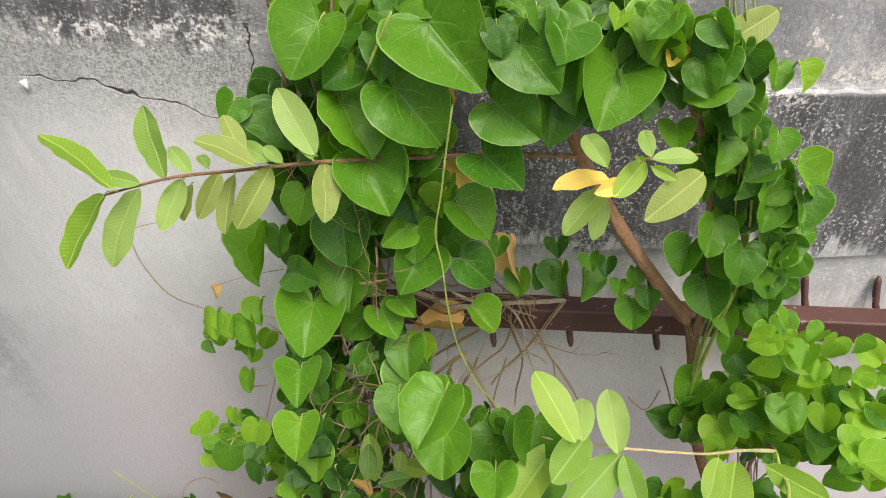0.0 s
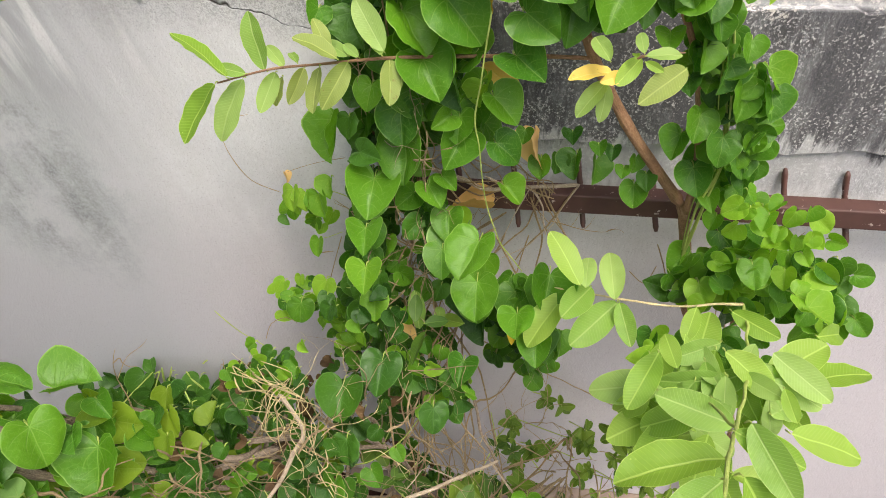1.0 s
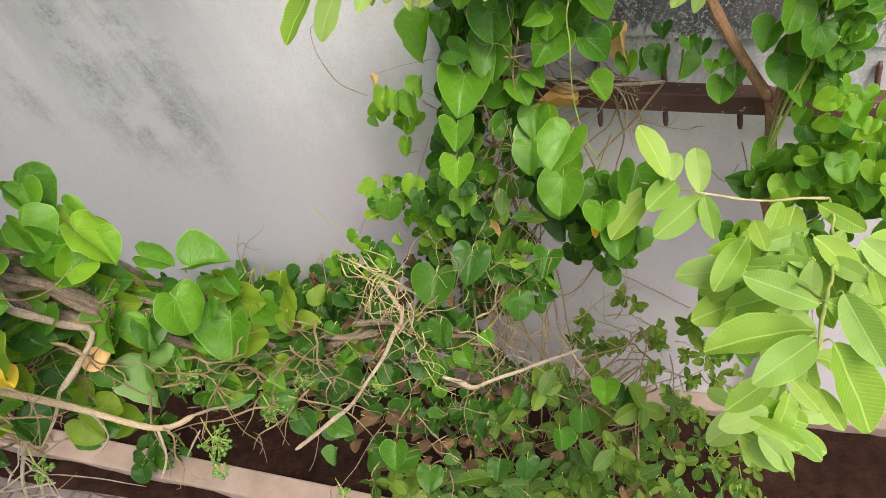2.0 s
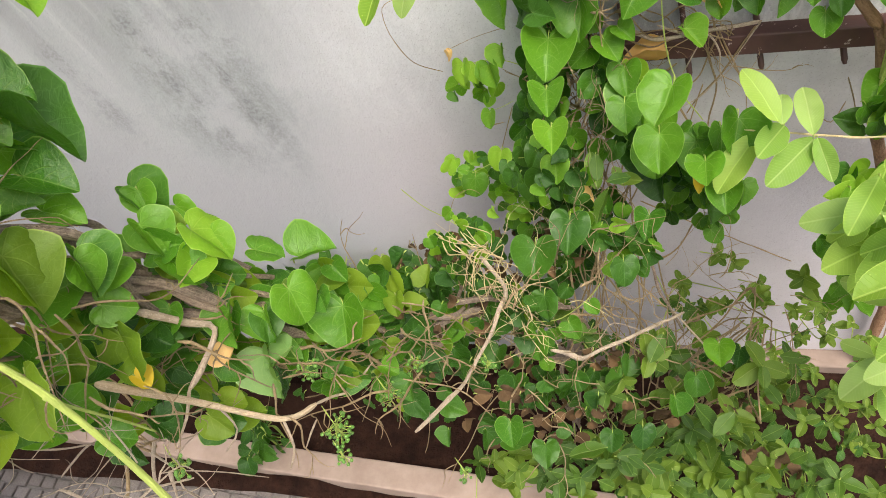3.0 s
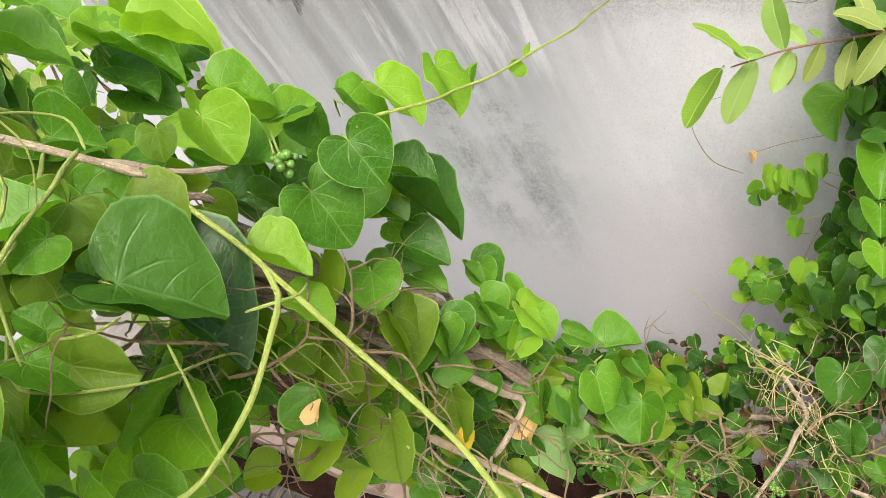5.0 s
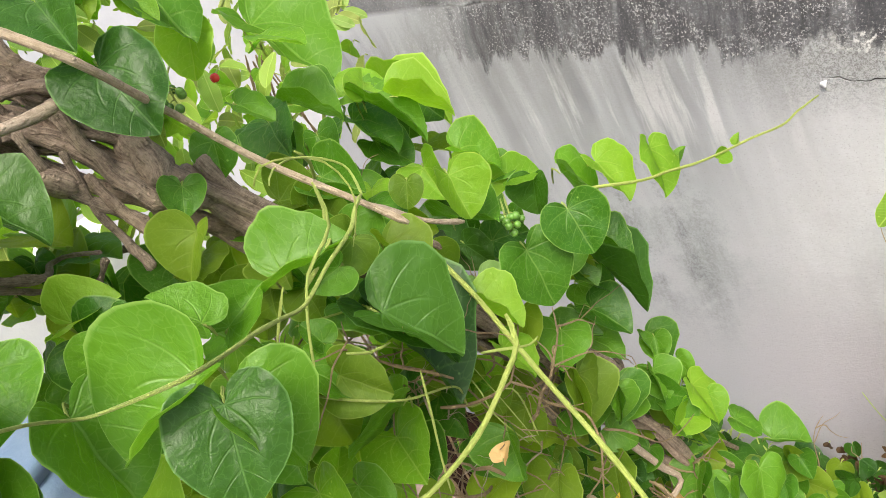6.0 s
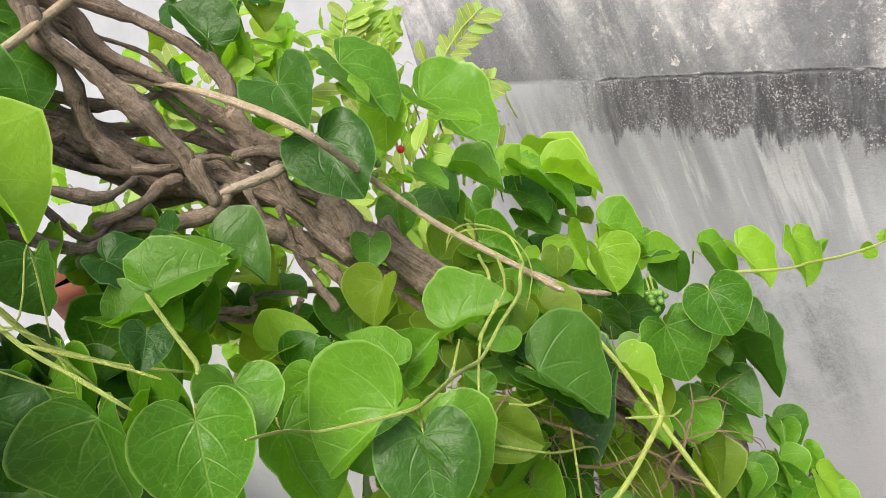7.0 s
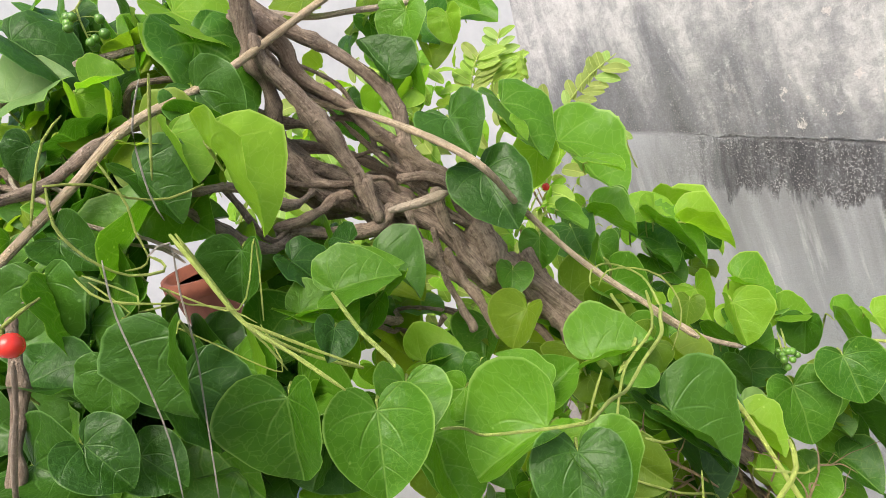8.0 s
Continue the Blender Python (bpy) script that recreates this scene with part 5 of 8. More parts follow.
bundle(mainvine, bark_vine, 4, 0.034, 0.0046, 0.0042, 71, (-1.150, -0.260, 2.850), (-1.155, -0.205, 2.795), (-1.140, -0.140, 2.735), (-1.110, -0.085, 2.680), (-1.075, -0.020, 2.600), (-1.020, 0.060, 2.500), (-0.960, 0.170, 2.350), lump=0.6, turns=0.45, uneven=0.2)
bundle(mainvine, bark_vine, 5, 0.03, 0.0042, 0.0038, 72, (-1.170, -0.215, 2.960), (-1.170, -0.150, 2.880), (-1.150, -0.100, 2.800), (-1.110, -0.060, 2.730), (-1.070, -0.020, 2.650), lump=0.6, turns=0.4, uneven=0.3)
stem(mainvine, bark_peeled, 0.0042, 0.0036, (-1.155, -0.170, 2.857), (-1.091, -0.101, 2.814), (-0.937, -0.077, 2.766), (-0.969, -0.008, 2.682), (-0.952, 0.048, 2.596), (-0.894, 0.098, 2.524), (-0.851, 0.114, 2.494))
stem(mainvine, bark_peeled, 0.0048, 0.0044, (-1.048, -0.530, 2.785), (-1.045, -0.481, 2.813), (-1.050, -0.426, 2.844), (-1.051, -0.361, 2.882), (-1.080, -0.265, 2.902), (-1.133, -0.117, 2.951), (-1.125, -0.038, 2.977))
stem(mainvine, stem_green, 0.001, 0.0022, (-0.695, -0.280, 2.663), (-0.754, -0.226, 2.599), (-0.668, -0.188, 2.629), (-0.774, -0.062, 2.548), (-0.818, 0.028, 2.549), (-0.885, 0.096, 2.535))
stem(mainvine, stem_green, 0.0016, 0.001, (-0.899, 0.107, 2.526), (-0.952, 0.134, 2.541), (-0.961, 0.094, 2.573), (-0.941, 0.050, 2.586), (-0.916, 0.026, 2.585))
stem(mainvine, stem_green, 0.0031, 0.0028, (-0.920, 0.145, 2.481), (-0.874, 0.138, 2.446), (-0.814, 0.130, 2.400), (-0.722, 0.109, 2.320), (-0.667, 0.097, 2.274), (-0.606, 0.080, 2.219), (-0.555, 0.055, 2.164), (-0.516, 0.030, 2.116))
stem(mainvine, stem_green, 0.0028, 0.0024, (-0.720, 0.081, 2.437), (-0.706, 0.070, 2.416), (-0.708, 0.047, 2.396), (-0.718, -0.001, 2.359), (-0.743, -0.056, 2.328), (-0.760, -0.078, 2.322), (-0.784, -0.114, 2.309))
stem(mainvine, stem_green, 0.0022, 0.002, (-0.823, -0.030, 2.530), (-0.855, 0.025, 2.532), (-1.007, 0.124, 2.514), (-0.991, 0.120, 2.550), (-0.978, 0.101, 2.575))
stem(mainvine, stem_green, 0.0021, 0.0012, (-0.904, -0.375, 2.801), (-0.840, -0.354, 2.732), (-0.784, -0.337, 2.715), (-0.739, -0.321, 2.696))
stem(mainvine, stem_green, 0.0016, 0.0008, (-0.840, -0.354, 2.732), (-0.811, -0.315, 2.699), (-0.765, -0.297, 2.692))
stem(mainvine, stem_green, 0.002, 0.002, (-0.913, -0.263, 2.699), (-0.855, -0.266, 2.681), (-0.781, -0.272, 2.682), (-0.755, -0.278, 2.687))
stem(mainvine, bark_pale, 0.003, 0.0012, (-1.047, -0.529, 2.765), (-1.008, -0.490, 2.767), (-1.001, -0.462, 2.778))
stem(mainvine, bark_peeled, 0.0063, 0.0052, (-0.843, 0.233, 1.908), (-0.810, 0.297, 1.726), (-0.714, 0.324, 1.619), (-0.667, 0.361, 1.606))
stem(mainvine, bark_pale, 0.006, 0.005, (-0.837, 0.349, 1.909), (-0.785, 0.395, 1.790), (-0.800, 0.335, 1.764), (-0.810, 0.303, 1.758))
stem(mainvine, bark_pale, 0.005, 0.004, (-0.442, 0.757, 1.506), (-0.393, 0.719, 1.443), (-0.419, 0.632, 1.408), (-0.469, 0.525, 1.381), (-0.533, 0.391, 1.441))
stem(mainvine, bark_pale, 0.0045, 0.004, (-0.306, 0.661, 1.295), (-0.242, 0.680, 1.229), (-0.143, 0.742, 1.217), (-0.003, 0.902, 1.087))
stem(mainvine, stem_green, 0.0022, 0.0018, (-0.789, 0.154, 2.030), (-0.799, 0.213, 1.807))
stem(mainvine, stem_green, 0.002, 0.0015, (-0.821, 0.376, 2.377), (-0.779, 0.432, 2.359), (-0.758, 0.534, 2.326), (-0.702, 0.674, 2.308), (-0.726, 0.927, 2.234))
stem(mainvine, bark_pale, 0.0046, 0.0040, (-1.238, -0.476, 2.926), (-1.231, -0.421, 2.949), (-1.210, -0.362, 2.951), (-1.196, -0.275, 2.954), (-1.209, -0.181, 2.966), (-1.202, -0.095, 2.940), (-1.187, 0.008, 2.930), (-1.164, 0.101, 2.929))
stem(mainvine, bark_pale, 0.004, 0.003, (-0.927, 0.121, 2.502), (-0.887, 0.160, 2.461), (-0.867, 0.199, 2.436))
stem(mainvine, bark_pale, 0.003, 0.0015, (-0.714, 0.324, 1.619), (-0.701, 0.295, 1.575), (-0.707, 0.264, 1.551))
stem(mainvine, bark_pale, 0.0028, 0.0015, (-0.667, 0.361, 1.606), (-0.639, 0.421, 1.543), (-0.597, 0.466, 1.571))
stem(mainvine, bark_pale, 0.0025, 0.0012, (-0.810, 0.317, 1.680), (-0.783, 0.295, 1.632), (-0.798, 0.260, 1.618))
stem(mainvine, bark_pale, 0.003, 0.001, (-0.822, 0.310, 1.742), (-0.831, 0.277, 1.709), (-0.842, 0.228, 1.688))
stem(lower, stem_green, 0.0012, 0.0009, (-0.676, 1.000, 1.459), (-0.633, 1.000, 1.394), (-0.581, 1.000, 1.346), (-0.544, 1.000, 1.295))
stem(lower, bark_dry, 0.0008, 0.0008, (-0.570, 1.000, 1.370), (-0.546, 1.000, 1.428), (-0.506, 1.000, 1.454), (-0.483, 1.000, 1.437))
stem(guava_tree, bark_guava, 0.0145, 0.0125, (0.448, 1.270, 1.356), (0.419, 1.270, 1.471), (0.385, 1.270, 1.604), (0.372, 1.270, 1.639))
stem(guava_tree, bark_guava, 0.0135, 0.01, (0.370, 1.260, 1.641), (0.311, 1.260, 1.717), (0.232, 1.260, 1.822), (0.178, 1.260, 1.908), (0.120, 1.260, 2.011), (0.092, 1.260, 2.096))
stem(guava_tree, bark_guava, 0.01, 0.006, (0.384, 1.250, 1.624), (0.374, 1.250, 1.778), (0.342, 1.250, 1.930), (0.309, 1.250, 2.030), (0.258, 1.250, 2.127), (0.224, 1.250, 2.152))
stem(guava_tree, bark_guava, 0.0046, 0.0019, (0.141, 1.260, 1.990), (0.010, 1.230, 2.006), (-0.119, 1.190, 2.020), (-0.246, 1.140, 2.038), (-0.377, 1.122, 2.029), (-0.475, 1.118, 2.016), (-0.580, 1.112, 1.986))
stem(guava_tree, bark_guava, 0.003, 0.002, (0.141, 1.100, 2.027), (0.163, 1.100, 2.057), (0.192, 1.100, 2.079), (0.261, 1.100, 2.089))
stem(guava_shoot, tan_stem, 0.0028, 0.002, (0.496, 1.060, 1.537), (0.326, 1.062, 1.516), (0.134, 1.020, 1.583), (0.091, 1.034, 1.577))
stem(guava_shoot, stem_green, 0.0032, 0.0025, (0.496, 1.060, 1.537), (0.434, 0.820, 1.633), (0.307, 0.553, 1.839), (0.238, 0.416, 1.960), (0.218, 0.358, 1.986))
stem(guava_shoot, stem_green, 0.0022, 0.0018, (0.294, 0.521, 1.867), (0.316, 0.731, 1.658), (0.323, 0.843, 1.569))
stem(curtain, stem_green, 0.0016, 0.0014, (-0.066, 1.140, 2.132), (-0.082, 1.140, 1.995), (-0.092, 1.140, 1.916), (-0.077, 1.140, 1.796), (-0.059, 1.140, 1.686), (-0.027, 1.140, 1.592), (0.023, 1.140, 1.514))
stem(curtain, stem_green, 0.0025, 0.002, (-0.142, 1.140, 2.254), (-0.165, 1.140, 2.206), (-0.178, 1.140, 2.177))
stem(curtain, bark_dry, 0.001, 0.0008, (-0.618, 1.380, 1.511), (-0.692, 1.380, 1.547), (-0.731, 1.380, 1.624), (-0.740, 1.380, 1.690), (-0.726, 1.380, 1.726), (-0.659, 1.380, 1.747))
stem(curtain, bark_dry, 0.0014, 0.001, (-0.412, 1.200, 1.532), (-0.436, 1.200, 1.457), (-0.461, 1.200, 1.376))
stem(curtain, bark_dry, 0.0014, 0.001, (-0.492, 1.200, 1.469), (-0.437, 1.200, 1.482))
stem(curtain, bark_dry, 0.0022, 0.0018, (0.062, 1.330, 1.614), (0.130, 1.330, 1.464), (0.203, 1.330, 1.331))
stem(curtain, bark_dry, 0.0022, 0.0018, (0.142, 1.330, 1.619), (0.098, 1.330, 1.526), (0.009, 1.330, 1.368))
stem(curtain, bark_dry, 0.0026, 0.002, (0.035, 1.330, 1.582), (0.072, 1.330, 1.459), (0.065, 1.330, 1.299))
stem(curtain, bark_dry, 0.002, 0.0016, (0.067, 1.330, 1.614), (0.031, 1.330, 1.489), (-0.052, 1.330, 1.380))
stem(curtain, bark_pale, 0.005, 0.004, (-0.249, 1.310, 1.683), (-0.164, 1.310, 1.653), (-0.079, 1.310, 1.615), (0.030, 1.310, 1.629), (0.145, 1.310, 1.643))
stem(curtain, bark_dry, 0.002, 0.002, (-0.095, 1.420, 0.933), (0.107, 1.420, 0.798), (0.398, 1.420, 0.617))
stem(curtain, bark_pale, 0.004, 0.003, (0.463, 1.300, 1.638), (0.503, 1.300, 1.612), (0.548, 1.300, 1.587))
stem(curtain, bark_dry, 0.0018, 0.0012, (0.034, 1.310, 1.685), (0.063, 1.310, 1.602), (0.098, 1.310, 1.530), (0.147, 1.310, 1.453), (0.201, 1.310, 1.354))
stem(curtain, bark_pale, 0.0016, 0.001, (0.030, 1.300, 1.631), (-0.002, 1.300, 1.548), (-0.024, 1.300, 1.483), (-0.060, 1.300, 1.412))
stem(curtain, bark_pale, 0.0014, 0.001, (0.144, 1.300, 1.652), (0.107, 1.300, 1.570), (0.093, 1.300, 1.524), (0.033, 1.300, 1.446), (-0.031, 1.300, 1.398))
stem(curtain, bark_dry, 0.0016, 0.001, (0.098, 1.320, 1.535), (0.136, 1.320, 1.458), (0.150, 1.320, 1.374))
stem(curtain, bark_pale, 0.003, 0.002, (-0.076, 1.300, 1.660), (-0.023, 1.300, 1.635), (0.030, 1.300, 1.631), (0.063, 1.300, 1.582), (0.078, 1.300, 1.491))
stem(curtain, bark_dry, 0.002, 0.0014, (0.038, 1.310, 1.477), (0.022, 1.310, 1.391), (0.011, 1.310, 1.308))
stem(curtain, bark_dry, 0.0016, 0.001, (0.300, 1.300, 1.384), (0.345, 1.300, 1.344), (0.364, 1.300, 1.408))
stem(curtain, bark_dry, 0.0014, 0.001, (0.667, 1.350, 1.445), (0.686, 1.350, 1.471), (0.707, 1.350, 1.507))
stem(curtain, bark_dry, 0.0016, 0.001, (0.353, 1.300, 1.481), (0.379, 1.300, 1.417), (0.401, 1.300, 1.350))
stem(curtain, stem_green, 0.0012, 0.0008, (-0.356, 1.220, 1.622), (-0.415, 1.220, 1.651), (-0.469, 1.220, 1.656), (-0.525, 1.220, 1.643))
stem(curtain, stem_green, 0.0009, 0.0007, (-0.407, 1.200, 1.548), (-0.445, 1.200, 1.528), (-0.472, 1.200, 1.519))
stem(curtain, bark_dry, 0.0008, 0.0006, (-0.434, 1.390, 1.627), (-0.518, 1.390, 1.604), (-0.595, 1.390, 1.572))
stem(curtain, stem_green, 0.0012, 0.0009, (-0.348, 1.180, 1.386), (-0.458, 1.180, 1.374), (-0.556, 1.180, 1.318), (-0.597, 1.180, 1.304))


# twigs over the kerb and strands under the curtain
stem(mainvine, bark_pale, 0.0042, 0.0036, (-1.017, 0.388, 1.518), (-1.036, 0.366, 1.497), (-1.053, 0.346, 1.475), (-1.065, 0.314, 1.445), (-1.066, 0.273, 1.407), (-1.057, 0.245, 1.367), (-1.048, 0.216, 1.329), name="twig", sides=7, lump=0.3)
stem(mainvine, bark_dry, 0.0042, 0.0036, (-1.105, 0.325, 1.620), (-1.098, 0.319, 1.578), (-1.094, 0.310, 1.538), (-1.095, 0.298, 1.504), (-1.095, 0.271, 1.463), (-1.100, 0.242, 1.428), (-1.108, 0.200, 1.393), name="twig", sides=7, lump=0.3)
stem(mainvine, bark_pale, 0.0042, 0.0036, (-1.116, 0.371, 1.593), (-1.138, 0.351, 1.575), (-1.158, 0.328, 1.556), (-1.179, 0.314, 1.541), name="twig", sides=7, lump=0.3)
stem(mainvine, bark_pale, 0.002, 0.0014, (-1.219, 0.237, 1.639), (-1.189, 0.243, 1.601), (-1.153, 0.264, 1.563), (-1.104, 0.300, 1.523), (-1.055, 0.319, 1.481), (-1.003, 0.345, 1.444), (-0.988, 0.368, 1.433), (-0.986, 0.384, 1.429), name="twig", sides=7, lump=0.3)
stem(mainvine, bark_pale, 0.0026, 0.0018, (-1.075, 0.316, 1.534), (-1.114, 0.302, 1.528), (-1.153, 0.286, 1.521), (-1.182, 0.262, 1.504), (-1.210, 0.233, 1.486), name="twig", sides=7, lump=0.3)
stem(mainvine, bark_pale, 0.0026, 0.002, (-1.083, 0.288, 1.503), (-1.084, 0.285, 1.468), (-1.089, 0.282, 1.436), (-1.093, 0.280, 1.404), name="twig", sides=7, lump=0.3)
stem(mainvine, bark_pale, 0.002, 0.0014, (-1.047, 0.298, 1.479), (-1.037, 0.297, 1.445), (-1.026, 0.291, 1.410), (-1.017, 0.269, 1.371), (-1.000, 0.262, 1.333), name="twig", sides=7, lump=0.3)
stem(mainvine, bark_pale, 0.003, 0.0022, (-1.011, 0.276, 1.445), (-1.018, 0.264, 1.408), (-1.021, 0.243, 1.366), name="twig", sides=7, lump=0.3)
stem(mainvine, bark_pale, 0.0014, 0.001, (-1.048, 0.278, 1.421), (-1.013, 0.298, 1.390), (-0.951, 0.317, 1.344), (-0.918, 0.325, 1.315), (-0.883, 0.333, 1.287), name="twig", sides=7, lump=0.3)
stem(mainvine, bark_dry, 0.0015, 0.001, (-0.823, 0.431, 1.352), (-0.844, 0.400, 1.320), (-0.870, 0.387, 1.299), name="twig", sides=7, lump=0.3)
stem(mainvine, bark_pale, 0.0024, 0.0016, (-0.766, 0.430, 1.382), (-0.780, 0.408, 1.362), (-0.792, 0.382, 1.340), name="twig", sides=7, lump=0.3)
stem(mainvine, bark_pale, 0.002, 0.0014, (-1.086, 0.236, 1.386), (-1.056, 0.258, 1.370), (-1.022, 0.270, 1.351), (-0.996, 0.265, 1.332), name="twig", sides=7, lump=0.3)
stem(mainvine, bark_dry, 0.003, 0.0024, (-1.132, 0.331, 1.506), (-1.094, 0.351, 1.483), (-1.065, 0.381, 1.472), (-1.024, 0.404, 1.451), name="twig", sides=7, lump=0.3)
stem(curtain, bark_dry, 0.0028, 0.0022, (-0.135, 1.238, 1.195), (-0.154, 1.190, 1.141), (-0.156, 1.152, 1.099), (-0.139, 1.107, 1.052), (-0.107, 1.053, 1.003), (-0.033, 0.997, 0.959), name="twig", sides=7, lump=0.3)
stem(curtain, bark_vine, 0.0042, 0.0038, (-0.081, 1.110, 1.062), (-0.068, 1.086, 1.020), (-0.052, 1.048, 0.969), (-0.023, 1.022, 0.929), (0.015, 0.974, 0.878), name="twig", sides=7, lump=0.3)
stem(curtain, bark_dry, 0.0022, 0.0016, (-0.214, 1.049, 1.140), (-0.231, 1.024, 1.089), (-0.242, 0.991, 1.033), (-0.268, 0.945, 0.972), name="twig", sides=7, lump=0.3)
stem(curtain, bark_dry, 0.0016, 0.0012, (-0.162, 0.962, 1.124), (-0.184, 0.906, 1.071), (-0.240, 0.867, 1.032), (-0.293, 0.808, 0.986), name="twig", sides=7, lump=0.3)
stem(curtain, bark_pale, 0.0016, 0.0012, (-0.100, 0.828, 1.109), (-0.173, 0.849, 1.113), (-0.201, 0.827, 1.092), (-0.231, 0.795, 1.067), name="twig", sides=7, lump=0.3)
stem(shrub, bark_pale, 0.003, 0.0022, (-0.027, 0.902, 1.090), (0.007, 0.868, 1.071), (0.044, 0.830, 1.052), name="twig", sides=7, lump=0.3)
stem(curtain, bark_dry, 0.0022, 0.0018, (0.036, 1.173, 1.123), (0.003, 1.129, 1.078), (-0.035, 1.107, 1.052), (-0.072, 1.100, 1.040), (-0.094, 1.048, 0.996), (-0.073, 1.004, 0.962), name="twig", sides=7, lump=0.3)
stem(curtain, bark_dry, 0.0016, 0.0012, (-0.022, 1.240, 1.245), (-0.012, 1.211, 1.219), (-0.016, 1.189, 1.198), (-0.029, 1.168, 1.178), name="twig", sides=7, lump=0.3)
stem(lower, stem_green, 0.0014, 0.001, (-0.543, 0.723, 1.309), (-0.501, 0.754, 1.300), (-0.443, 0.759, 1.272), (-0.371, 0.765, 1.246), (-0.305, 0.780, 1.230), (-0.259, 0.813, 1.231), (-0.222, 0.851, 1.237), (-0.185, 0.909, 1.259), name="tendril", sides=7, lump=0.3)
stem(lower, stem_green, 0.0013, 0.001, (-0.505, 0.877, 1.407), (-0.511, 0.830, 1.356), (-0.505, 0.772, 1.297), (-0.532, 0.724, 1.258), name="tendril", sides=7, lump=0.3)
stem(lower, bark_dry, 0.003, 0.0026, (-0.287, 1.076, 1.218), (-0.292, 1.022, 1.162), (-0.278, 0.954, 1.099), (-0.263, 0.884, 1.040), (-0.293, 0.821, 0.993), name="twig", sides=7, lump=0.3)
stem(lower, bark_dry, 0.0024, 0.002, (-0.252, 1.085, 1.170), (-0.264, 1.030, 1.113), (-0.246, 0.988, 1.066), (-0.219, 0.924, 1.007), (-0.204, 0.851, 0.948), name="twig", sides=7, lump=0.3)
stem(lower, bark_dry, 0.002, 0.0018, (-0.196, 1.098, 1.153), (-0.207, 1.043, 1.110), (-0.219, 0.992, 1.073), (-0.253, 0.946, 1.044), (-0.272, 0.859, 0.991), name="twig", sides=7, lump=0.3)


# ---- large leaves: kind, base, tip, bearing and rise of the upper side, width ----
def hang(plant, rows):
    for k, (kind, x, y, z, tx, ty, tz, yaw, rise, wide) in enumerate(rows):
        a, r = radians(yaw), radians(rise)
        leaf(plant, kind, (x, y, z), (tx, ty, tz), (math.sin(a) * math.cos(r), math.cos(a) * math.cos(r), math.sin(r)), wide, k + len(rows), "dead_leaf" if kind in ("dead", "husk") else "leaf")
        stalk(plant, (x, y, z), (tx, ty, tz), kind)

hang(curtain, [
    ("heart", -0.244, 1.200, 2.227, -0.287, 1.144, 2.163, -180, 40, 1.00),
    ("heart", -0.110, 1.207, 2.227, -0.033, 1.124, 2.170, -170, 38, 1.00),
    ("heart", -0.156, 1.172, 2.147, -0.078, 1.132, 2.079, 168, 37, 1.00),
    ("heart", -0.237, 1.200, 2.109, -0.184, 1.152, 2.035, 133, 48, 1.00),
    ("heart", -0.197, 1.175, 2.029, -0.154, 1.101, 1.974, 174, 51, 1.00),
    ("heart", 0.017, 1.177, 2.207, 0.068, 1.114, 2.167, -159, 38, 1.00),
    ("heart", -0.013, 1.183, 2.117, 0.053, 1.129, 2.089, -162, 36, 1.00),
    ("heart", -0.026, 1.177, 2.037, 0.033, 1.120, 2.016, -155, 54, 1.00),
    ("heart", 0.161, 1.214, 2.163, 0.133, 1.136, 2.104, 169, 46, 1.00),
    ("heart", 0.104, 1.201, 2.182, 0.086, 1.151, 2.120, -123, 30, 1.00),
])
hang(curtain, [
    ("heart", -0.064, 1.180, 1.949, -0.006, 1.153, 1.902, 148, 46, 1.00),
    ("heart", -0.118, 1.192, 1.849, -0.144, 1.124, 1.809, 147, 49, 1.00),
    ("heart", -0.055, 1.170, 1.847, 0.002, 1.152, 1.812, 158, 44, 1.00),
    ("heart", -0.237, 1.204, 1.831, -0.239, 1.138, 1.744, -148, 32, 1.00),
    ("heart", -0.248, 1.205, 1.905, -0.240, 1.151, 1.833, -178, 40, 1.00),
    ("deep", -0.137, 1.194, 2.010, -0.132, 1.136, 1.933, -131, 23, 1.00),
    ("heart", -0.316, 1.186, 1.691, -0.344, 1.124, 1.652, 155, 40, 1.00),
    ("heart", -0.382, 1.220, 1.857, -0.404, 1.158, 1.779, -122, 36, 1.00),
    ("deep", -0.354, 1.194, 1.878, -0.359, 1.163, 1.838, -150, 32, 1.00),
    ("round", -0.329, 1.173, 1.604, -0.327, 1.133, 1.550, 177, 30, 1.00),
])
hang(curtain, [
    ("deep", -0.353, 1.175, 1.423, -0.371, 1.118, 1.395, 149, 55, 1.00),
    ("round", -0.389, 1.199, 1.279, -0.386, 1.155, 1.221, -175, 36, 1.00),
    ("fresh", -0.134, 1.205, 1.635, -0.134, 1.169, 1.588, 166, 38, 1.00),
    ("round", -0.153, 1.204, 1.499, -0.151, 1.164, 1.446, -158, 40, 1.00),
    ("heart", -0.062, 1.201, 1.505, -0.100, 1.149, 1.443, -166, 40, 1.00),
    ("deep", -0.078, 1.191, 1.409, -0.074, 1.124, 1.320, -142, 38, 1.00),
    ("heart", 0.054, 1.210, 1.416, 0.046, 1.158, 1.348, -144, 31, 1.00),
    ("deep", 0.004, 1.217, 1.313, 0.005, 1.157, 1.233, -134, 26, 1.00),
    ("fresh", -0.034, 1.170, 1.743, 0.007, 1.148, 1.706, 144, 53, 1.00),
    ("heart", -0.223, 1.190, 1.693, -0.263, 1.157, 1.668, 172, 35, 1.00),
])
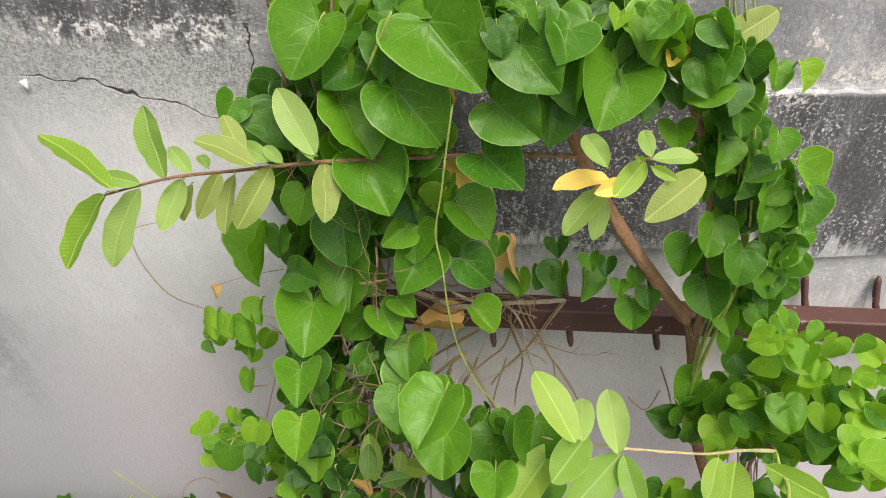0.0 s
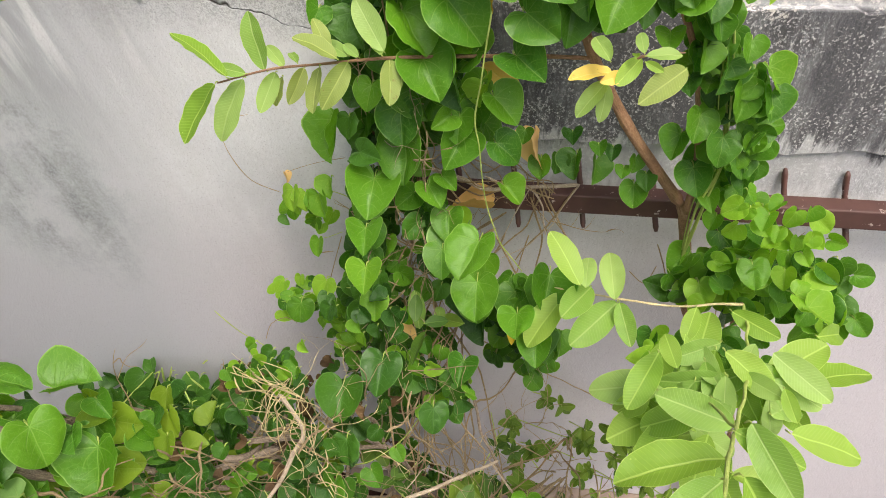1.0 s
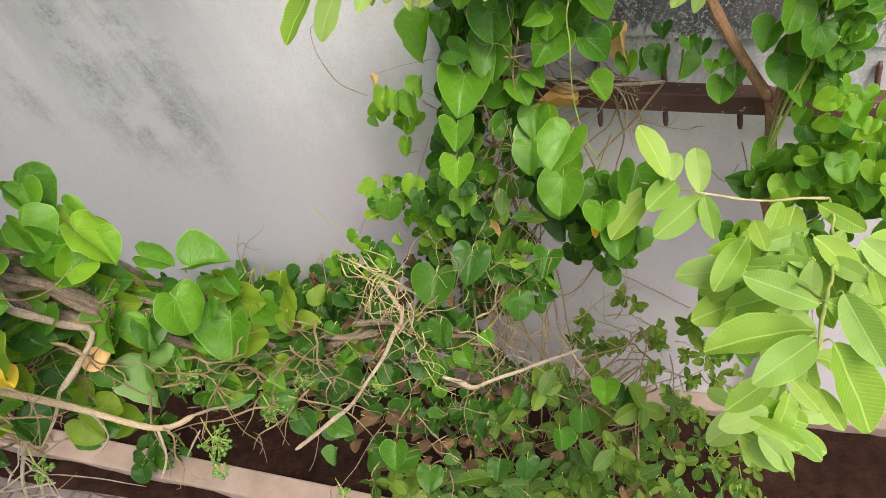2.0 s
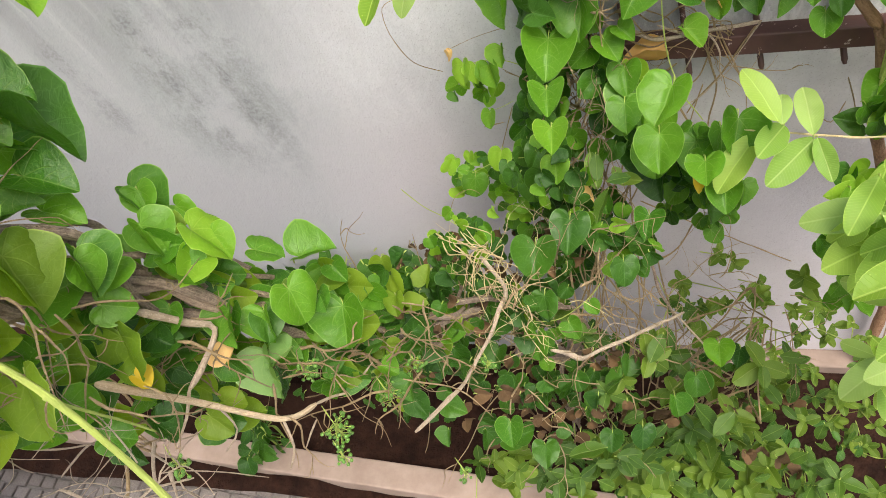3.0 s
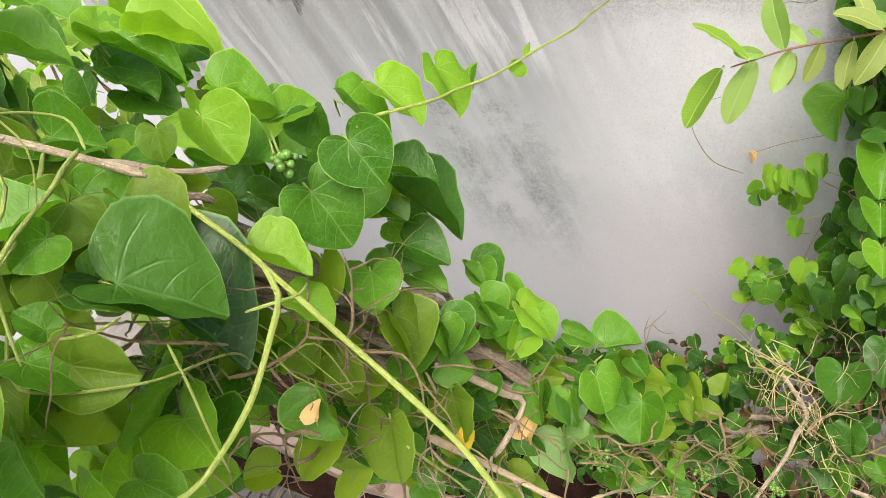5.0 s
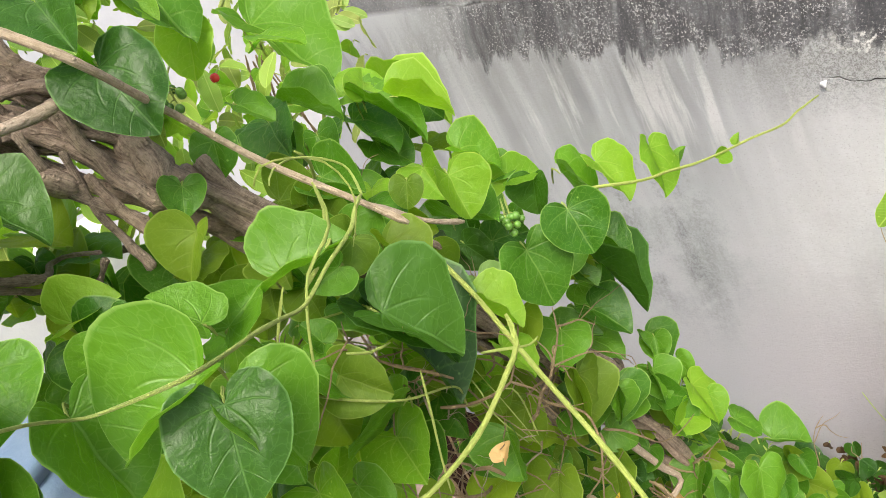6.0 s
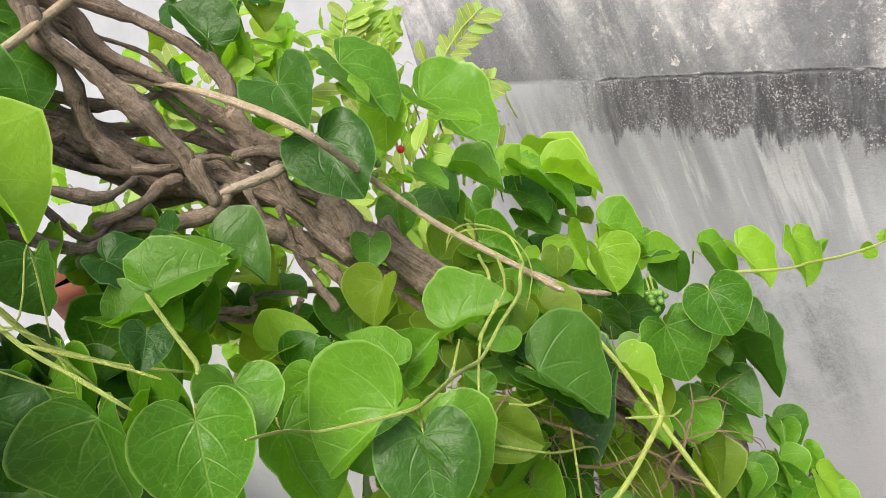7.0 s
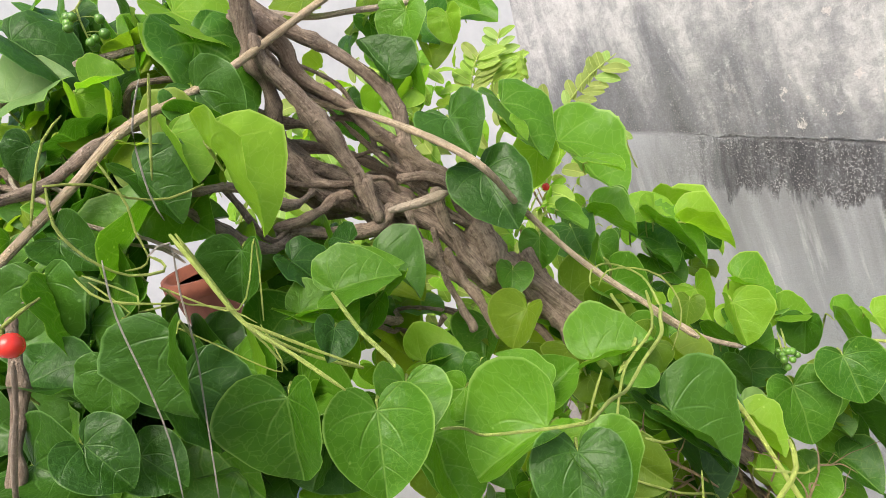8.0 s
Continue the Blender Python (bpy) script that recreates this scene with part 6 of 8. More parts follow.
hang(curtain, [
    ("heart", -0.195, 1.173, 1.730, -0.160, 1.127, 1.703, 171, 61, 1.00),
    ("heart", -0.163, 1.168, 1.755, -0.130, 1.140, 1.745, -163, 64, 1.00),
    ("deep", -0.012, 1.165, 2.236, -0.001, 1.140, 2.200, 169, 40, 1.00),
    ("heart", 0.038, 1.185, 2.253, 0.046, 1.159, 2.217, 151, 31, 1.00),
    ("heart", 0.084, 1.193, 2.223, 0.067, 1.126, 2.196, 146, 55, 1.00),
    ("deep", 0.071, 1.207, 2.119, 0.074, 1.162, 2.060, 155, 33, 1.00),
    ("heart", -0.384, 1.190, 2.109, -0.388, 1.144, 2.090, 116, 45, 1.00),
    ("deep", -0.323, 1.201, 2.105, -0.309, 1.157, 2.043, -142, 22, 1.00),
    ("heart", -0.210, 1.196, 2.162, -0.243, 1.158, 2.145, 142, 38, 1.00),
    ("fresh", -0.218, 1.200, 2.168, -0.218, 1.177, 2.137, -167, 31, 1.00),
])
hang(curtain, [
    ("deep", -0.167, 1.194, 2.193, -0.157, 1.138, 2.176, 129, 70, 1.00),
    ("heart", -0.142, 1.171, 1.903, -0.171, 1.133, 1.896, 125, 40, 1.00),
    ("heart", -0.294, 1.176, 1.966, -0.309, 1.141, 1.922, -175, 42, 1.00),
    ("deep", -0.337, 1.164, 1.809, -0.286, 1.140, 1.808, -154, 47, 1.00),
    ("heart", 0.008, 1.284, 1.806, 0.005, 1.254, 1.786, 171, 56, 1.00),
    ("deep", 0.084, 1.292, 1.739, 0.085, 1.265, 1.703, 153, 38, 1.00),
    ("heart", 0.049, 1.284, 1.736, 0.049, 1.252, 1.695, -152, 25, 1.00),
    ("heart", 0.127, 1.289, 1.749, 0.120, 1.251, 1.700, -135, 29, 1.00),
    ("heart", 0.170, 1.298, 1.731, 0.171, 1.260, 1.682, 133, 25, 1.00),
    ("deep", 0.109, 1.268, 1.816, 0.108, 1.226, 1.812, -99, 80, 1.00),
])
hang(curtain, [
    ("heart", 0.165, 1.250, 1.800, 0.166, 1.216, 1.793, -127, 69, 1.00),
    ("deep", 0.197, 1.257, 1.790, 0.194, 1.230, 1.772, -169, 57, 1.00),
    ("heart", 0.251, 1.276, 1.756, 0.252, 1.253, 1.725, 153, 32, 1.00),
    ("deep", 0.278, 1.263, 1.722, 0.282, 1.231, 1.694, -171, 41, 1.00),
    ("heart", 0.258, 1.268, 1.691, 0.260, 1.232, 1.644, -170, 27, 1.00),
    ("heart", 0.229, 1.266, 1.732, 0.222, 1.232, 1.728, -139, 84, 1.00),
    ("dead", 0.039, 1.306, 1.782, 0.025, 1.256, 1.719, -107, 23, 1.00),
    ("dead", -0.070, 1.280, 1.580, -0.153, 1.285, 1.603, 38, 72, 1.00),
    ("spotted", -0.091, 1.326, 1.933, -0.009, 1.269, 1.905, -169, 44, 1.00),
    ("yellow", -0.212, 1.305, 2.006, -0.182, 1.291, 1.982, 120, 57, 1.00),
])
hang(curtain, [
    ("yellow", -0.098, 1.322, 2.078, -0.091, 1.288, 2.031, 102, 26, 1.00),
    ("yellow", -0.129, 1.325, 1.987, -0.127, 1.307, 1.964, -159, 34, 1.00),
    ("husk", -0.304, 1.081, 1.383, -0.205, 1.073, 1.354, 68, 67, 1.00),
    ("dead", -0.608, 1.401, 1.558, -0.591, 1.389, 1.539, 78, 39, 1.00),
    ("fresh", -0.467, 1.200, 1.523, -0.471, 1.171, 1.486, -136, 37, 1.00),
    ("fresh", -0.454, 1.211, 1.659, -0.444, 1.174, 1.609, -155, 22, 1.00),
    ("fresh", -0.517, 1.229, 1.653, -0.520, 1.193, 1.607, -143, 27, 1.00),
    ("fresh", -0.487, 1.220, 1.649, -0.490, 1.191, 1.611, -152, 34, 1.00),
    ("fresh", -0.421, 1.217, 1.697, -0.419, 1.186, 1.657, -141, 39, 1.00),
    ("rounddeep", -0.350, 1.122, 1.389, -0.344, 1.082, 1.334, -173, 36, 1.00),
])
hang(curtain, [
    ("fresh", -0.441, 1.129, 1.457, -0.455, 1.095, 1.414, -178, 37, 1.00),
    ("round", -0.531, 1.160, 1.338, -0.535, 1.120, 1.287, 170, 41, 1.00),
    ("round", -0.534, 1.105, 1.409, -0.560, 1.108, 1.419, 119, 65, 1.00),
    ("heart", -0.078, 1.151, 1.450, -0.075, 1.094, 1.373, -157, 36, 1.00),
    ("heart", -0.131, 1.131, 1.578, -0.131, 1.098, 1.534, 172, 33, 1.00),
    ("heart", 0.012, 1.122, 1.478, 0.006, 1.058, 1.418, -157, 40, 1.00),
    ("round", 0.057, 1.115, 1.520, 0.070, 1.064, 1.469, 132, 42, 1.00),
    ("deep", 0.039, 1.119, 1.337, 0.071, 1.046, 1.263, 122, 50, 1.00),
    ("round", -0.108, 1.152, 1.624, -0.118, 1.077, 1.554, -130, 34, 1.00),
    ("rounddeep", -0.060, 1.150, 1.355, -0.059, 1.085, 1.293, -127, 25, 1.00),
])
hang(sidevine, [
    ("heart", 0.325, 1.220, 2.048, 0.323, 1.186, 2.005, 146, 25, 1.00),
    ("heart", 0.372, 1.217, 2.019, 0.365, 1.178, 1.969, 147, 26, 1.00),
    ("heart", 0.405, 1.209, 1.979, 0.408, 1.169, 1.926, 148, 30, 1.00),
    ("heart", 0.448, 1.238, 1.882, 0.448, 1.197, 1.829, 164, 35, 1.00),
    ("heart", 0.347, 1.222, 1.906, 0.338, 1.183, 1.856, 168, 32, 1.00),
    ("heart", 0.395, 1.201, 1.871, 0.393, 1.160, 1.817, 171, 33, 1.00),
    ("heart", 0.447, 1.208, 1.821, 0.449, 1.176, 1.779, 177, 41, 1.00),
    ("fresh", 0.441, 1.223, 2.011, 0.484, 1.196, 1.967, 151, 47, 1.00),
    ("heart", 0.458, 1.206, 1.971, 0.468, 1.168, 1.920, 156, 36, 1.00),
    ("heart", 0.323, 1.225, 1.857, 0.299, 1.189, 1.814, -137, 46, 1.00),
])
hang(sidevine, [
    ("heart", 0.363, 1.232, 1.774, 0.374, 1.181, 1.725, -153, 44, 1.00),
    ("heart", 0.411, 1.228, 1.700, 0.414, 1.186, 1.687, -131, 60, 1.00),
    ("heart", 0.462, 1.207, 1.773, 0.457, 1.172, 1.747, -140, 49, 1.00),
    ("heart", 0.503, 1.225, 1.706, 0.510, 1.194, 1.664, 166, 36, 1.00),
    ("heart", 0.309, 1.207, 2.149, 0.313, 1.176, 2.106, 141, 37, 1.00),
    ("deep", 0.341, 1.227, 2.171, 0.345, 1.204, 2.140, -177, 44, 1.00),
    ("heart", 0.370, 1.212, 2.170, 0.367, 1.188, 2.138, 154, 33, 1.00),
    ("fresh", 0.392, 1.197, 2.175, 0.403, 1.176, 2.145, 147, 31, 1.00),
    ("heart", 0.254, 1.215, 2.072, 0.250, 1.169, 2.055, -146, 71, 1.00),
    ("deep", 0.311, 1.230, 1.976, 0.309, 1.186, 1.959, -130, 63, 1.00),
])
hang(sidevine, [
    ("deep", 0.244, 1.215, 2.133, 0.244, 1.174, 2.118, -141, 67, 1.00),
    ("heart", 0.332, 1.210, 2.101, 0.341, 1.186, 2.068, 168, 34, 1.00),
    ("heart", 0.398, 1.211, 2.068, 0.396, 1.183, 2.032, 169, 28, 1.00),
    ("fresh", 0.217, 1.210, 2.241, 0.181, 1.167, 2.191, -121, 46, 1.00),
    ("fresh", 0.292, 1.219, 2.170, 0.263, 1.204, 2.161, 163, 36, 1.00),
    ("fresh", 0.150, 1.217, 2.233, 0.143, 1.190, 2.220, 162, 62, 1.00),
    ("olive", 0.362, 1.238, 2.232, 0.282, 1.197, 2.194, 168, 34, 1.00),
    ("spotted", 0.244, 1.229, 2.196, 0.218, 1.169, 2.189, 143, 69, 1.00),
])
hang(guava_tree, [
    ("guavafresh", -0.542, 1.075, 2.020, -0.629, 1.119, 2.099, 76, 43, 1.00),
    ("guavafresh", -0.605, 1.151, 1.961, -0.679, 1.077, 1.876, -158, 52, 1.00),
    ("guava", -0.539, 1.137, 1.983, -0.592, 1.059, 1.898, -169, 48, 1.00),
    ("guava", -0.486, 1.127, 2.010, -0.518, 1.172, 2.103, -165, 23, 1.00),
    ("guava", -0.520, 1.113, 2.008, -0.574, 1.114, 2.019, -174, 41, 1.00),
    ("guava", -0.482, 1.164, 1.984, -0.497, 1.094, 1.944, 145, 46, 1.00),
    ("olive", -0.475, 1.176, 1.969, -0.486, 1.136, 1.927, -157, 42, 1.00),
    ("olive", -0.431, 1.184, 1.985, -0.444, 1.119, 1.949, 140, 36, 1.00),
    ("guava", -0.453, 1.140, 2.011, -0.492, 1.172, 2.036, -168, 64, 1.00),
    ("guava", -0.429, 1.147, 2.016, -0.451, 1.179, 2.027, 144, 84, 1.00),
])
hang(guava_tree, [
    ("guava", -0.250, 1.243, 1.899, -0.242, 1.182, 1.897, 74, 77, 1.00),
    ("guava", 0.134, 1.053, 2.093, 0.107, 1.110, 2.116, -157, 53, 1.00),
    ("guava", 0.187, 1.060, 2.106, 0.179, 1.100, 2.128, -143, 57, 1.00),
    ("guava", 0.196, 1.084, 2.088, 0.256, 1.093, 2.089, 174, 68, 1.00),
    ("spotted", 0.146, 1.084, 2.056, 0.072, 1.074, 2.057, -169, 73, 1.00),
    ("guava", 0.141, 1.091, 2.036, 0.087, 1.051, 1.994, -154, 53, 1.00),
    ("guava", 0.141, 1.101, 2.024, 0.139, 1.061, 1.972, 159, 40, 1.00),
    ("olive", 0.267, 1.095, 2.061, 0.196, 1.021, 2.048, 139, 56, 1.00),
    ("guavafresh", 0.191, 1.103, 2.074, 0.153, 1.044, 2.062, 123, 59, 1.00),
    ("guavafresh", 0.195, 1.075, 2.082, 0.220, 1.052, 2.079, -141, 37, 1.00),
])
hang(guava_tree, [
    ("spotted", 0.162, 1.079, 2.055, 0.129, 1.039, 2.065, 127, 34, 1.00),
    ("guavafresh", 0.176, 1.062, 2.095, 0.178, 1.088, 2.095, -37, 82, 1.10),
    ("olive", -0.374, 1.107, 2.032, -0.386, 1.051, 1.969, -143, 39, 1.00),
    ("olive", -0.324, 1.119, 2.036, -0.358, 1.046, 1.986, 154, 39, 1.00),
    ("olive", -0.250, 1.140, 2.036, -0.240, 1.070, 1.982, 140, 51, 1.00),
    ("olive", -0.351, 1.089, 2.066, -0.371, 1.118, 2.122, 139, 42, 1.00),
    ("guava", -0.317, 1.101, 2.059, -0.366, 1.126, 2.075, -148, 48, 1.00),
    ("olive", -0.332, 1.078, 2.064, -0.394, 1.074, 2.115, 125, 58, 1.00),
    ("guava", -0.255, 1.113, 2.064, -0.307, 1.153, 2.143, 175, 46, 1.00),
    ("guava", -0.258, 1.108, 2.059, -0.284, 1.163, 2.082, -177, 72, 1.00),
])
hang(guava_tree, [
    ("guava", -0.296, 1.093, 2.061, -0.327, 1.118, 2.072, -160, 61, 1.00),
    ("olive", -0.240, 1.144, 2.030, -0.231, 1.092, 2.000, 153, 65, 1.00),
])
hang(guava_shoot, [
    ("guavafresh", 0.131, 0.959, 1.665, 0.076, 1.032, 1.742, 153, 54, 1.00),
    ("guava", 0.212, 0.995, 1.593, 0.202, 1.101, 1.640, -164, 61, 1.00),
    ("guavafresh", 0.117, 1.025, 1.571, 0.034, 0.937, 1.499, -150, 61, 1.00),
    ("guava", 0.167, 1.042, 1.575, 0.103, 0.932, 1.601, 100, 70, 1.00),
    ("guava", 0.223, 1.020, 1.557, 0.125, 0.915, 1.532, 147, 62, 1.00),
    ("guava", 0.226, 1.010, 1.569, 0.246, 0.923, 1.545, -140, 71, 1.00),
    ("guava", 0.148, 0.987, 1.632, 0.155, 1.071, 1.652, -147, 75, 1.00),
    ("guavafresh", 0.376, 0.900, 1.495, 0.424, 1.038, 1.540, -148, 69, 1.00),
    ("guavafresh", 0.450, 0.999, 1.578, 0.537, 0.945, 1.562, -154, 36, 1.00),
    ("guavafresh", 0.458, 0.794, 1.621, 0.573, 0.862, 1.668, -151, 71, 1.00),
])
hang(guava_shoot, [
    ("guavafresh", 0.523, 0.797, 1.622, 0.648, 0.835, 1.639, -60, 80, 1.00),
    ("guava", 0.344, 0.624, 1.725, 0.232, 0.642, 1.760, 166, 50, 1.00),
    ("guavafresh", 0.296, 0.521, 1.797, 0.148, 0.491, 1.791, -15, 81, 1.00),
    ("guavafresh", 0.277, 0.496, 1.897, 0.350, 0.453, 1.898, -148, 56, 1.00),
    ("guavafresh", 0.426, 0.616, 1.725, 0.547, 0.609, 1.700, 132, 69, 1.00),
    ("guavafresh", 0.288, 0.454, 1.865, 0.365, 0.374, 1.777, 158, 54, 1.00),
    ("guavafresh", 0.340, 0.814, 1.593, 0.214, 0.745, 1.546, -127, 64, 1.00),
    ("guavafresh", 0.304, 0.757, 1.566, 0.182, 0.669, 1.594, 121, 66, 1.00),
    ("guava", 0.384, 0.736, 1.706, 0.426, 0.676, 1.732, -103, 39, 1.00),
    ("guava", 0.331, 0.690, 1.699, 0.399, 0.761, 1.657, 96, 64, 1.00),
])
hang(guava_shoot, [
    ("guavafresh", 0.428, 0.685, 1.743, 0.434, 0.633, 1.736, -115, 57, 1.00),
    ("guavafresh", 0.231, 0.408, 1.912, 0.183, 0.354, 1.915, 94, 76, 1.00),
    ("guava", 0.235, 0.401, 1.944, 0.166, 0.337, 1.954, 126, 77, 1.00),
    ("guavafresh", 0.280, 0.523, 1.656, 0.209, 0.465, 1.640, 167, 71, 1.00),
    ("guavafresh", 0.228, 0.399, 1.861, 0.263, 0.360, 1.850, -136, 56, 1.00),
    ("guava", 0.293, 0.498, 1.914, 0.332, 0.411, 1.886, -131, 52, 1.00),
    ("guavafresh", 0.581, 0.912, 1.617, 0.659, 0.956, 1.586, 129, 51, 1.00),
    ("guavafresh", 0.394, 1.040, 1.537, 0.364, 0.963, 1.521, -168, 86, 1.00),
    ("guava", 0.315, 0.550, 1.502, 0.225, 0.498, 1.515, 121, 68, 1.00),
    ("guavafresh", 0.284, 0.421, 1.802, 0.310, 0.369, 1.792, -122, 59, 1.00),
])
hang(guava_shoot, [
    ("guava", 0.282, 0.592, 1.433, 0.237, 0.635, 1.406, -117, 54, 1.00),
    ("guava", -0.212, 1.071, 1.367, -0.228, 1.125, 1.442, 175, 36, 1.00),
    ("guava", -0.167, 1.070, 1.387, -0.164, 1.132, 1.394, 100, 74, 1.00),
    ("guavafresh", -0.107, 1.091, 1.372, -0.172, 1.129, 1.345, -119, 51, 1.00),
    ("guavafresh", 0.260, 0.688, 1.770, 0.247, 0.756, 1.775, -93, 66, 1.00),
    ("guava", 0.339, 0.706, 1.713, 0.310, 0.787, 1.716, -106, 56, 1.00),
    ("guavafresh", 0.251, 0.701, 1.617, 0.196, 0.754, 1.603, -129, 53, 1.00),
    ("guava", 0.435, 0.694, 1.661, 0.521, 0.765, 1.629, 94, 63, 1.00),
    ("guavafresh", 0.435, 0.705, 1.551, 0.428, 0.774, 1.542, -82, 62, 1.00),
])
hang(bush, [
    ("heart", 0.465, 1.262, 1.573, 0.507, 1.220, 1.544, -163, 42, 1.00),
    ("heart", 0.416, 1.237, 1.515, 0.365, 1.199, 1.486, -141, 61, 1.00),
    ("fresh", 0.543, 1.144, 1.668, 0.575, 1.113, 1.662, -140, 35, 1.00),
    ("fresh", 0.605, 1.067, 1.645, 0.650, 1.039, 1.627, -161, 30, 1.00),
    ("fresh", 0.537, 1.138, 1.568, 0.496, 1.091, 1.553, -176, 71, 1.00),
    ("heart", 0.464, 1.216, 1.502, 0.420, 1.148, 1.491, 145, 73, 1.00),
    ("fresh", 0.556, 1.015, 1.623, 0.618, 1.006, 1.605, 146, 70, 1.00),
    ("heart", 0.530, 1.213, 1.632, 0.549, 1.156, 1.619, -120, 58, 1.00),
    ("grey", 0.475, 1.165, 1.533, 0.527, 1.185, 1.543, 170, 65, 1.00),
    ("fresh", 0.575, 0.987, 1.619, 0.637, 0.970, 1.594, 134, 71, 1.00),
])
hang(bush, [
    ("fresh", 0.552, 1.154, 1.608, 0.531, 1.113, 1.573, -90, 35, 1.00),
    ("heart", 0.624, 1.071, 1.661, 0.646, 1.034, 1.639, -143, 40, 1.00),
])
hang(lower, [
    ("heart", -0.306, 1.171, 1.748, -0.309, 1.070, 1.710, 155, 69, 1.00),
    ("heart", -0.308, 1.052, 1.701, -0.301, 0.983, 1.698, 153, 86, 1.00),
    ("heart", -0.148, 1.174, 1.649, -0.145, 1.108, 1.625, -157, 68, 1.00),
    ("heart", -0.062, 0.944, 1.787, -0.098, 0.871, 1.742, -127, 65, 1.00),
    ("heart", -0.075, 1.070, 1.555, -0.075, 0.995, 1.493, -171, 45, 1.00),
    ("heart", -0.149, 1.049, 1.661, -0.146, 0.985, 1.630, -168, 65, 1.00),
    ("heart", 0.016, 0.998, 1.533, 0.014, 0.923, 1.531, -119, 78, 1.00),
    ("heart", 0.081, 1.068, 1.593, 0.073, 0.995, 1.537, 157, 53, 1.00),
    ("heart", 0.063, 0.993, 1.463, 0.061, 0.927, 1.438, -139, 69, 1.00),
    ("fresh", -0.296, 0.976, 1.664, -0.292, 0.911, 1.650, 177, 84, 1.00),
])
# leaves low down take deep kinds, whose colour carries the shade under the foliage
hang(lower, [
    ("fresh", -0.304, 1.045, 1.503, -0.297, 0.989, 1.477, 177, 62, 1.00),
    ("heart", -0.094, 0.966, 1.396, -0.103, 0.904, 1.387, 164, 76, 1.00),
    ("deep", -0.152, 0.851, 1.376, -0.144, 0.804, 1.334, 150, 43, 1.00),
    ("heart", -0.225, 0.778, 1.312, -0.206, 0.753, 1.300, -176, 62, 1.00),
    ("heart", -0.271, 0.726, 1.311, -0.245, 0.690, 1.299, -142, 70, 1.00),
    ("round", -0.333, 0.684, 1.331, -0.334, 0.630, 1.288, -124, 43, 1.00),
    ("deep", -0.267, 0.916, 1.447, -0.269, 0.834, 1.428, 154, 72, 1.00),
    ("rounddeep", -0.341, 0.849, 1.437, -0.340, 0.767, 1.401, 175, 66, 1.00),
    ("deep", -0.318, 0.750, 1.387, -0.314, 0.704, 1.347, -152, 41, 1.00),
    ("roundolive", -0.563, 0.581, 1.624, -0.562, 0.545, 1.594, -144, 45, 1.00),
])
hang(lower, [
    ("round", -0.550, 0.489, 1.479, -0.549, 0.447, 1.444, -144, 43, 1.00),
    ("round", -0.223, 0.715, 0.972, -0.221, 0.671, 0.960, -157, 72, 1.00),
    ("deep", -0.107, 0.613, 1.035, -0.103, 0.568, 0.997, 143, 49, 1.00),
    ("deep", -0.177, 0.625, 0.970, -0.179, 0.577, 0.948, -172, 66, 1.00),
    ("rounddeep", 0.014, 0.725, 1.094, 0.019, 0.679, 1.055, 170, 46, 1.00),
    ("heart", 0.069, 0.800, 1.116, 0.067, 0.735, 1.124, -31, 79, 1.00),
    ("deep", 0.119, 0.797, 1.097, 0.107, 0.749, 1.107, 10, 75, 1.00),
    ("heart", -0.036, 0.668, 1.093, -0.024, 0.629, 1.057, 145, 52, 1.00),
    ("deep", -0.323, 0.517, 1.128, -0.316, 0.460, 1.131, 94, 86, 1.00),
    ("heart", -0.387, 0.511, 1.253, -0.380, 0.457, 1.240, -174, 78, 1.00),
])
hang(lower, [
    ("blunt", 0.012, 0.674, 1.040, 0.089, 0.621, 0.965, 97, 46, 1.00),
    ("blunt", -0.190, 0.572, 0.990, -0.278, 0.547, 1.006, 23, 72, 1.00),
    ("blunt", -0.140, 0.541, 1.018, -0.104, 0.515, 1.024, -130, 72, 1.00),
    ("blunt", 0.166, 0.716, 1.077, 0.195, 0.665, 1.075, -112, 71, 1.00),
    ("blunt", 0.099, 0.659, 1.035, 0.052, 0.608, 1.017, 169, 72, 1.00),
    ("blunt", 0.201, 0.775, 1.106, 0.256, 0.767, 1.106, 178, 55, 1.00),
    ("blunt", 0.140, 0.788, 1.069, 0.112, 0.719, 1.057, 169, 75, 1.00),
    ("blunt", -0.059, 0.805, 1.137, -0.090, 0.741, 1.110, 176, 73, 1.00),
    ("blunt", -0.212, 1.057, 1.500, -0.208, 1.001, 1.470, 179, 61, 1.00),
    ("blunt", -0.185, 0.999, 1.442, -0.219, 0.936, 1.406, -99, 52, 1.00),
])
hang(lower, [
    ("blunt", -0.186, 0.996, 1.473, -0.133, 1.018, 1.469, 160, 72, 1.00),
    ("yellow", 0.035, 1.004, 1.472, 0.002, 0.971, 1.459, -84, 56, 1.00),
    ("grey", -0.743, 0.414, 1.698, -0.714, 0.352, 1.637, -149, 40, 1.00),
    ("grey", -0.693, 0.417, 1.700, -0.737, 0.380, 1.688, -72, 70, 1.00),
])
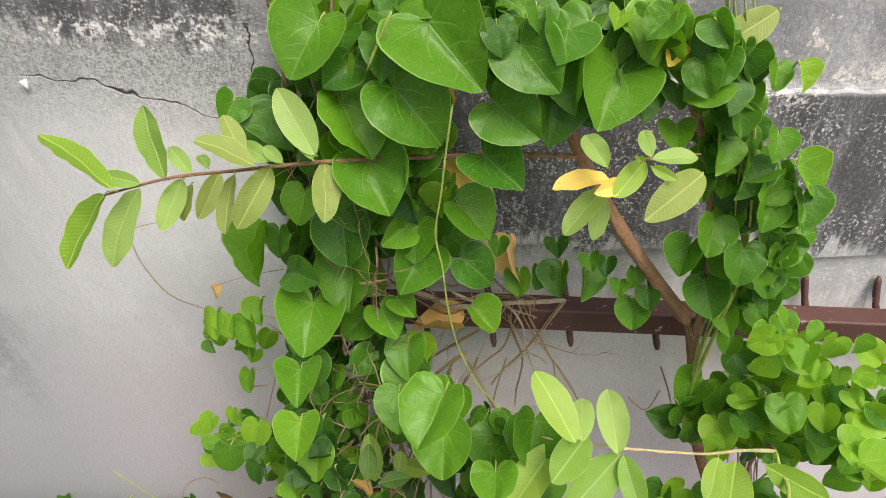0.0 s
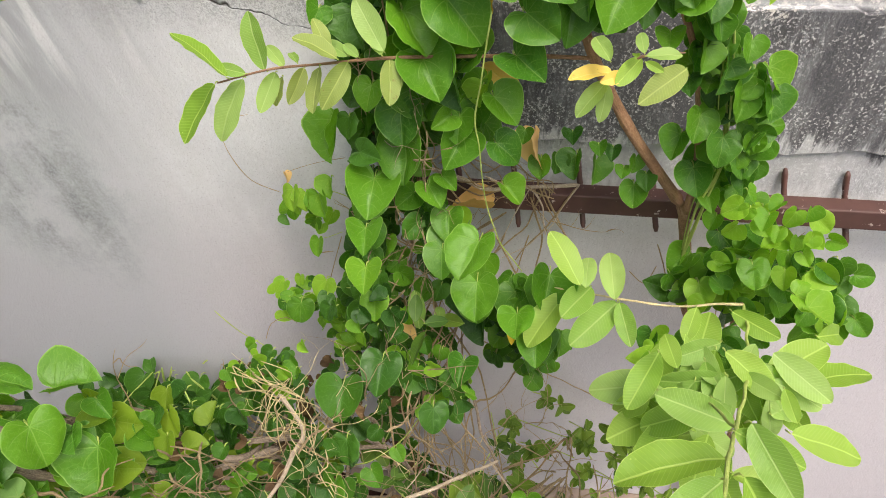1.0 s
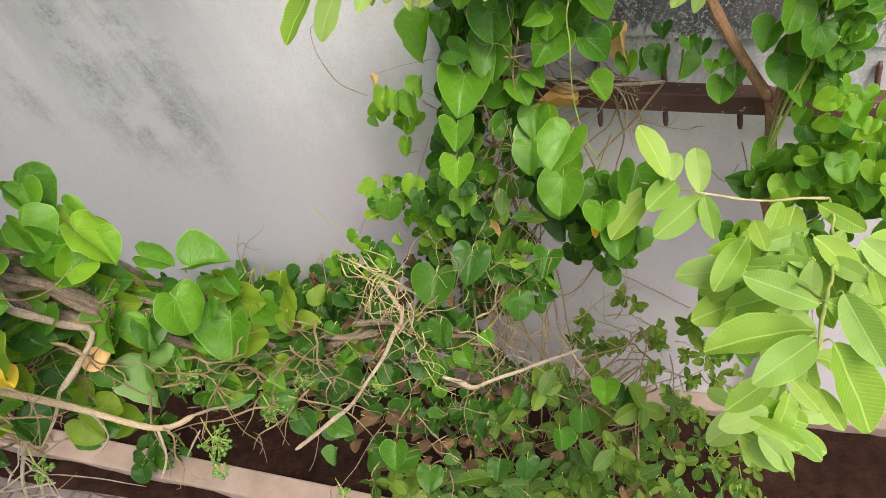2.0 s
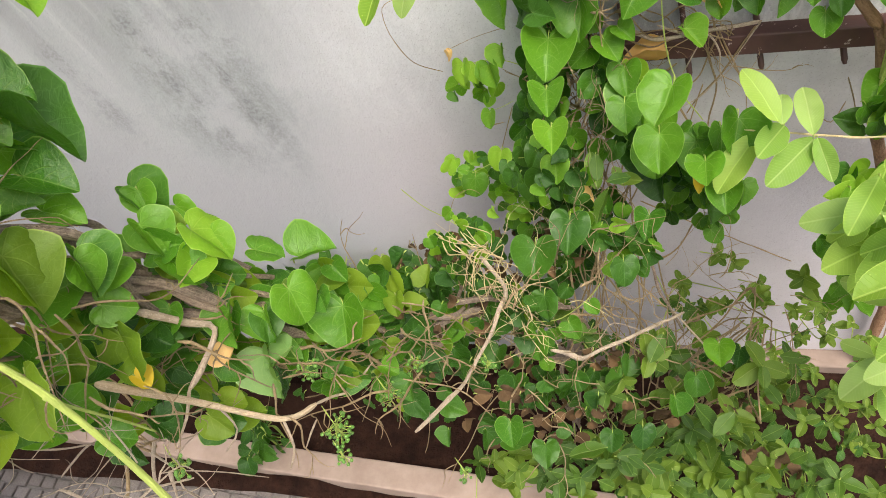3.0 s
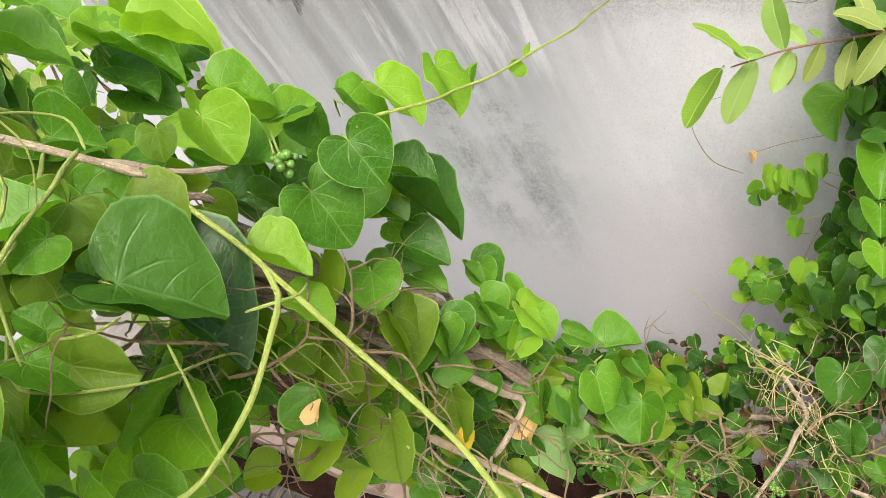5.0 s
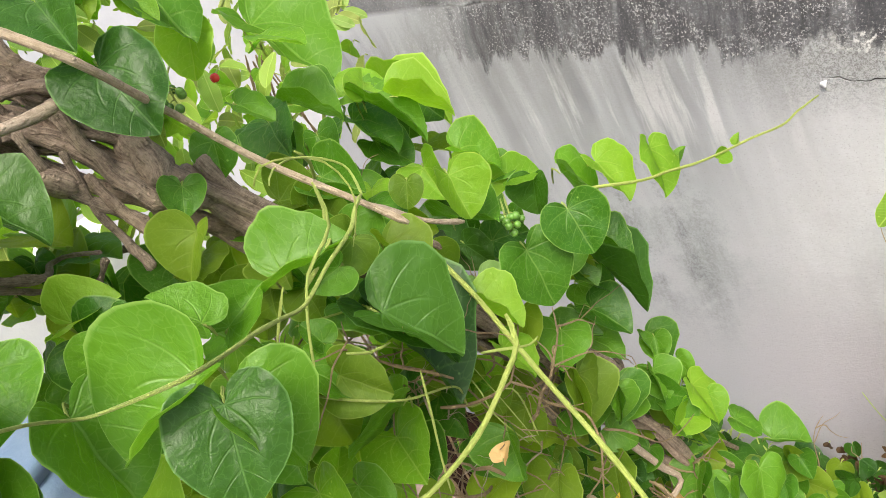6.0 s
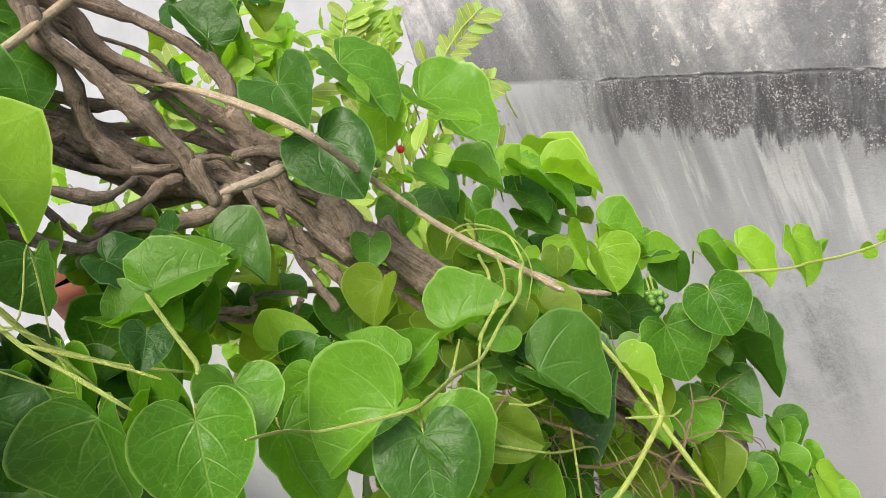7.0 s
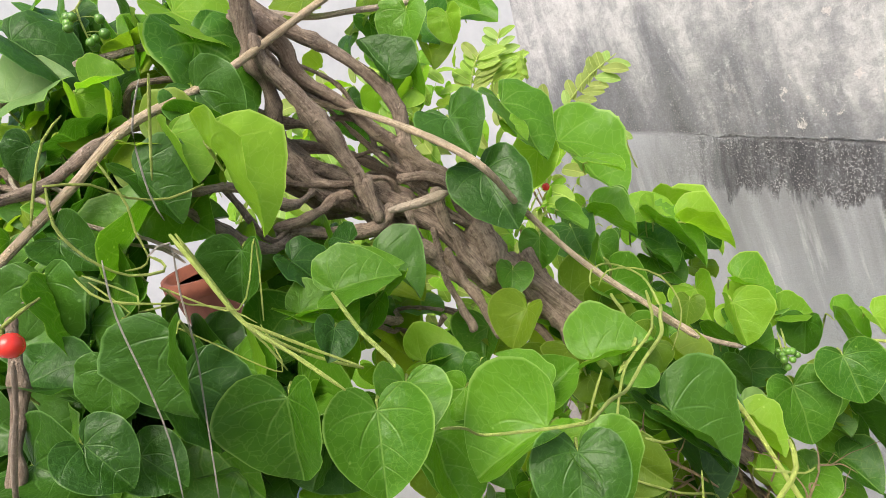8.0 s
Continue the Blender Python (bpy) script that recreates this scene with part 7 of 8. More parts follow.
hang(mainvine, [
    ("heart", -0.764, 0.427, 1.810, -0.761, 0.375, 1.759, -148, 41, 1.00),
    ("heart", -0.724, 0.448, 1.773, -0.718, 0.403, 1.726, -162, 47, 1.00),
    ("round", -0.696, 0.489, 1.779, -0.661, 0.453, 1.715, 108, 35, 1.00),
    ("round", -0.632, 0.522, 1.690, -0.629, 0.454, 1.623, -176, 48, 1.00),
    ("round", -0.706, 0.558, 1.760, -0.641, 0.600, 1.744, 40, 84, 1.00),
    ("round", -0.748, 0.522, 1.831, -0.697, 0.538, 1.803, 51, 64, 1.00),
    ("fresh", -0.799, 0.484, 1.935, -0.739, 0.474, 1.875, 63, 40, 1.00),
    ("round", -0.810, 0.429, 1.932, -0.761, 0.420, 1.881, 84, 41, 1.00),
    ("heart", -0.840, 0.454, 1.986, -0.801, 0.432, 1.932, 78, 32, 1.00),
    ("heart", -0.886, 0.520, 1.989, -0.837, 0.506, 1.935, 91, 44, 1.00),
])
hang(mainvine, [
    ("roundolive", -0.844, 0.274, 2.132, -0.801, 0.244, 2.068, 71, 22, 1.00),
    ("heart", -0.829, 0.344, 2.064, -0.798, 0.314, 2.009, 80, 22, 1.00),
])
hang(mainvine, [
    ("roundolive", -0.835, 0.188, 2.029, -0.821, 0.123, 1.956, -169, 35, 1.00),
    ("deep", -0.861, 0.027, 2.448, -0.767, 0.056, 2.396, 44, 50, 1.00),
    ("deep", -0.892, 0.062, 2.403, -0.791, 0.069, 2.324, 54, 47, 1.00),
    ("roundfresh", -0.960, -0.055, 2.201, -0.971, -0.015, 2.234, 98, 36, 1.00),
    ("heart", -0.907, 0.008, 2.370, -0.889, -0.035, 2.314, 165, 37, 1.00),
    ("roundolive", -0.921, -0.021, 2.402, -0.908, -0.070, 2.366, 95, 29, 1.00),
    ("heart", -0.898, 0.074, 2.252, -0.953, -0.004, 2.224, -114, 69, 1.00),
])
hang(mainvine, [
    ("heart", -0.829, 0.122, 2.191, -0.800, 0.090, 2.136, 172, 29, 1.00),
    ("roundolive", -0.933, 0.064, 2.047, -0.974, 0.036, 2.055, 119, 68, 1.00),
    ("fresh", -1.179, 0.396, 2.503, -1.073, 0.435, 2.451, 26, 60, 1.00),
    ("heart", -1.085, 0.280, 2.541, -0.996, 0.315, 2.500, 43, 56, 0.70),
    ("heart", -1.128, 0.282, 2.513, -1.054, 0.290, 2.459, 57, 51, 1.00),
    ("fresh", -1.074, 0.281, 2.540, -1.103, 0.323, 2.571, 86, 40, 1.00),
    ("fresh", -0.853, 0.435, 2.383, -0.793, 0.435, 2.334, 77, 47, 1.00),
    ("fresh", -0.810, 0.502, 2.371, -0.768, 0.475, 2.310, 73, 35, 1.00),
    ("fresh", -0.767, 0.620, 2.282, -0.757, 0.643, 2.286, 122, 35, 1.00),
])
hang(mainvine, [
    ("fresh", -0.799, 0.565, 2.299, -0.798, 0.589, 2.320, -132, 45, 1.00),
    ("fresh", -0.745, 0.645, 2.297, -0.749, 0.655, 2.310, -147, 25, 1.00),
    ("roundolive", -0.900, 0.106, 2.466, -0.848, 0.106, 2.422, 59, 37, 1.00),
    ("roundolive", -0.839, 0.312, 1.921, -0.815, 0.261, 1.852, -170, 25, 1.00),
    ("roundolive", -0.878, 0.154, 2.209, -0.849, 0.141, 2.180, 114, 52, 1.00),
    ("roundolive", -0.855, 0.184, 2.158, -0.827, 0.162, 2.114, 174, 32, 1.00),
])
hang(mainvine, [
    ("yellow", -0.825, 0.268, 1.869, -0.804, 0.263, 1.846, 87, 46, 1.00),
    ("dead", -0.783, 0.369, 1.725, -0.779, 0.406, 1.757, -157, 42, 1.00),
    ("dead", -0.814, 0.087, 2.174, -0.817, 0.103, 2.192, 179, 38, 1.00),
    ("heart", -0.907, -0.044, 2.432, -0.909, -0.093, 2.387, 135, 45, 1.00),
    ("roundolive", -0.859, 0.055, 2.518, -0.861, 0.002, 2.503, 98, 24, 1.00),
])
hang(mainvine, [
    ("heart", -0.831, 0.013, 2.519, -0.838, -0.024, 2.515, 96, 24, 1.00),
    ("yellow", -0.951, -0.010, 2.190, -0.949, 0.014, 2.211, -154, 52, 1.00),
    ("roundolive", -0.864, 0.131, 2.072, -0.906, 0.062, 2.043, -137, 71, 1.00),
    ("deep", -1.016, -0.024, 2.735, -0.948, -0.030, 2.677, 119, 51, 1.00),
    ("deep", -1.052, -0.029, 2.796, -0.989, -0.043, 2.755, 128, 53, 1.00),
    ("heart", -1.314, 0.300, 2.662, -1.205, 0.353, 2.543, 70, 45, 1.00),
    ("heart", -1.078, 0.057, 2.794, -1.013, 0.084, 2.718, 66, 37, 1.00),
    ("roundfresh", -1.064, 0.099, 2.718, -1.055, 0.069, 2.670, 134, 35, 1.00),
    ("heart", -0.880, -0.029, 2.520, -0.842, 0.040, 2.535, 163, 73, 1.00),
])
hang(mainvine, [
    ("deep", -0.819, 0.012, 2.469, -0.753, 0.059, 2.411, 78, 61, 1.00),
    ("round", -0.769, -0.147, 2.562, -0.803, -0.227, 2.530, 154, 65, 1.00),
    ("heart", -0.742, -0.151, 2.551, -0.700, -0.138, 2.498, 71, 38, 1.00),
    ("deep", -0.725, -0.161, 2.570, -0.684, -0.195, 2.520, 115, 46, 1.00),
    ("heart", -0.874, -0.225, 2.552, -0.829, -0.230, 2.474, 58, 25, 1.00),
    ("heart", -0.835, -0.245, 2.631, -0.791, -0.274, 2.598, 76, 45, 1.00),
    ("heart", -0.868, -0.175, 2.574, -0.877, -0.210, 2.550, 128, 30, 1.00),
    ("heart", -0.847, -0.112, 2.544, -0.883, -0.130, 2.582, 56, 47, 1.00),
    ("heart", -0.880, -0.092, 2.511, -0.866, -0.047, 2.538, 134, 43, 1.00),
])
hang(mainvine, [
    ("roundolive", -0.945, -0.041, 2.581, -0.945, -0.081, 2.539, 151, 32, 1.00),
    ("deep", -1.045, -0.170, 2.673, -0.996, -0.138, 2.628, 50, 53, 1.00),
    ("heart", -0.939, -0.259, 2.688, -0.909, -0.199, 2.704, 136, 58, 1.00),
    ("heart", -0.960, -0.206, 2.661, -0.955, -0.230, 2.626, 138, 34, 1.00),
    ("heart", -1.016, -0.009, 2.599, -0.992, -0.034, 2.573, 92, 47, 1.00),
    ("round", -1.034, 0.052, 2.617, -1.022, 0.031, 2.575, 132, 34, 1.00),
    ("fresh", -1.128, 0.286, 2.539, -1.105, 0.340, 2.560, 160, 61, 1.00),
    ("fresh", -1.049, 0.308, 2.535, -0.990, 0.362, 2.499, 41, 68, 1.00),
    ("heart", -1.201, 0.370, 2.485, -1.130, 0.427, 2.433, 49, 57, 1.00),
    ("heart", -1.137, 0.321, 2.489, -1.093, 0.329, 2.425, 85, 36, 1.00),
])
hang(mainvine, [
    ("heart", -1.066, 0.106, 2.626, -1.033, 0.128, 2.596, 64, 56, 1.00),
    ("heart", -1.093, 0.183, 2.587, -1.044, 0.225, 2.551, 48, 58, 1.00),
    ("heart", -1.126, 0.241, 2.587, -1.095, 0.259, 2.558, 84, 46, 1.00),
    ("roundolive", -0.947, 0.205, 2.481, -0.941, 0.184, 2.449, 136, 31, 1.00),
    ("heart", -0.903, -0.137, 2.571, -0.902, -0.157, 2.549, 154, 45, 1.00),
    ("heart", -0.840, 0.022, 2.332, -0.871, -0.054, 2.300, -99, 55, 1.00),
    ("fresh", -0.892, 0.017, 2.241, -0.886, -0.009, 2.201, 162, 38, 1.00),
    ("heart", -0.837, -0.064, 2.462, -0.802, -0.045, 2.425, 55, 49, 1.00),
])
hang(mainvine, [
    ("heart", -0.839, -0.034, 2.459, -0.856, -0.037, 2.484, 82, 34, 1.00),
    ("roundolive", -0.837, 0.275, 2.147, -0.809, 0.249, 2.074, 82, 9, 1.00),
    ("heart", -0.816, 0.322, 2.070, -0.795, 0.310, 2.023, 96, 18, 1.00),
    ("heart", -0.863, 0.515, 1.993, -0.839, 0.481, 1.966, 143, 51, 1.00),
    ("deep", -0.875, -0.279, 2.685, -0.851, -0.299, 2.667, 64, 41, 1.00),
    ("heart", -1.191, -0.087, 2.833, -1.163, -0.095, 2.779, 164, 17, 1.00),
    ("fresh", -1.040, 0.039, 2.766, -1.016, 0.051, 2.742, 72, 44, 1.00),
    ("fresh", -1.132, -0.025, 2.829, -1.125, -0.055, 2.815, 78, 8, 1.00),
    ("deep", -0.999, -0.203, 2.710, -1.034, -0.215, 2.718, 158, 43, 1.00),
    ("heart", -0.871, -0.334, 2.654, -0.854, -0.363, 2.573, 130, 24, 1.00),
])
hang(mainvine, [
    ("heart", -0.803, -0.285, 2.643, -0.765, -0.311, 2.582, 104, 34, 1.00),
    ("deep", -0.842, -0.398, 2.751, -0.827, -0.419, 2.683, 148, 25, 1.00),
    ("deep", -1.011, -0.475, 2.786, -0.995, -0.499, 2.713, 122, 23, 1.00),
    ("deep", -0.951, -0.525, 2.716, -0.913, -0.459, 2.697, 26, 67, 1.00),
    ("deep", -0.875, -0.490, 2.685, -0.847, -0.467, 2.644, 83, 40, 1.00),
    ("deep", -0.903, -0.529, 2.672, -0.852, -0.494, 2.657, 113, 51, 1.00),
    ("fresh", -1.153, -0.296, 2.952, -1.108, -0.264, 2.875, 40, 34, 1.00),
    ("fresh", -0.867, -0.333, 2.866, -0.829, -0.306, 2.798, 31, 27, 1.00),
    ("fresh", -1.008, -0.338, 2.871, -0.985, -0.329, 2.820, 44, 29, 1.00),
    ("fresh", -1.160, -0.392, 2.926, -1.143, -0.391, 2.881, 50, 20, 1.00),
])
hang(mainvine, [
    ("deep", -1.232, -0.435, 2.995, -1.182, -0.374, 2.938, 53, 46, 1.00),
    ("grey", -1.211, -0.459, 2.928, -1.182, -0.386, 2.944, 130, 46, 1.00),
    ("fresh", -1.162, -0.377, 2.926, -1.146, -0.339, 2.930, 113, 55, 1.00),
    ("deep", -1.078, -0.292, 2.903, -1.043, -0.265, 2.843, 105, 24, 1.00),
    ("fresh", -1.196, -0.270, 2.987, -1.145, -0.213, 2.923, 69, 54, 1.00),
    ("deep", -0.976, -0.312, 2.756, -0.969, -0.337, 2.704, 121, 24, 1.00),
    ("deep", -1.011, -0.272, 2.716, -0.979, -0.237, 2.676, 60, 57, 1.00),
    ("heart", -0.957, -0.232, 2.670, -0.940, -0.177, 2.692, 148, 46, 1.00),
    ("heart", -0.963, -0.292, 2.674, -0.942, -0.245, 2.677, 108, 75, 1.00),
    ("heart", -1.101, -0.494, 2.811, -1.086, -0.511, 2.785, 71, 16, 1.00),
])
hang(mainvine, [
    ("deep", -1.153, -0.444, 2.888, -1.157, -0.478, 2.857, 114, 17, 1.00),
    ("deep", -1.049, -0.456, 2.805, -1.016, -0.434, 2.774, 107, 37, 1.00),
    ("deep", -0.888, -0.448, 2.727, -0.881, -0.470, 2.681, 121, 20, 1.00),
    ("deep", -0.895, -0.407, 2.694, -0.866, -0.399, 2.626, 60, 22, 1.00),
    ("deep", -0.888, -0.460, 2.650, -0.858, -0.435, 2.619, 95, 44, 1.00),
    ("heart", -1.169, 0.016, 2.926, -1.165, -0.020, 2.870, 138, 30, 1.00),
    ("roundfresh", -1.167, 0.069, 2.907, -1.156, 0.059, 2.864, 146, 18, 1.00),
    ("deep", -1.133, -0.051, 2.847, -1.160, -0.060, 2.907, 78, 33, 1.00),
    ("heart", -1.145, -0.016, 2.860, -1.129, -0.025, 2.804, 149, 18, 1.00),
    ("round", -1.149, -0.264, 2.954, -1.098, -0.245, 2.842, 58, 23, 1.00),
])
hang(mainvine, [
    ("deep", -1.021, -0.377, 2.847, -0.989, -0.349, 2.796, 70, 37, 1.00),
    ("heart", -0.833, 0.378, 1.995, -0.827, 0.326, 1.992, 82, 44, 1.00),
    ("fresh", -0.782, 0.450, 1.906, -0.776, 0.396, 1.913, 79, 42, 1.00),
    ("deep", -0.795, 0.456, 1.823, -0.794, 0.413, 1.798, 133, 49, 1.00),
    ("round", -0.773, 0.441, 1.789, -0.773, 0.392, 1.750, -173, 49, 1.00),
    ("deep", -0.729, 0.451, 1.758, -0.712, 0.402, 1.740, 117, 56, 1.00),
    ("fresh", -0.775, 0.497, 1.910, -0.741, 0.471, 1.879, 125, 59, 1.00),
    ("round", -0.851, 0.473, 1.959, -0.802, 0.431, 1.949, 132, 75, 1.00),
    ("round", -0.831, 0.396, 1.856, -0.840, 0.353, 1.825, 156, 50, 1.00),
])


# ---- smaller leaves crowding round their stems: kinds, number, sizes, spread, and the line they follow ----
hang(mainvine, [
    ("heart", -0.819, 0.318, 2.391, -0.780, 0.304, 2.334, 132, 34, 1.11),
    ("heart", -0.855, 0.266, 2.361, -0.812, 0.253, 2.284, 115, 30, 1.00),
    ("heart", -0.865, 0.302, 2.191, -0.828, 0.244, 2.172, 92, 64, 1.03),
    ("heart", -0.870, 0.416, 2.259, -0.812, 0.435, 2.230, 56, 64, 1.00),
    ("heart", -0.894, 0.401, 2.139, -0.820, 0.402, 2.114, 96, 71, 1.00),
    ("deep", -0.880, 0.422, 2.218, -0.792, 0.434, 2.153, 43, 47, 1.00),
    ("heart", -0.882, 0.393, 2.389, -0.825, 0.409, 2.317, 50, 37, 1.00),
    ("fresh", -0.959, 0.297, 2.466, -0.909, 0.334, 2.433, 73, 61, 1.00),
    ("fresh", -0.899, 0.225, 2.486, -0.871, 0.214, 2.429, 102, 28, 1.00),
    ("fresh", -0.920, 0.336, 2.402, -0.890, 0.374, 2.401, 125, 60, 1.00),
    ("heart", -0.930, 0.362, 2.409, -0.959, 0.322, 2.409, 124, 66, 1.00),
    ("deep", -0.895, 0.364, 2.396, -0.889, 0.340, 2.348, 161, 27, 1.00),
    ("roundolive", -0.945, 0.196, 2.383, -0.923, 0.197, 2.340, 108, 26, 1.00),
    ("grey", -0.892, 0.209, 2.341, -0.850, 0.207, 2.294, 76, 40, 1.00),
    ("fresh", -0.845, 0.151, 2.362, -0.796, 0.170, 2.322, 49, 51, 1.00),
    ("roundfresh", -0.823, 0.147, 2.304, -0.772, 0.151, 2.277, 42, 53, 1.00),
    ("heart", -0.930, 0.408, 2.229, -0.866, 0.406, 2.184, 80, 54, 1.00),
    ("heart", -0.893, 0.386, 2.089, -0.833, 0.390, 2.067, 56, 67, 1.00),
    ("deep", -0.873, 0.304, 2.118, -0.829, 0.287, 2.078, 86, 47, 1.00),
    ("deep", -1.028, 0.252, 2.360, -0.961, 0.280, 2.309, 54, 54, 1.00),
    ("roundolive", -0.953, 0.177, 2.289, -0.928, 0.192, 2.261, 115, 30, 1.02),
    ("roundolive", -0.884, 0.259, 2.253, -0.871, 0.218, 2.202, 172, 40, 1.00),
])

crowd(curtain, ('heart', 'heart', 'heart', 'fresh'), 40, 0.055, 0.085, 0.08, False, (-0.24, 1.27, 2.27), (-0.19, 1.27, 2.12), (-0.22, 1.27, 1.94))
# inner leaves get deep kinds so the gaps look shaded
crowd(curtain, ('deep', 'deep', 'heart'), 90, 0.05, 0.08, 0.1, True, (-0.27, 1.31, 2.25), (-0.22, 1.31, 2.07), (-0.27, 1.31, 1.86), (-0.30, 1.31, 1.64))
crowd(curtain, ('deep', 'heart'), 60, 0.06, 0.085, 0.09, True, (-0.09, 1.28, 2.24), (0.02, 1.28, 2.19), (0.15, 1.28, 2.16), (0.19, 1.28, 2.19))
crowd(curtain, ('round', 'deep', 'rounddeep', 'heart'), 60, 0.045, 0.065, 0.07, False, (-0.31, 1.24, 1.75), (-0.33, 1.24, 1.55), (-0.38, 1.24, 1.31))
crowd(curtain, ('rounddeep', 'round', 'deep'), 40, 0.04, 0.06, 0.07, False, (-0.23, 1.20, 1.68), (-0.16, 1.20, 1.48), (-0.10, 1.20, 1.31))
crowd(curtain, ('heart', 'fresh', 'heart'), 22, 0.045, 0.07, 0.06, False, (-0.14, 1.24, 2.10), (-0.10, 1.24, 1.96), (-0.12, 1.24, 1.80))
crowd(curtain, ('fresh', 'round'), 12, 0.028, 0.042, 0.06, False, (-0.55, 1.28, 1.56), (-0.52, 1.30, 1.56), (-0.47, 1.30, 1.53))
crowd(curtain, ('heart', 'deep'), 40, 0.045, 0.065, 0.07, True, (-0.01, 1.22, 1.37), (0.04, 1.22, 1.27), (-0.01, 1.22, 1.09))
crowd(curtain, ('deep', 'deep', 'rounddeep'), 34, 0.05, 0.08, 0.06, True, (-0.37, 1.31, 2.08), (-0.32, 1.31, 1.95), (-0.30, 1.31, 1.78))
crowd(sidevine, ('round', 'heart', 'deep', 'heart'), 60, 0.04, 0.06, 0.055, False, (0.27, 1.26, 2.15), (0.34, 1.26, 2.06), (0.39, 1.26, 1.94), (0.42, 1.26, 1.77), (0.46, 1.26, 1.65))
crowd(sidevine, ('heart', 'heart'), 22, 0.035, 0.055, 0.04, False, (0.42, 1.22, 2.01), (0.46, 1.22, 1.91), (0.46, 1.22, 1.81))
crowd(sidevine, ('heart', 'heart'), 24, 0.04, 0.06, 0.05, False, (0.20, 1.20, 2.23), (0.27, 1.20, 2.21), (0.33, 1.20, 2.17))
crowd(bush, ('heart', 'fresh', 'round', 'heart'), 66, 0.038, 0.062, 0.1, False, (0.45, 1.15, 1.52), (0.55, 1.15, 1.57), (0.66, 1.15, 1.53), (0.73, 1.15, 1.46))
crowd(bush, ('heart', 'fresh', 'deep'), 36, 0.045, 0.07, 0.1, True, (0.39, 1.20, 1.47), (0.55, 1.20, 1.45), (0.71, 1.20, 1.41))
crowd(bush, ('fresh', 'heart'), 36, 0.04, 0.06, 0.05, False, (0.29, 1.00, 1.29), (0.39, 1.00, 1.21), (0.40, 1.00, 1.00))
crowd(guava_shoot, ('guava', 'guavafresh'), 34, 0.07, 0.1, 0.06, False, (0.27, 0.70, 1.69), (0.38, 0.70, 1.53), (0.40, 0.70, 1.22))
crowd(guava_shoot, ('guavafresh', 'guava'), 14, 0.06, 0.09, 0.05, False, (0.26, 0.57, 1.55), (0.29, 0.55, 1.46), (0.35, 0.47, 1.58))
crowd(lower, ('round', 'deep', 'rounddeep', 'rounddeep', 'roundfresh'), 70, 0.033, 0.049, 0.1, False, (-0.36, 1.04, 1.53), (-0.21, 1.00, 1.35), (-0.10, 0.93, 1.28))
crowd(lower, ('round', 'rounddeep', 'rounddeep'), 34, 0.029, 0.045, 0.1, False, (-0.48, 0.80, 1.46), (-0.37, 0.70, 1.26), (-0.27, 0.72, 1.02))
# brown and deep leaves fill the tangle, shade painted in by their colour
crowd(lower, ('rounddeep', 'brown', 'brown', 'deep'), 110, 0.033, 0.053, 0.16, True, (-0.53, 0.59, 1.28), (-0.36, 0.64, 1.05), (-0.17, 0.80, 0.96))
crowd(lower, ('roundfresh', 'round', 'rounddeep'), 40, 0.021, 0.033, 0.08, False, (-0.52, 0.79, 1.56), (-0.47, 0.82, 1.46), (-0.43, 0.92, 1.47))
rosettes(shrub, ('blunt', 'bluntolive', 'bluntolive'), 22, 0.049, 0.082, 0.16, (-0.24, 0.76, 1.02), (0.03, 0.79, 0.96), (0.26, 0.84, 0.98))
crowd(shrub, ('blunt', 'brown', 'blunt'), 110, 0.043, 0.068, 0.18, True, (-0.30, 0.62, 0.88), (-0.03, 0.68, 0.86), (0.28, 0.71, 0.84))
rosettes(shrub, ('blunt', 'bluntolive', 'bluntolive'), 15, 0.034, 0.056, 0.09, (-0.02, 1.20, 0.75), (0.08, 1.20, 0.57), (0.24, 1.20, 0.69))
crowd(shrub, ('weed', 'deep'), 60, 0.034, 0.051, 0.1, True, (-0.25, 1.25, 0.36), (-0.03, 1.25, 0.24), (0.24, 1.25, 0.20))
crowd(mainvine, ('heart', 'round', 'heart', 'roundolive'), 44, 0.037, 0.057, 0.09, False, (-0.92, 0.48, 1.98), (-0.84, 0.50, 1.80), (-0.69, 0.58, 1.64), (-0.56, 0.68, 1.50))
crowd(mainvine, ('round', 'rounddeep', 'heart', 'roundolive'), 60, 0.041, 0.061, 0.13, True, (-0.93, 0.35, 1.98), (-0.90, 0.49, 1.70), (-0.72, 0.55, 1.54), (-0.56, 0.69, 1.35))
crowd(mainvine, ('heart', 'round', 'grey', 'roundolive'), 14, 0.041, 0.066, 0.12, False, (-0.95, 0.20, 2.06), (-0.97, 0.16, 1.90), (-0.93, 0.29, 1.84))
crowd(mainvine, ('heart', 'heart', 'round', 'roundolive'), 20, 0.05, 0.075, 0.1, False, (-1.20, 0.31, 2.50), (-1.12, 0.38, 2.39), (-0.91, 0.36, 2.28), (-0.90, 0.40, 2.10))
crowd(mainvine, ('heart', 'heart', 'fresh', 'roundolive'), 30, 0.055, 0.085, 0.14, True, (-1.23, 0.21, 2.45), (-1.01, 0.17, 2.35), (-0.99, 0.22, 2.16), (-0.95, 0.28, 2.00))
crowd(mainvine, ('heart', 'roundfresh', 'fresh', 'roundolive'), 30, 0.055, 0.085, 0.14, True, (-1.09, -0.03, 2.28), (-1.09, 0.03, 2.13), (-0.99, 0.13, 2.02))
crowd(mainvine, ('heart', 'heart', 'deep', 'fresh'), 12, 0.055, 0.08, 0.13, False, (-1.15, 0.13, 2.60), (-1.18, 0.35, 2.46), (-0.98, 0.32, 2.40), (-0.89, 0.36, 2.34))
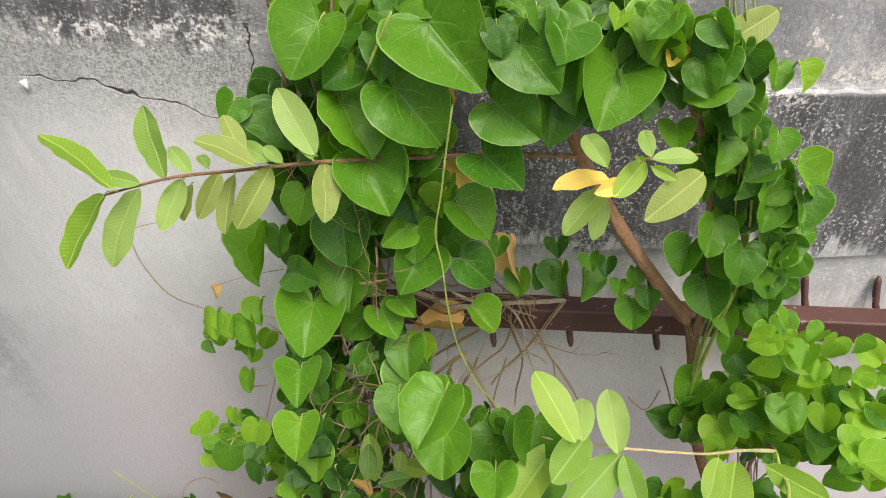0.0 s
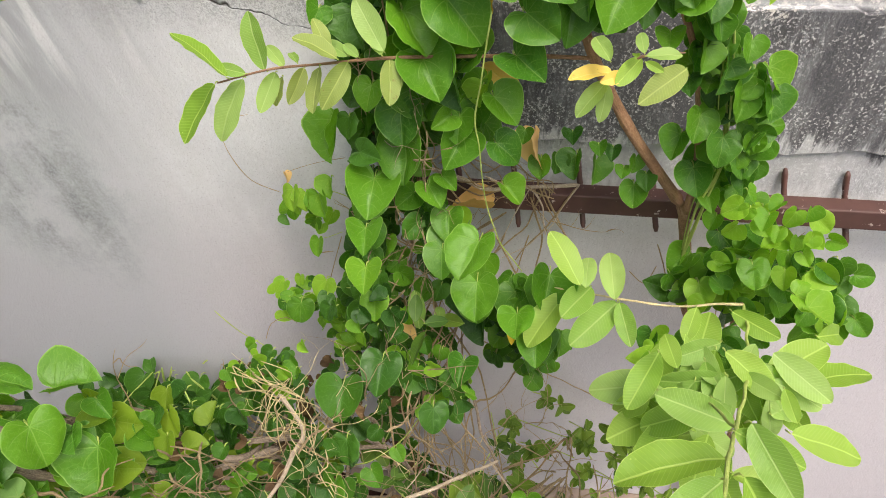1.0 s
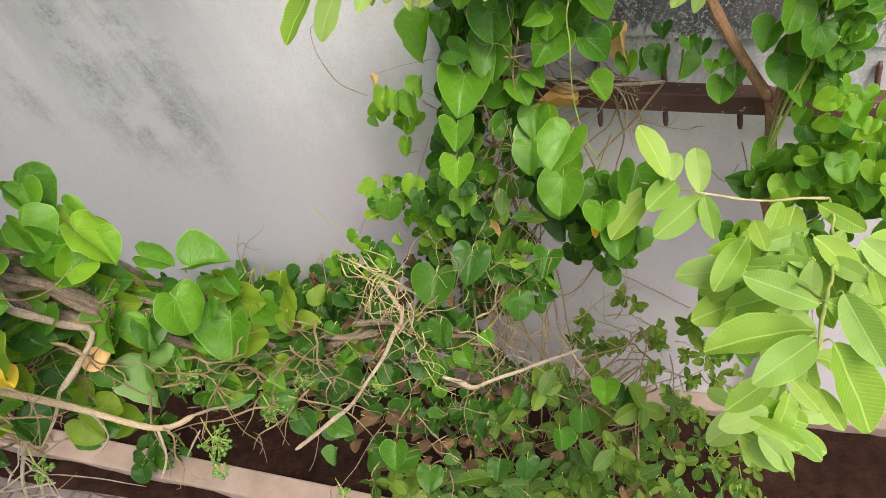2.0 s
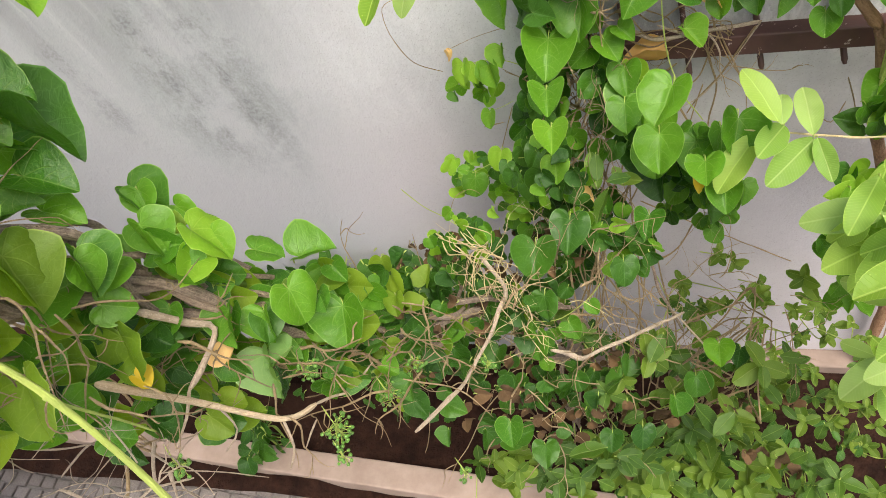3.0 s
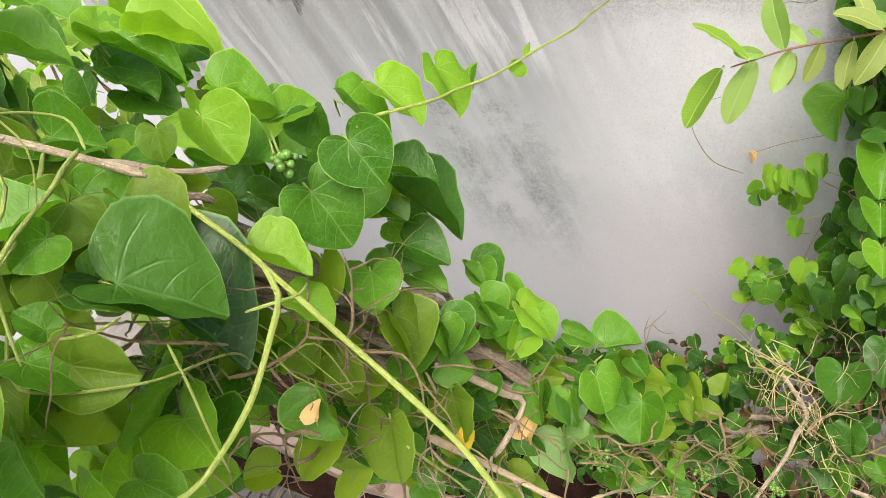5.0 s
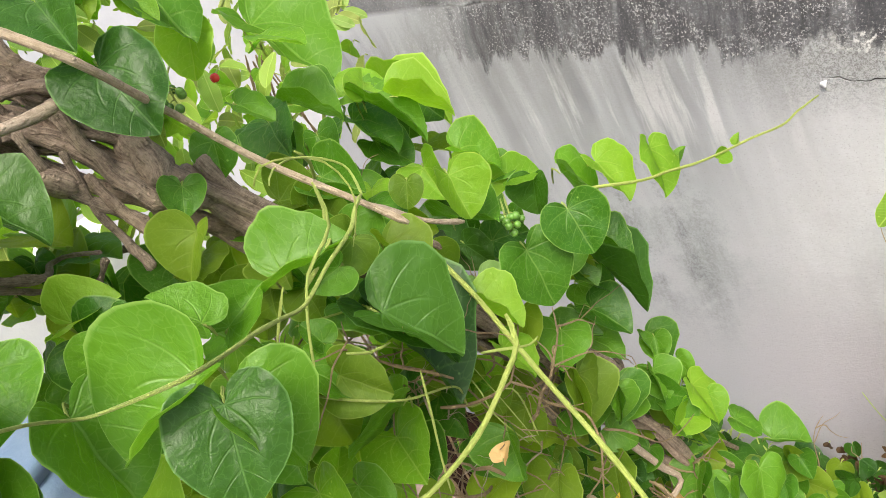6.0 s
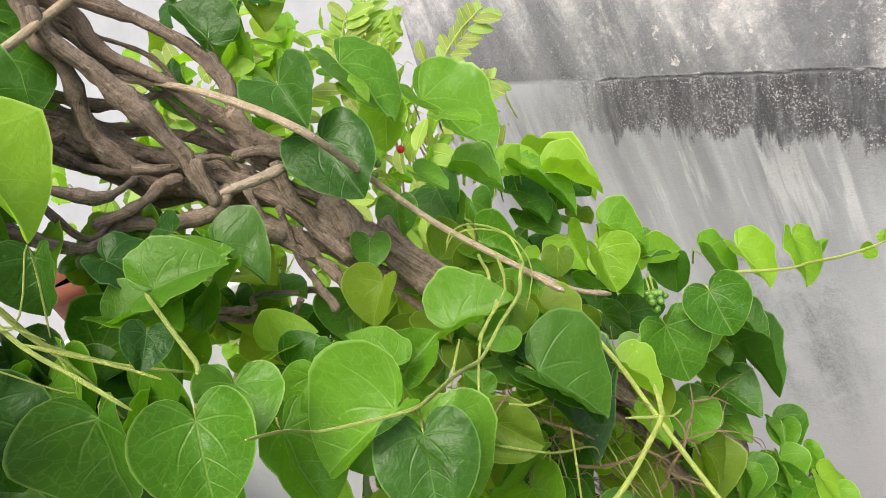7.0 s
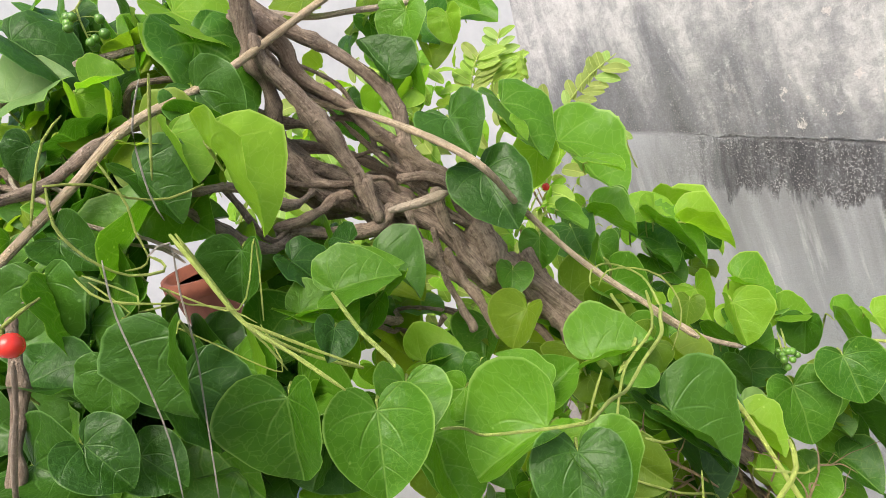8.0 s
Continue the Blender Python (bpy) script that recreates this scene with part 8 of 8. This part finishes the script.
crowd(mainvine, ('round', 'roundolive', 'fresh', 'heart', 'roundfresh'), 44, 0.055, 0.085, 0.13, True, (-1.05, -0.28, 2.61), (-1.02, -0.21, 2.50), (-0.87, -0.15, 2.43), (-0.95, 0.02, 2.24))
crowd(mainvine, ('heart', 'round', 'roundolive'), 14, 0.05, 0.075, 0.07, True, (-1.12, -0.04, 2.52), (-0.98, 0.00, 2.44), (-0.90, 0.10, 2.40))
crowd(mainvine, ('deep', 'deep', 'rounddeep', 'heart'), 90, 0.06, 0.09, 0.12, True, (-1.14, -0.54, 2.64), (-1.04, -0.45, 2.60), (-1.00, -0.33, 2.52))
crowd(mainvine, ('heart', 'fresh', 'deep', 'roundolive'), 16, 0.05, 0.08, 0.08, False, (-1.25, -0.46, 2.86), (-1.16, -0.36, 2.83), (-1.05, -0.30, 2.74))
crowd(mainvine, ('deep', 'heart', 'roundolive'), 44, 0.055, 0.085, 0.09, True, (-1.38, -0.43, 2.97), (-1.35, -0.30, 2.98), (-1.26, -0.25, 2.89))
crowd(mainvine, ('fresh', 'heart', 'round', 'roundolive'), 14, 0.05, 0.075, 0.07, False, (-1.27, -0.07, 2.98), (-1.25, 0.03, 2.91), (-1.21, 0.16, 2.89))
crowd(mainvine, ('heart', 'rounddeep', 'deep', 'roundolive'), 34, 0.029, 0.045, 0.07, False, (-0.88, 0.42, 1.79), (-0.77, 0.44, 1.63), (-0.64, 0.52, 1.50), (-0.53, 0.68, 1.41))
crowd(mainvine, ('deep', 'heart', 'rounddeep', 'roundolive'), 44, 0.055, 0.085, 0.1, True, (-1.31, -0.49, 2.84), (-1.25, -0.44, 2.80), (-1.18, -0.39, 2.77))
crowd(mainvine, ('deep', 'heart', 'roundolive'), 20, 0.05, 0.08, 0.07, True, (-1.35, -0.46, 2.92), (-1.28, -0.39, 2.88), (-1.22, -0.30, 2.88))
crowd(mainvine, ('round', 'heart', 'fresh', 'roundolive'), 40, 0.055, 0.085, 0.1, True, (-1.20, -0.24, 2.67), (-1.11, -0.20, 2.61), (-1.27, -0.09, 2.47))
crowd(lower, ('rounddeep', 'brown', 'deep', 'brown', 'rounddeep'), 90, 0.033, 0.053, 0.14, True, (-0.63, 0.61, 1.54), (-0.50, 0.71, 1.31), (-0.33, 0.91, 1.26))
crowd(lower, ('rounddeep', 'rounddeep', 'deep', 'roundolive'), 50, 0.029, 0.045, 0.1, False, (-0.62, 0.61, 1.60), (-0.50, 0.69, 1.42), (-0.34, 0.76, 1.27))
crowd(lower, ('rounddeep', 'deep', 'weed', 'roundolive'), 110, 0.037, 0.057, 0.16, True, (-2.11, 0.95, 0.67), (-1.66, 0.95, 0.62), (-1.17, 0.95, 0.66), (-0.81, 0.95, 0.49))
crowd(mainvine, ('heart', 'round', 'deep', 'roundolive'), 40, 0.041, 0.061, 0.1, False, (-0.94, 0.28, 1.88), (-0.90, 0.40, 1.74), (-0.78, 0.46, 1.61), (-0.66, 0.52, 1.48))
crowd(mainvine, ('round', 'rounddeep', 'roundolive'), 50, 0.041, 0.061, 0.12, True, (-0.96, 0.22, 1.88), (-0.94, 0.32, 1.73), (-0.87, 0.40, 1.54))
crowd(shrub, ('weed', 'blunt', 'blunt'), 120, 0.034, 0.055, 0.14, True, (-0.59, 0.95, -0.03), (-0.15, 0.95, 0.10), (0.21, 0.95, 0.31), (0.56, 0.95, 0.27))
crowd(lower, ('deep', 'rounddeep', 'brown', 'brown'), 90, 0.033, 0.049, 0.12, True, (-0.86, 1.25, 0.81), (-0.57, 1.25, 0.84), (-0.30, 1.25, 1.07))
crowd(mainvine, ('heart', 'fresh', 'roundolive'), 14, 0.05, 0.08, 0.05, False, (-1.27, -0.42, 2.92), (-1.19, -0.37, 2.86), (-1.06, -0.33, 2.83))
crowd(mainvine, ('heart', 'round', 'roundolive'), 26, 0.045, 0.065, 0.07, False, (-0.90, 0.43, 1.96), (-0.84, 0.48, 1.81), (-0.75, 0.51, 1.68), (-0.63, 0.56, 1.59))
crowd(bush, ('fresh', 'roundfresh'), 20, 0.03, 0.045, 0.06, False, (0.39, 1.10, 1.77), (0.50, 1.10, 1.77), (0.61, 1.10, 1.70))
rosettes(shrub, ('blunt', 'bluntolive', 'bluntolive'), 11, 0.034, 0.054, 0.1, (0.02, 1.20, 0.77), (0.26, 1.20, 0.58), (0.52, 1.20, 0.49))
crowd(curtain, ('round', 'roundfresh', 'fresh', 'heart'), 44, 0.03, 0.045, 0.07, False, (-0.58, 1.23, 1.30), (-0.49, 1.23, 1.23), (-0.41, 1.23, 1.09))
crowd(curtain, ('round', 'deep', 'rounddeep', 'roundfresh'), 40, 0.03, 0.048, 0.06, False, (-0.33, 1.24, 1.29), (-0.24, 1.24, 1.18), (-0.17, 1.24, 1.11))
crowd(curtain, ('heart', 'round'), 20, 0.03, 0.05, 0.05, False, (-0.37, 1.20, 1.56), (-0.30, 1.20, 1.47), (-0.26, 1.20, 1.37))
crowd(curtain, ('heart', 'round', 'heart'), 28, 0.04, 0.06, 0.06, False, (-0.03, 1.15, 1.48), (0.08, 1.15, 1.36), (0.13, 1.15, 1.20))
crowd(shrub, ('blunt', 'weed', 'blunt'), 90, 0.035, 0.055, 0.12, True, (-0.19, 0.86, 0.05), (0.14, 0.86, 0.06), (0.47, 0.86, 0.24))
rosettes(shrub, ('blunt', 'bluntolive', 'bluntolive'), 11, 0.040, 0.066, 0.1, (-0.23, 0.82, 0.35), (0.11, 0.82, 0.37), (0.41, 0.82, 0.51))
rosettes(shrub, ('blunt', 'bluntolive', 'bluntolive'), 17, 0.040, 0.060, 0.12, (0.34, 1.00, 0.62), (0.51, 1.00, 0.41), (0.72, 1.00, 0.08))
rosettes(shrub, ('blunt', 'bluntolive', 'bluntolive'), 10, 0.034, 0.054, 0.08, (0.35, 1.15, 0.70), (0.50, 1.15, 0.57), (0.59, 1.15, 0.71))
crowd(mainvine, ('deep', 'heart'), 44, 0.06, 0.09, 0.1, True, (-1.16, -0.46, 2.73), (-1.07, -0.42, 2.71), (-1.05, -0.39, 2.68))
crowd(mainvine, ('round', 'heart', 'roundolive'), 30, 0.055, 0.08, 0.1, True, (-1.07, 0.10, 2.48), (-0.99, 0.08, 2.44), (-1.08, 0.21, 2.39))
crowd(guava_shoot, ('guavafresh', 'guava'), 30, 0.055, 0.085, 0.07, False, (0.26, 0.75, 1.69), (0.38, 0.75, 1.71), (0.49, 0.75, 1.66))
crowd(bush, ('heart', 'round', 'fresh'), 44, 0.04, 0.06, 0.08, False, (0.30, 1.00, 1.47), (0.42, 1.00, 1.41), (0.50, 1.00, 1.46))
crowd(curtain, ('heart', 'round', 'heart'), 22, 0.035, 0.055, 0.05, False, (-0.02, 1.12, 1.48), (0.05, 1.12, 1.38), (0.08, 1.12, 1.20))
# dark leaves added at the wall in place of shade under the curtain
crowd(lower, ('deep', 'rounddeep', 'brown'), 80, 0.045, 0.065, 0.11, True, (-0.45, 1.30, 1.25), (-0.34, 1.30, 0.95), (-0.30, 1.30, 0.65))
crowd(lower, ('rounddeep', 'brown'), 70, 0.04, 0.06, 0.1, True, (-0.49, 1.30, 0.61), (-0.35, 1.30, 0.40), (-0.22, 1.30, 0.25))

rosettes(shrub, ('blunt', 'bluntolive'), 34, 0.05, 0.08, 0.10, (-0.62, 0.70, 0.35), (-0.25, 0.66, 0.42), (0.15, 0.66, 0.45), (0.5, 0.7, 0.5))
rosettes(shrub, ('bluntolive', 'blunt'), 26, 0.05, 0.08, 0.09, (-0.35, 0.62, 0.72), (0.0, 0.64, 0.78), (0.35, 0.72, 0.72))

for plant in PLANTS:
    finish(plant)


# ---- berries ----
def berry_mesh(name, mat):
    bm = bmesh.new()
    bmesh.ops.create_uvsphere(bm, u_segments=10, v_segments=7, radius=1.0)
    for v in bm.verts:
        if v.co.z > 0.9:
            v.co.z -= 0.10
    me = bpy.data.meshes.new(name)
    bm.to_mesh(me)
    bm.free()
    me.polygons.foreach_set("use_smooth", [True] * len(me.polygons))
    me.materials.append(mat)
    return me


green_berry, red_berry = berry_mesh("berry", berry_green), berry_mesh("ripe_berry", berry_red)
rbz = random.Random(4)


def cluster(plant, n, spread, r, x, y, z, me=None):
    """A bunch of berries on short stalks round a hanging stem."""
    c = Vector((x, y, z))
    bm, berries = bmesh.new(), []
    tube(bm, [c + Vector((-0.02, 0.02, spread * 1.6)), c + Vector((0, 0, spread)), c - Vector((0, 0, spread * 0.8))], 0.0014, 0.001, 5)
    for _ in range(n):
        d = Vector((rbz.gauss(0, 1), rbz.gauss(0, 1), rbz.gauss(0, 1.3)))
        p = c + d.normalized() * spread * rbz.uniform(0.55, 1.0)
        q = Vector((x, y, p.z + 0.006))
        tube(bm, [q, q.lerp(p, 0.6) + Vector((0, 0, 0.002)), p], 0.0007, 0.0006, 4, cap=False)
        ob = new("berry", me or green_berry)
        berries.append(ob)
        ob.matrix_basis = Matrix.LocRotScale(p, Euler((rbz.random() * 3, rbz.random() * 3, 0)), (r * rbz.uniform(0.85, 1.1),) * 3)
    bunch = keep(mesh_object("berry_stalk", bm, stem_green), plant)
    for ob in berries:
        ob.parent = bunch


cluster(mainvine, 45, 0.035, 0.0037, -0.655, 0.355, 1.512)
cluster(mainvine, 26, 0.028, 0.0037, -0.694, 0.412, 1.631)
cluster(mainvine, 30, 0.03, 0.0037, -0.583, 0.439, 1.480)
cluster(mainvine, 19, 0.022, 0.0037, -0.543, 0.507, 1.490)
cluster(mainvine, 26, 0.026, 0.0037, -0.433, 0.596, 1.346)
cluster(mainvine, 19, 0.022, 0.0037, -0.840, 0.215, 1.663)
cluster(mainvine, 15, 0.02, 0.0037, -0.643, 0.316, 1.478)
cluster(mainvine, 6, 0.016, 0.0048, -0.840, 0.244, 2.408)
cluster(mainvine, 10, 0.022, 0.0058, -1.202, -0.355, 2.985)
cluster(mainvine, 6, 0.016, 0.0048, -1.039, 0.037, 2.668)
cluster(mainvine, 5, 0.014, 0.0048, -0.842, 0.239, 2.407)
cluster(mainvine, 15, 0.02, 0.0037, -0.457, 0.369, 1.299)
cluster(mainvine, 2, 0.006, 0.0075, -0.738, -0.481, 2.811, red_berry)
stem(mainvine, bark_pale, 0.0016, 0.0022, (-0.746, -0.484, 2.796), (-0.774, -0.497, 2.762), (-0.814, -0.516, 2.721), (-0.873, -0.542, 2.657))
cluster(mainvine, 1, 0.004, 0.005, -1.074, 0.103, 2.655, red_berry)

# ---- sprays at the far end of the wall ----
far_shrub = plant_thing("shrub", -2.1, 0.85, "yellow-green shrub with paired leaflets beside the wall end", "shrub")


def spray(plant, base, tip, pairs, size, kinds):
    base, tip = Vector(base), Vector(tip)
    stem(plant, stem_green, 0.003, 0.0015, base, base.lerp(tip, 0.5) + Vector((0, 0, 0.02)), tip, name="twig", sides=5)
    way = (tip - base).normalized()
    side = way.cross(Vector((0.5, -0.6, 0.6))).normalized()
    for k in range(pairs):
        p = base.lerp(tip, 0.2 + 0.78 * k / pairs)
        for s in (1, -1):
            d = (side * s + way * 0.75 + Vector((rc.gauss(0, 0.12), rc.gauss(0, 0.12), rc.gauss(0, 0.12)))).normalized()
            leaf(plant, rc.choice(kinds), p, p + d * size * rc.uniform(0.8, 1.1), (0.4, -0.6, 0.6), 1.0, rc.randrange(5))


spray(far_shrub, (-1.865, 0.735, 2.550), (-1.818, 0.939, 2.681), 7, 0.066, ('guava', 'olive'))
spray(far_shrub, (-2.049, 0.665, 2.643), (-2.071, 0.756, 2.815), 6, 0.065, ('guava', 'guavafresh'))
spray(far_shrub, (-2.078, 0.605, 2.643), (-2.088, 0.685, 2.770), 5, 0.08, ('guavafresh', 'olive'))
spray(far_shrub, (-1.814, 0.787, 2.480), (-1.780, 0.872, 2.495), 4, 0.06, ('olive', 'guava'))
spray(far_shrub, (-2.337, 0.886, 2.540), (-2.382, 0.963, 2.697), 6, 0.09, ('guavafresh',))
crowd(far_shrub, ("guavafresh", "guava", "roundfresh", "bluntfresh"), 130, 0.05, 0.08, 0.34, True, (-2.2, 0.7, 1.4), (-2.2, 0.6, 2.0), (-2.25, 0.6, 2.35))
crowd(far_shrub, ("roundfresh", "olive", "guavafresh", "roundolive", "guava"), 130, 0.05, 0.08, 0.22, True, (-1.95, -0.02, 2.60), (-1.90, 0.12, 2.74), (-1.88, 0.30, 2.72), (-1.85, 0.32, 2.45))
crowd(far_shrub, ("guavafresh", "olive", "bluntfresh"), 50, 0.05, 0.08, 0.2, False, (-2.1, 0.8, 2.2), (-2.2, 0.85, 2.5), (-2.3, 0.8, 2.65))
crowd(far_shrub, ("roundfresh", "guavafresh", "fresh", "bluntfresh"), 120, 0.045, 0.075, 0.22, True, (-2.20, -0.04, 2.48), (-2.12, 0.17, 2.53), (-2.11, 0.36, 2.58), (-2.13, 0.56, 2.72))
crowd(far_shrub, ("roundfresh", "guavafresh", "fresh", "bluntfresh", "olive"), 190, 0.045, 0.075, 0.26, True, (-2.06, -0.06, 2.59), (-1.88, 0.02, 2.39), (-1.79, 0.24, 2.27), (-1.81, 0.52, 2.37), (-1.85, 0.82, 2.34))
bundle(far_shrub, bark_dry, 7, 0.12, 0.007, 0.004, 41, (-2.15, 0.85, -0.02), (-2.15, 0.8, 0.9), (-2.18, 0.75, 1.7), (-2.2, 0.8, 2.4), name="twig", turns=0.4)
finish(far_shrub)

weeds = plant_thing("weed_clump", -1.0, 1.36, "dark glossy weeds growing along the wall foot", "weed")
crowd(weeds, ("weed", "deep", "rounddeep"), 90, 0.06, 0.1, 0.12, False, (-1.5, 1.36, 0.5), (-1.2, 1.38, 0.58), (-0.85, 1.38, 0.62))
crowd(weeds, ("weed", "deep"), 90, 0.06, 0.1, 0.2, True, (-1.6, 1.3, 0.2), (-1.2, 1.3, 0.35), (-0.6, 1.25, 0.4))
bundle(weeds, stem_green, 12, 0.25, 0.004, 0.003, 42, (-1.1, 1.3, -0.02), (-1.1, 1.32, 0.35), (-1.12, 1.34, 0.7), name="green_stem", turns=0.2)
finish(weeds)
bed_weed = plant_thing("weed", -1.56, 0.90, "small dark weed leaning over the kerb", "weed")
crowd(bed_weed, ("weed", "deep"), 30, 0.06, 0.085, 0.11, False, (-1.60, 0.84, 0.08), (-1.56, 0.84, 0.2), (-1.52, 0.88, 0.3))
bundle(bed_weed, stem_green, 5, 0.05, 0.004, 0.003, 43, (-1.56, 0.93, -0.02), (-1.56, 0.88, 0.15), (-1.53, 0.87, 0.3), name="green_stem", turns=0.2)
finish(bed_weed)

# ---- beyond the vine: parapet, pot, barrel ----
bm = bmesh.new()
box(bm, -2.75, -2.45, -4.0, 0.3, -0.12, 2.10, 0.01)
tagged(mesh_object("parapet_wall", bm, limewash, False), "white limewashed parapet wall", "wall", kind="structure")


def turned(name, profile, mat, parent, label="", n=28):
    bm = bmesh.new()
    rings = [[bm.verts.new((r * math.cos(2 * math.pi * k / n), r * math.sin(2 * math.pi * k / n), z)) for k in range(n)] for r, z in profile]
    for a, c in zip(rings, rings[1:]):
        for k in range(n):
            bm.faces.new((a[k], a[(k + 1) % n], c[(k + 1) % n], c[k]))
    bm.faces.new(rings[0][::-1])
    bm.faces.new(rings[-1])
    return part(name, bm, mat, parent, label)


pot = thing("flower_pot", -2.6, -0.20, 2.10, "terracotta flower pot standing on the white parapet", "pot")
turned("pot_body", [(0.075, 0.0), (0.105, 0.17), (0.11, 0.17), (0.125, 0.172), (0.125, 0.225), (0.108, 0.225), (0.10, 0.19)], terracotta, pot)
turned("pot_soil", [(0.099, 0.175), (0.099, 0.19)], soil_mat, pot, "dry potting soil")
barrel = thing("barrel", -2.2, -0.36, -0.12, "faded blue plastic barrel in the yard", "barrel")
turned("barrel_body", [(0.17, 0.0), (0.19, 0.06), (0.19, 0.6), (0.20, 0.62), (0.19, 0.65), (0.19, 1.3), (0.20, 1.32), (0.19, 1.35), (0.19, 1.9), (0.17, 1.95)], blue_paint, barrel)
turned("barrel_lid", [(0.175, 1.951), (0.175, 1.99), (0.16, 2.0)], blue_paint, barrel, "blue screw lid")





# ---- yard paving: broken stone mosaic beside the kerb ----
rp = random.Random(9)
paving = tagged(new("pavement"), "grey broken-stone mosaic paving of the yard", "pavement", kind="structure")
paving.location = (-1.5, 0.5, -0.12)
bpy.context.view_layer.update()
shapes = []
for k in range(9):
    bm = bmesh.new()
    ring = [(0.5 * x + rp.uniform(-0.10, 0.06) * x, 0.5 * y + rp.uniform(-0.10, 0.06) * y) for x, y in ((1, 1), (-1, 1), (-1, -1), (1, -1))]
    if k % 3 == 0:
        ring.insert(1, (rp.uniform(-0.15, 0.15), rp.uniform(0.42, 0.52)))
    n = len(ring)
    low = [bm.verts.new((x, y, 0.0)) for x, y in ring]
    mid = [bm.verts.new((x, y, 0.010)) for x, y in ring]
    top = [bm.verts.new((x * 0.93, y * 0.93, 0.014)) for x, y in ring]
    for a, c in ((low, mid), (mid, top)):
        for i in range(n):
            bm.faces.new((a[i], a[(i + 1) % n], c[(i + 1) % n], c[i]))
    bm.faces.new(top)
    me = bpy.data.meshes.new("stone")
    bm.to_mesh(me)
    bm.free()
    me.materials.append(tile_mat)
    shapes.append(me)
for i in range(32):
    for j in range(9):
        ob = new("stone", shapes[rp.randrange(9)])
        keep(ob, paving)
        x = -3.1 + 0.078 * i + (0.039 if j % 2 else 0.0) + rp.uniform(-0.004, 0.004)
        y = 0.700 - math.tan(KERB_TURN) * (x + 1.03) - 0.062 * j + rp.uniform(-0.003, 0.003)
        ob.matrix_basis = Matrix.LocRotScale((x, y, -0.121), Euler((0, 0, rp.choice((0.0, math.pi)) - KERB_TURN + rp.uniform(-0.05, 0.05))), (0.074 * rp.uniform(0.88, 1.02), 0.058 * rp.uniform(0.9, 1.02), 1))
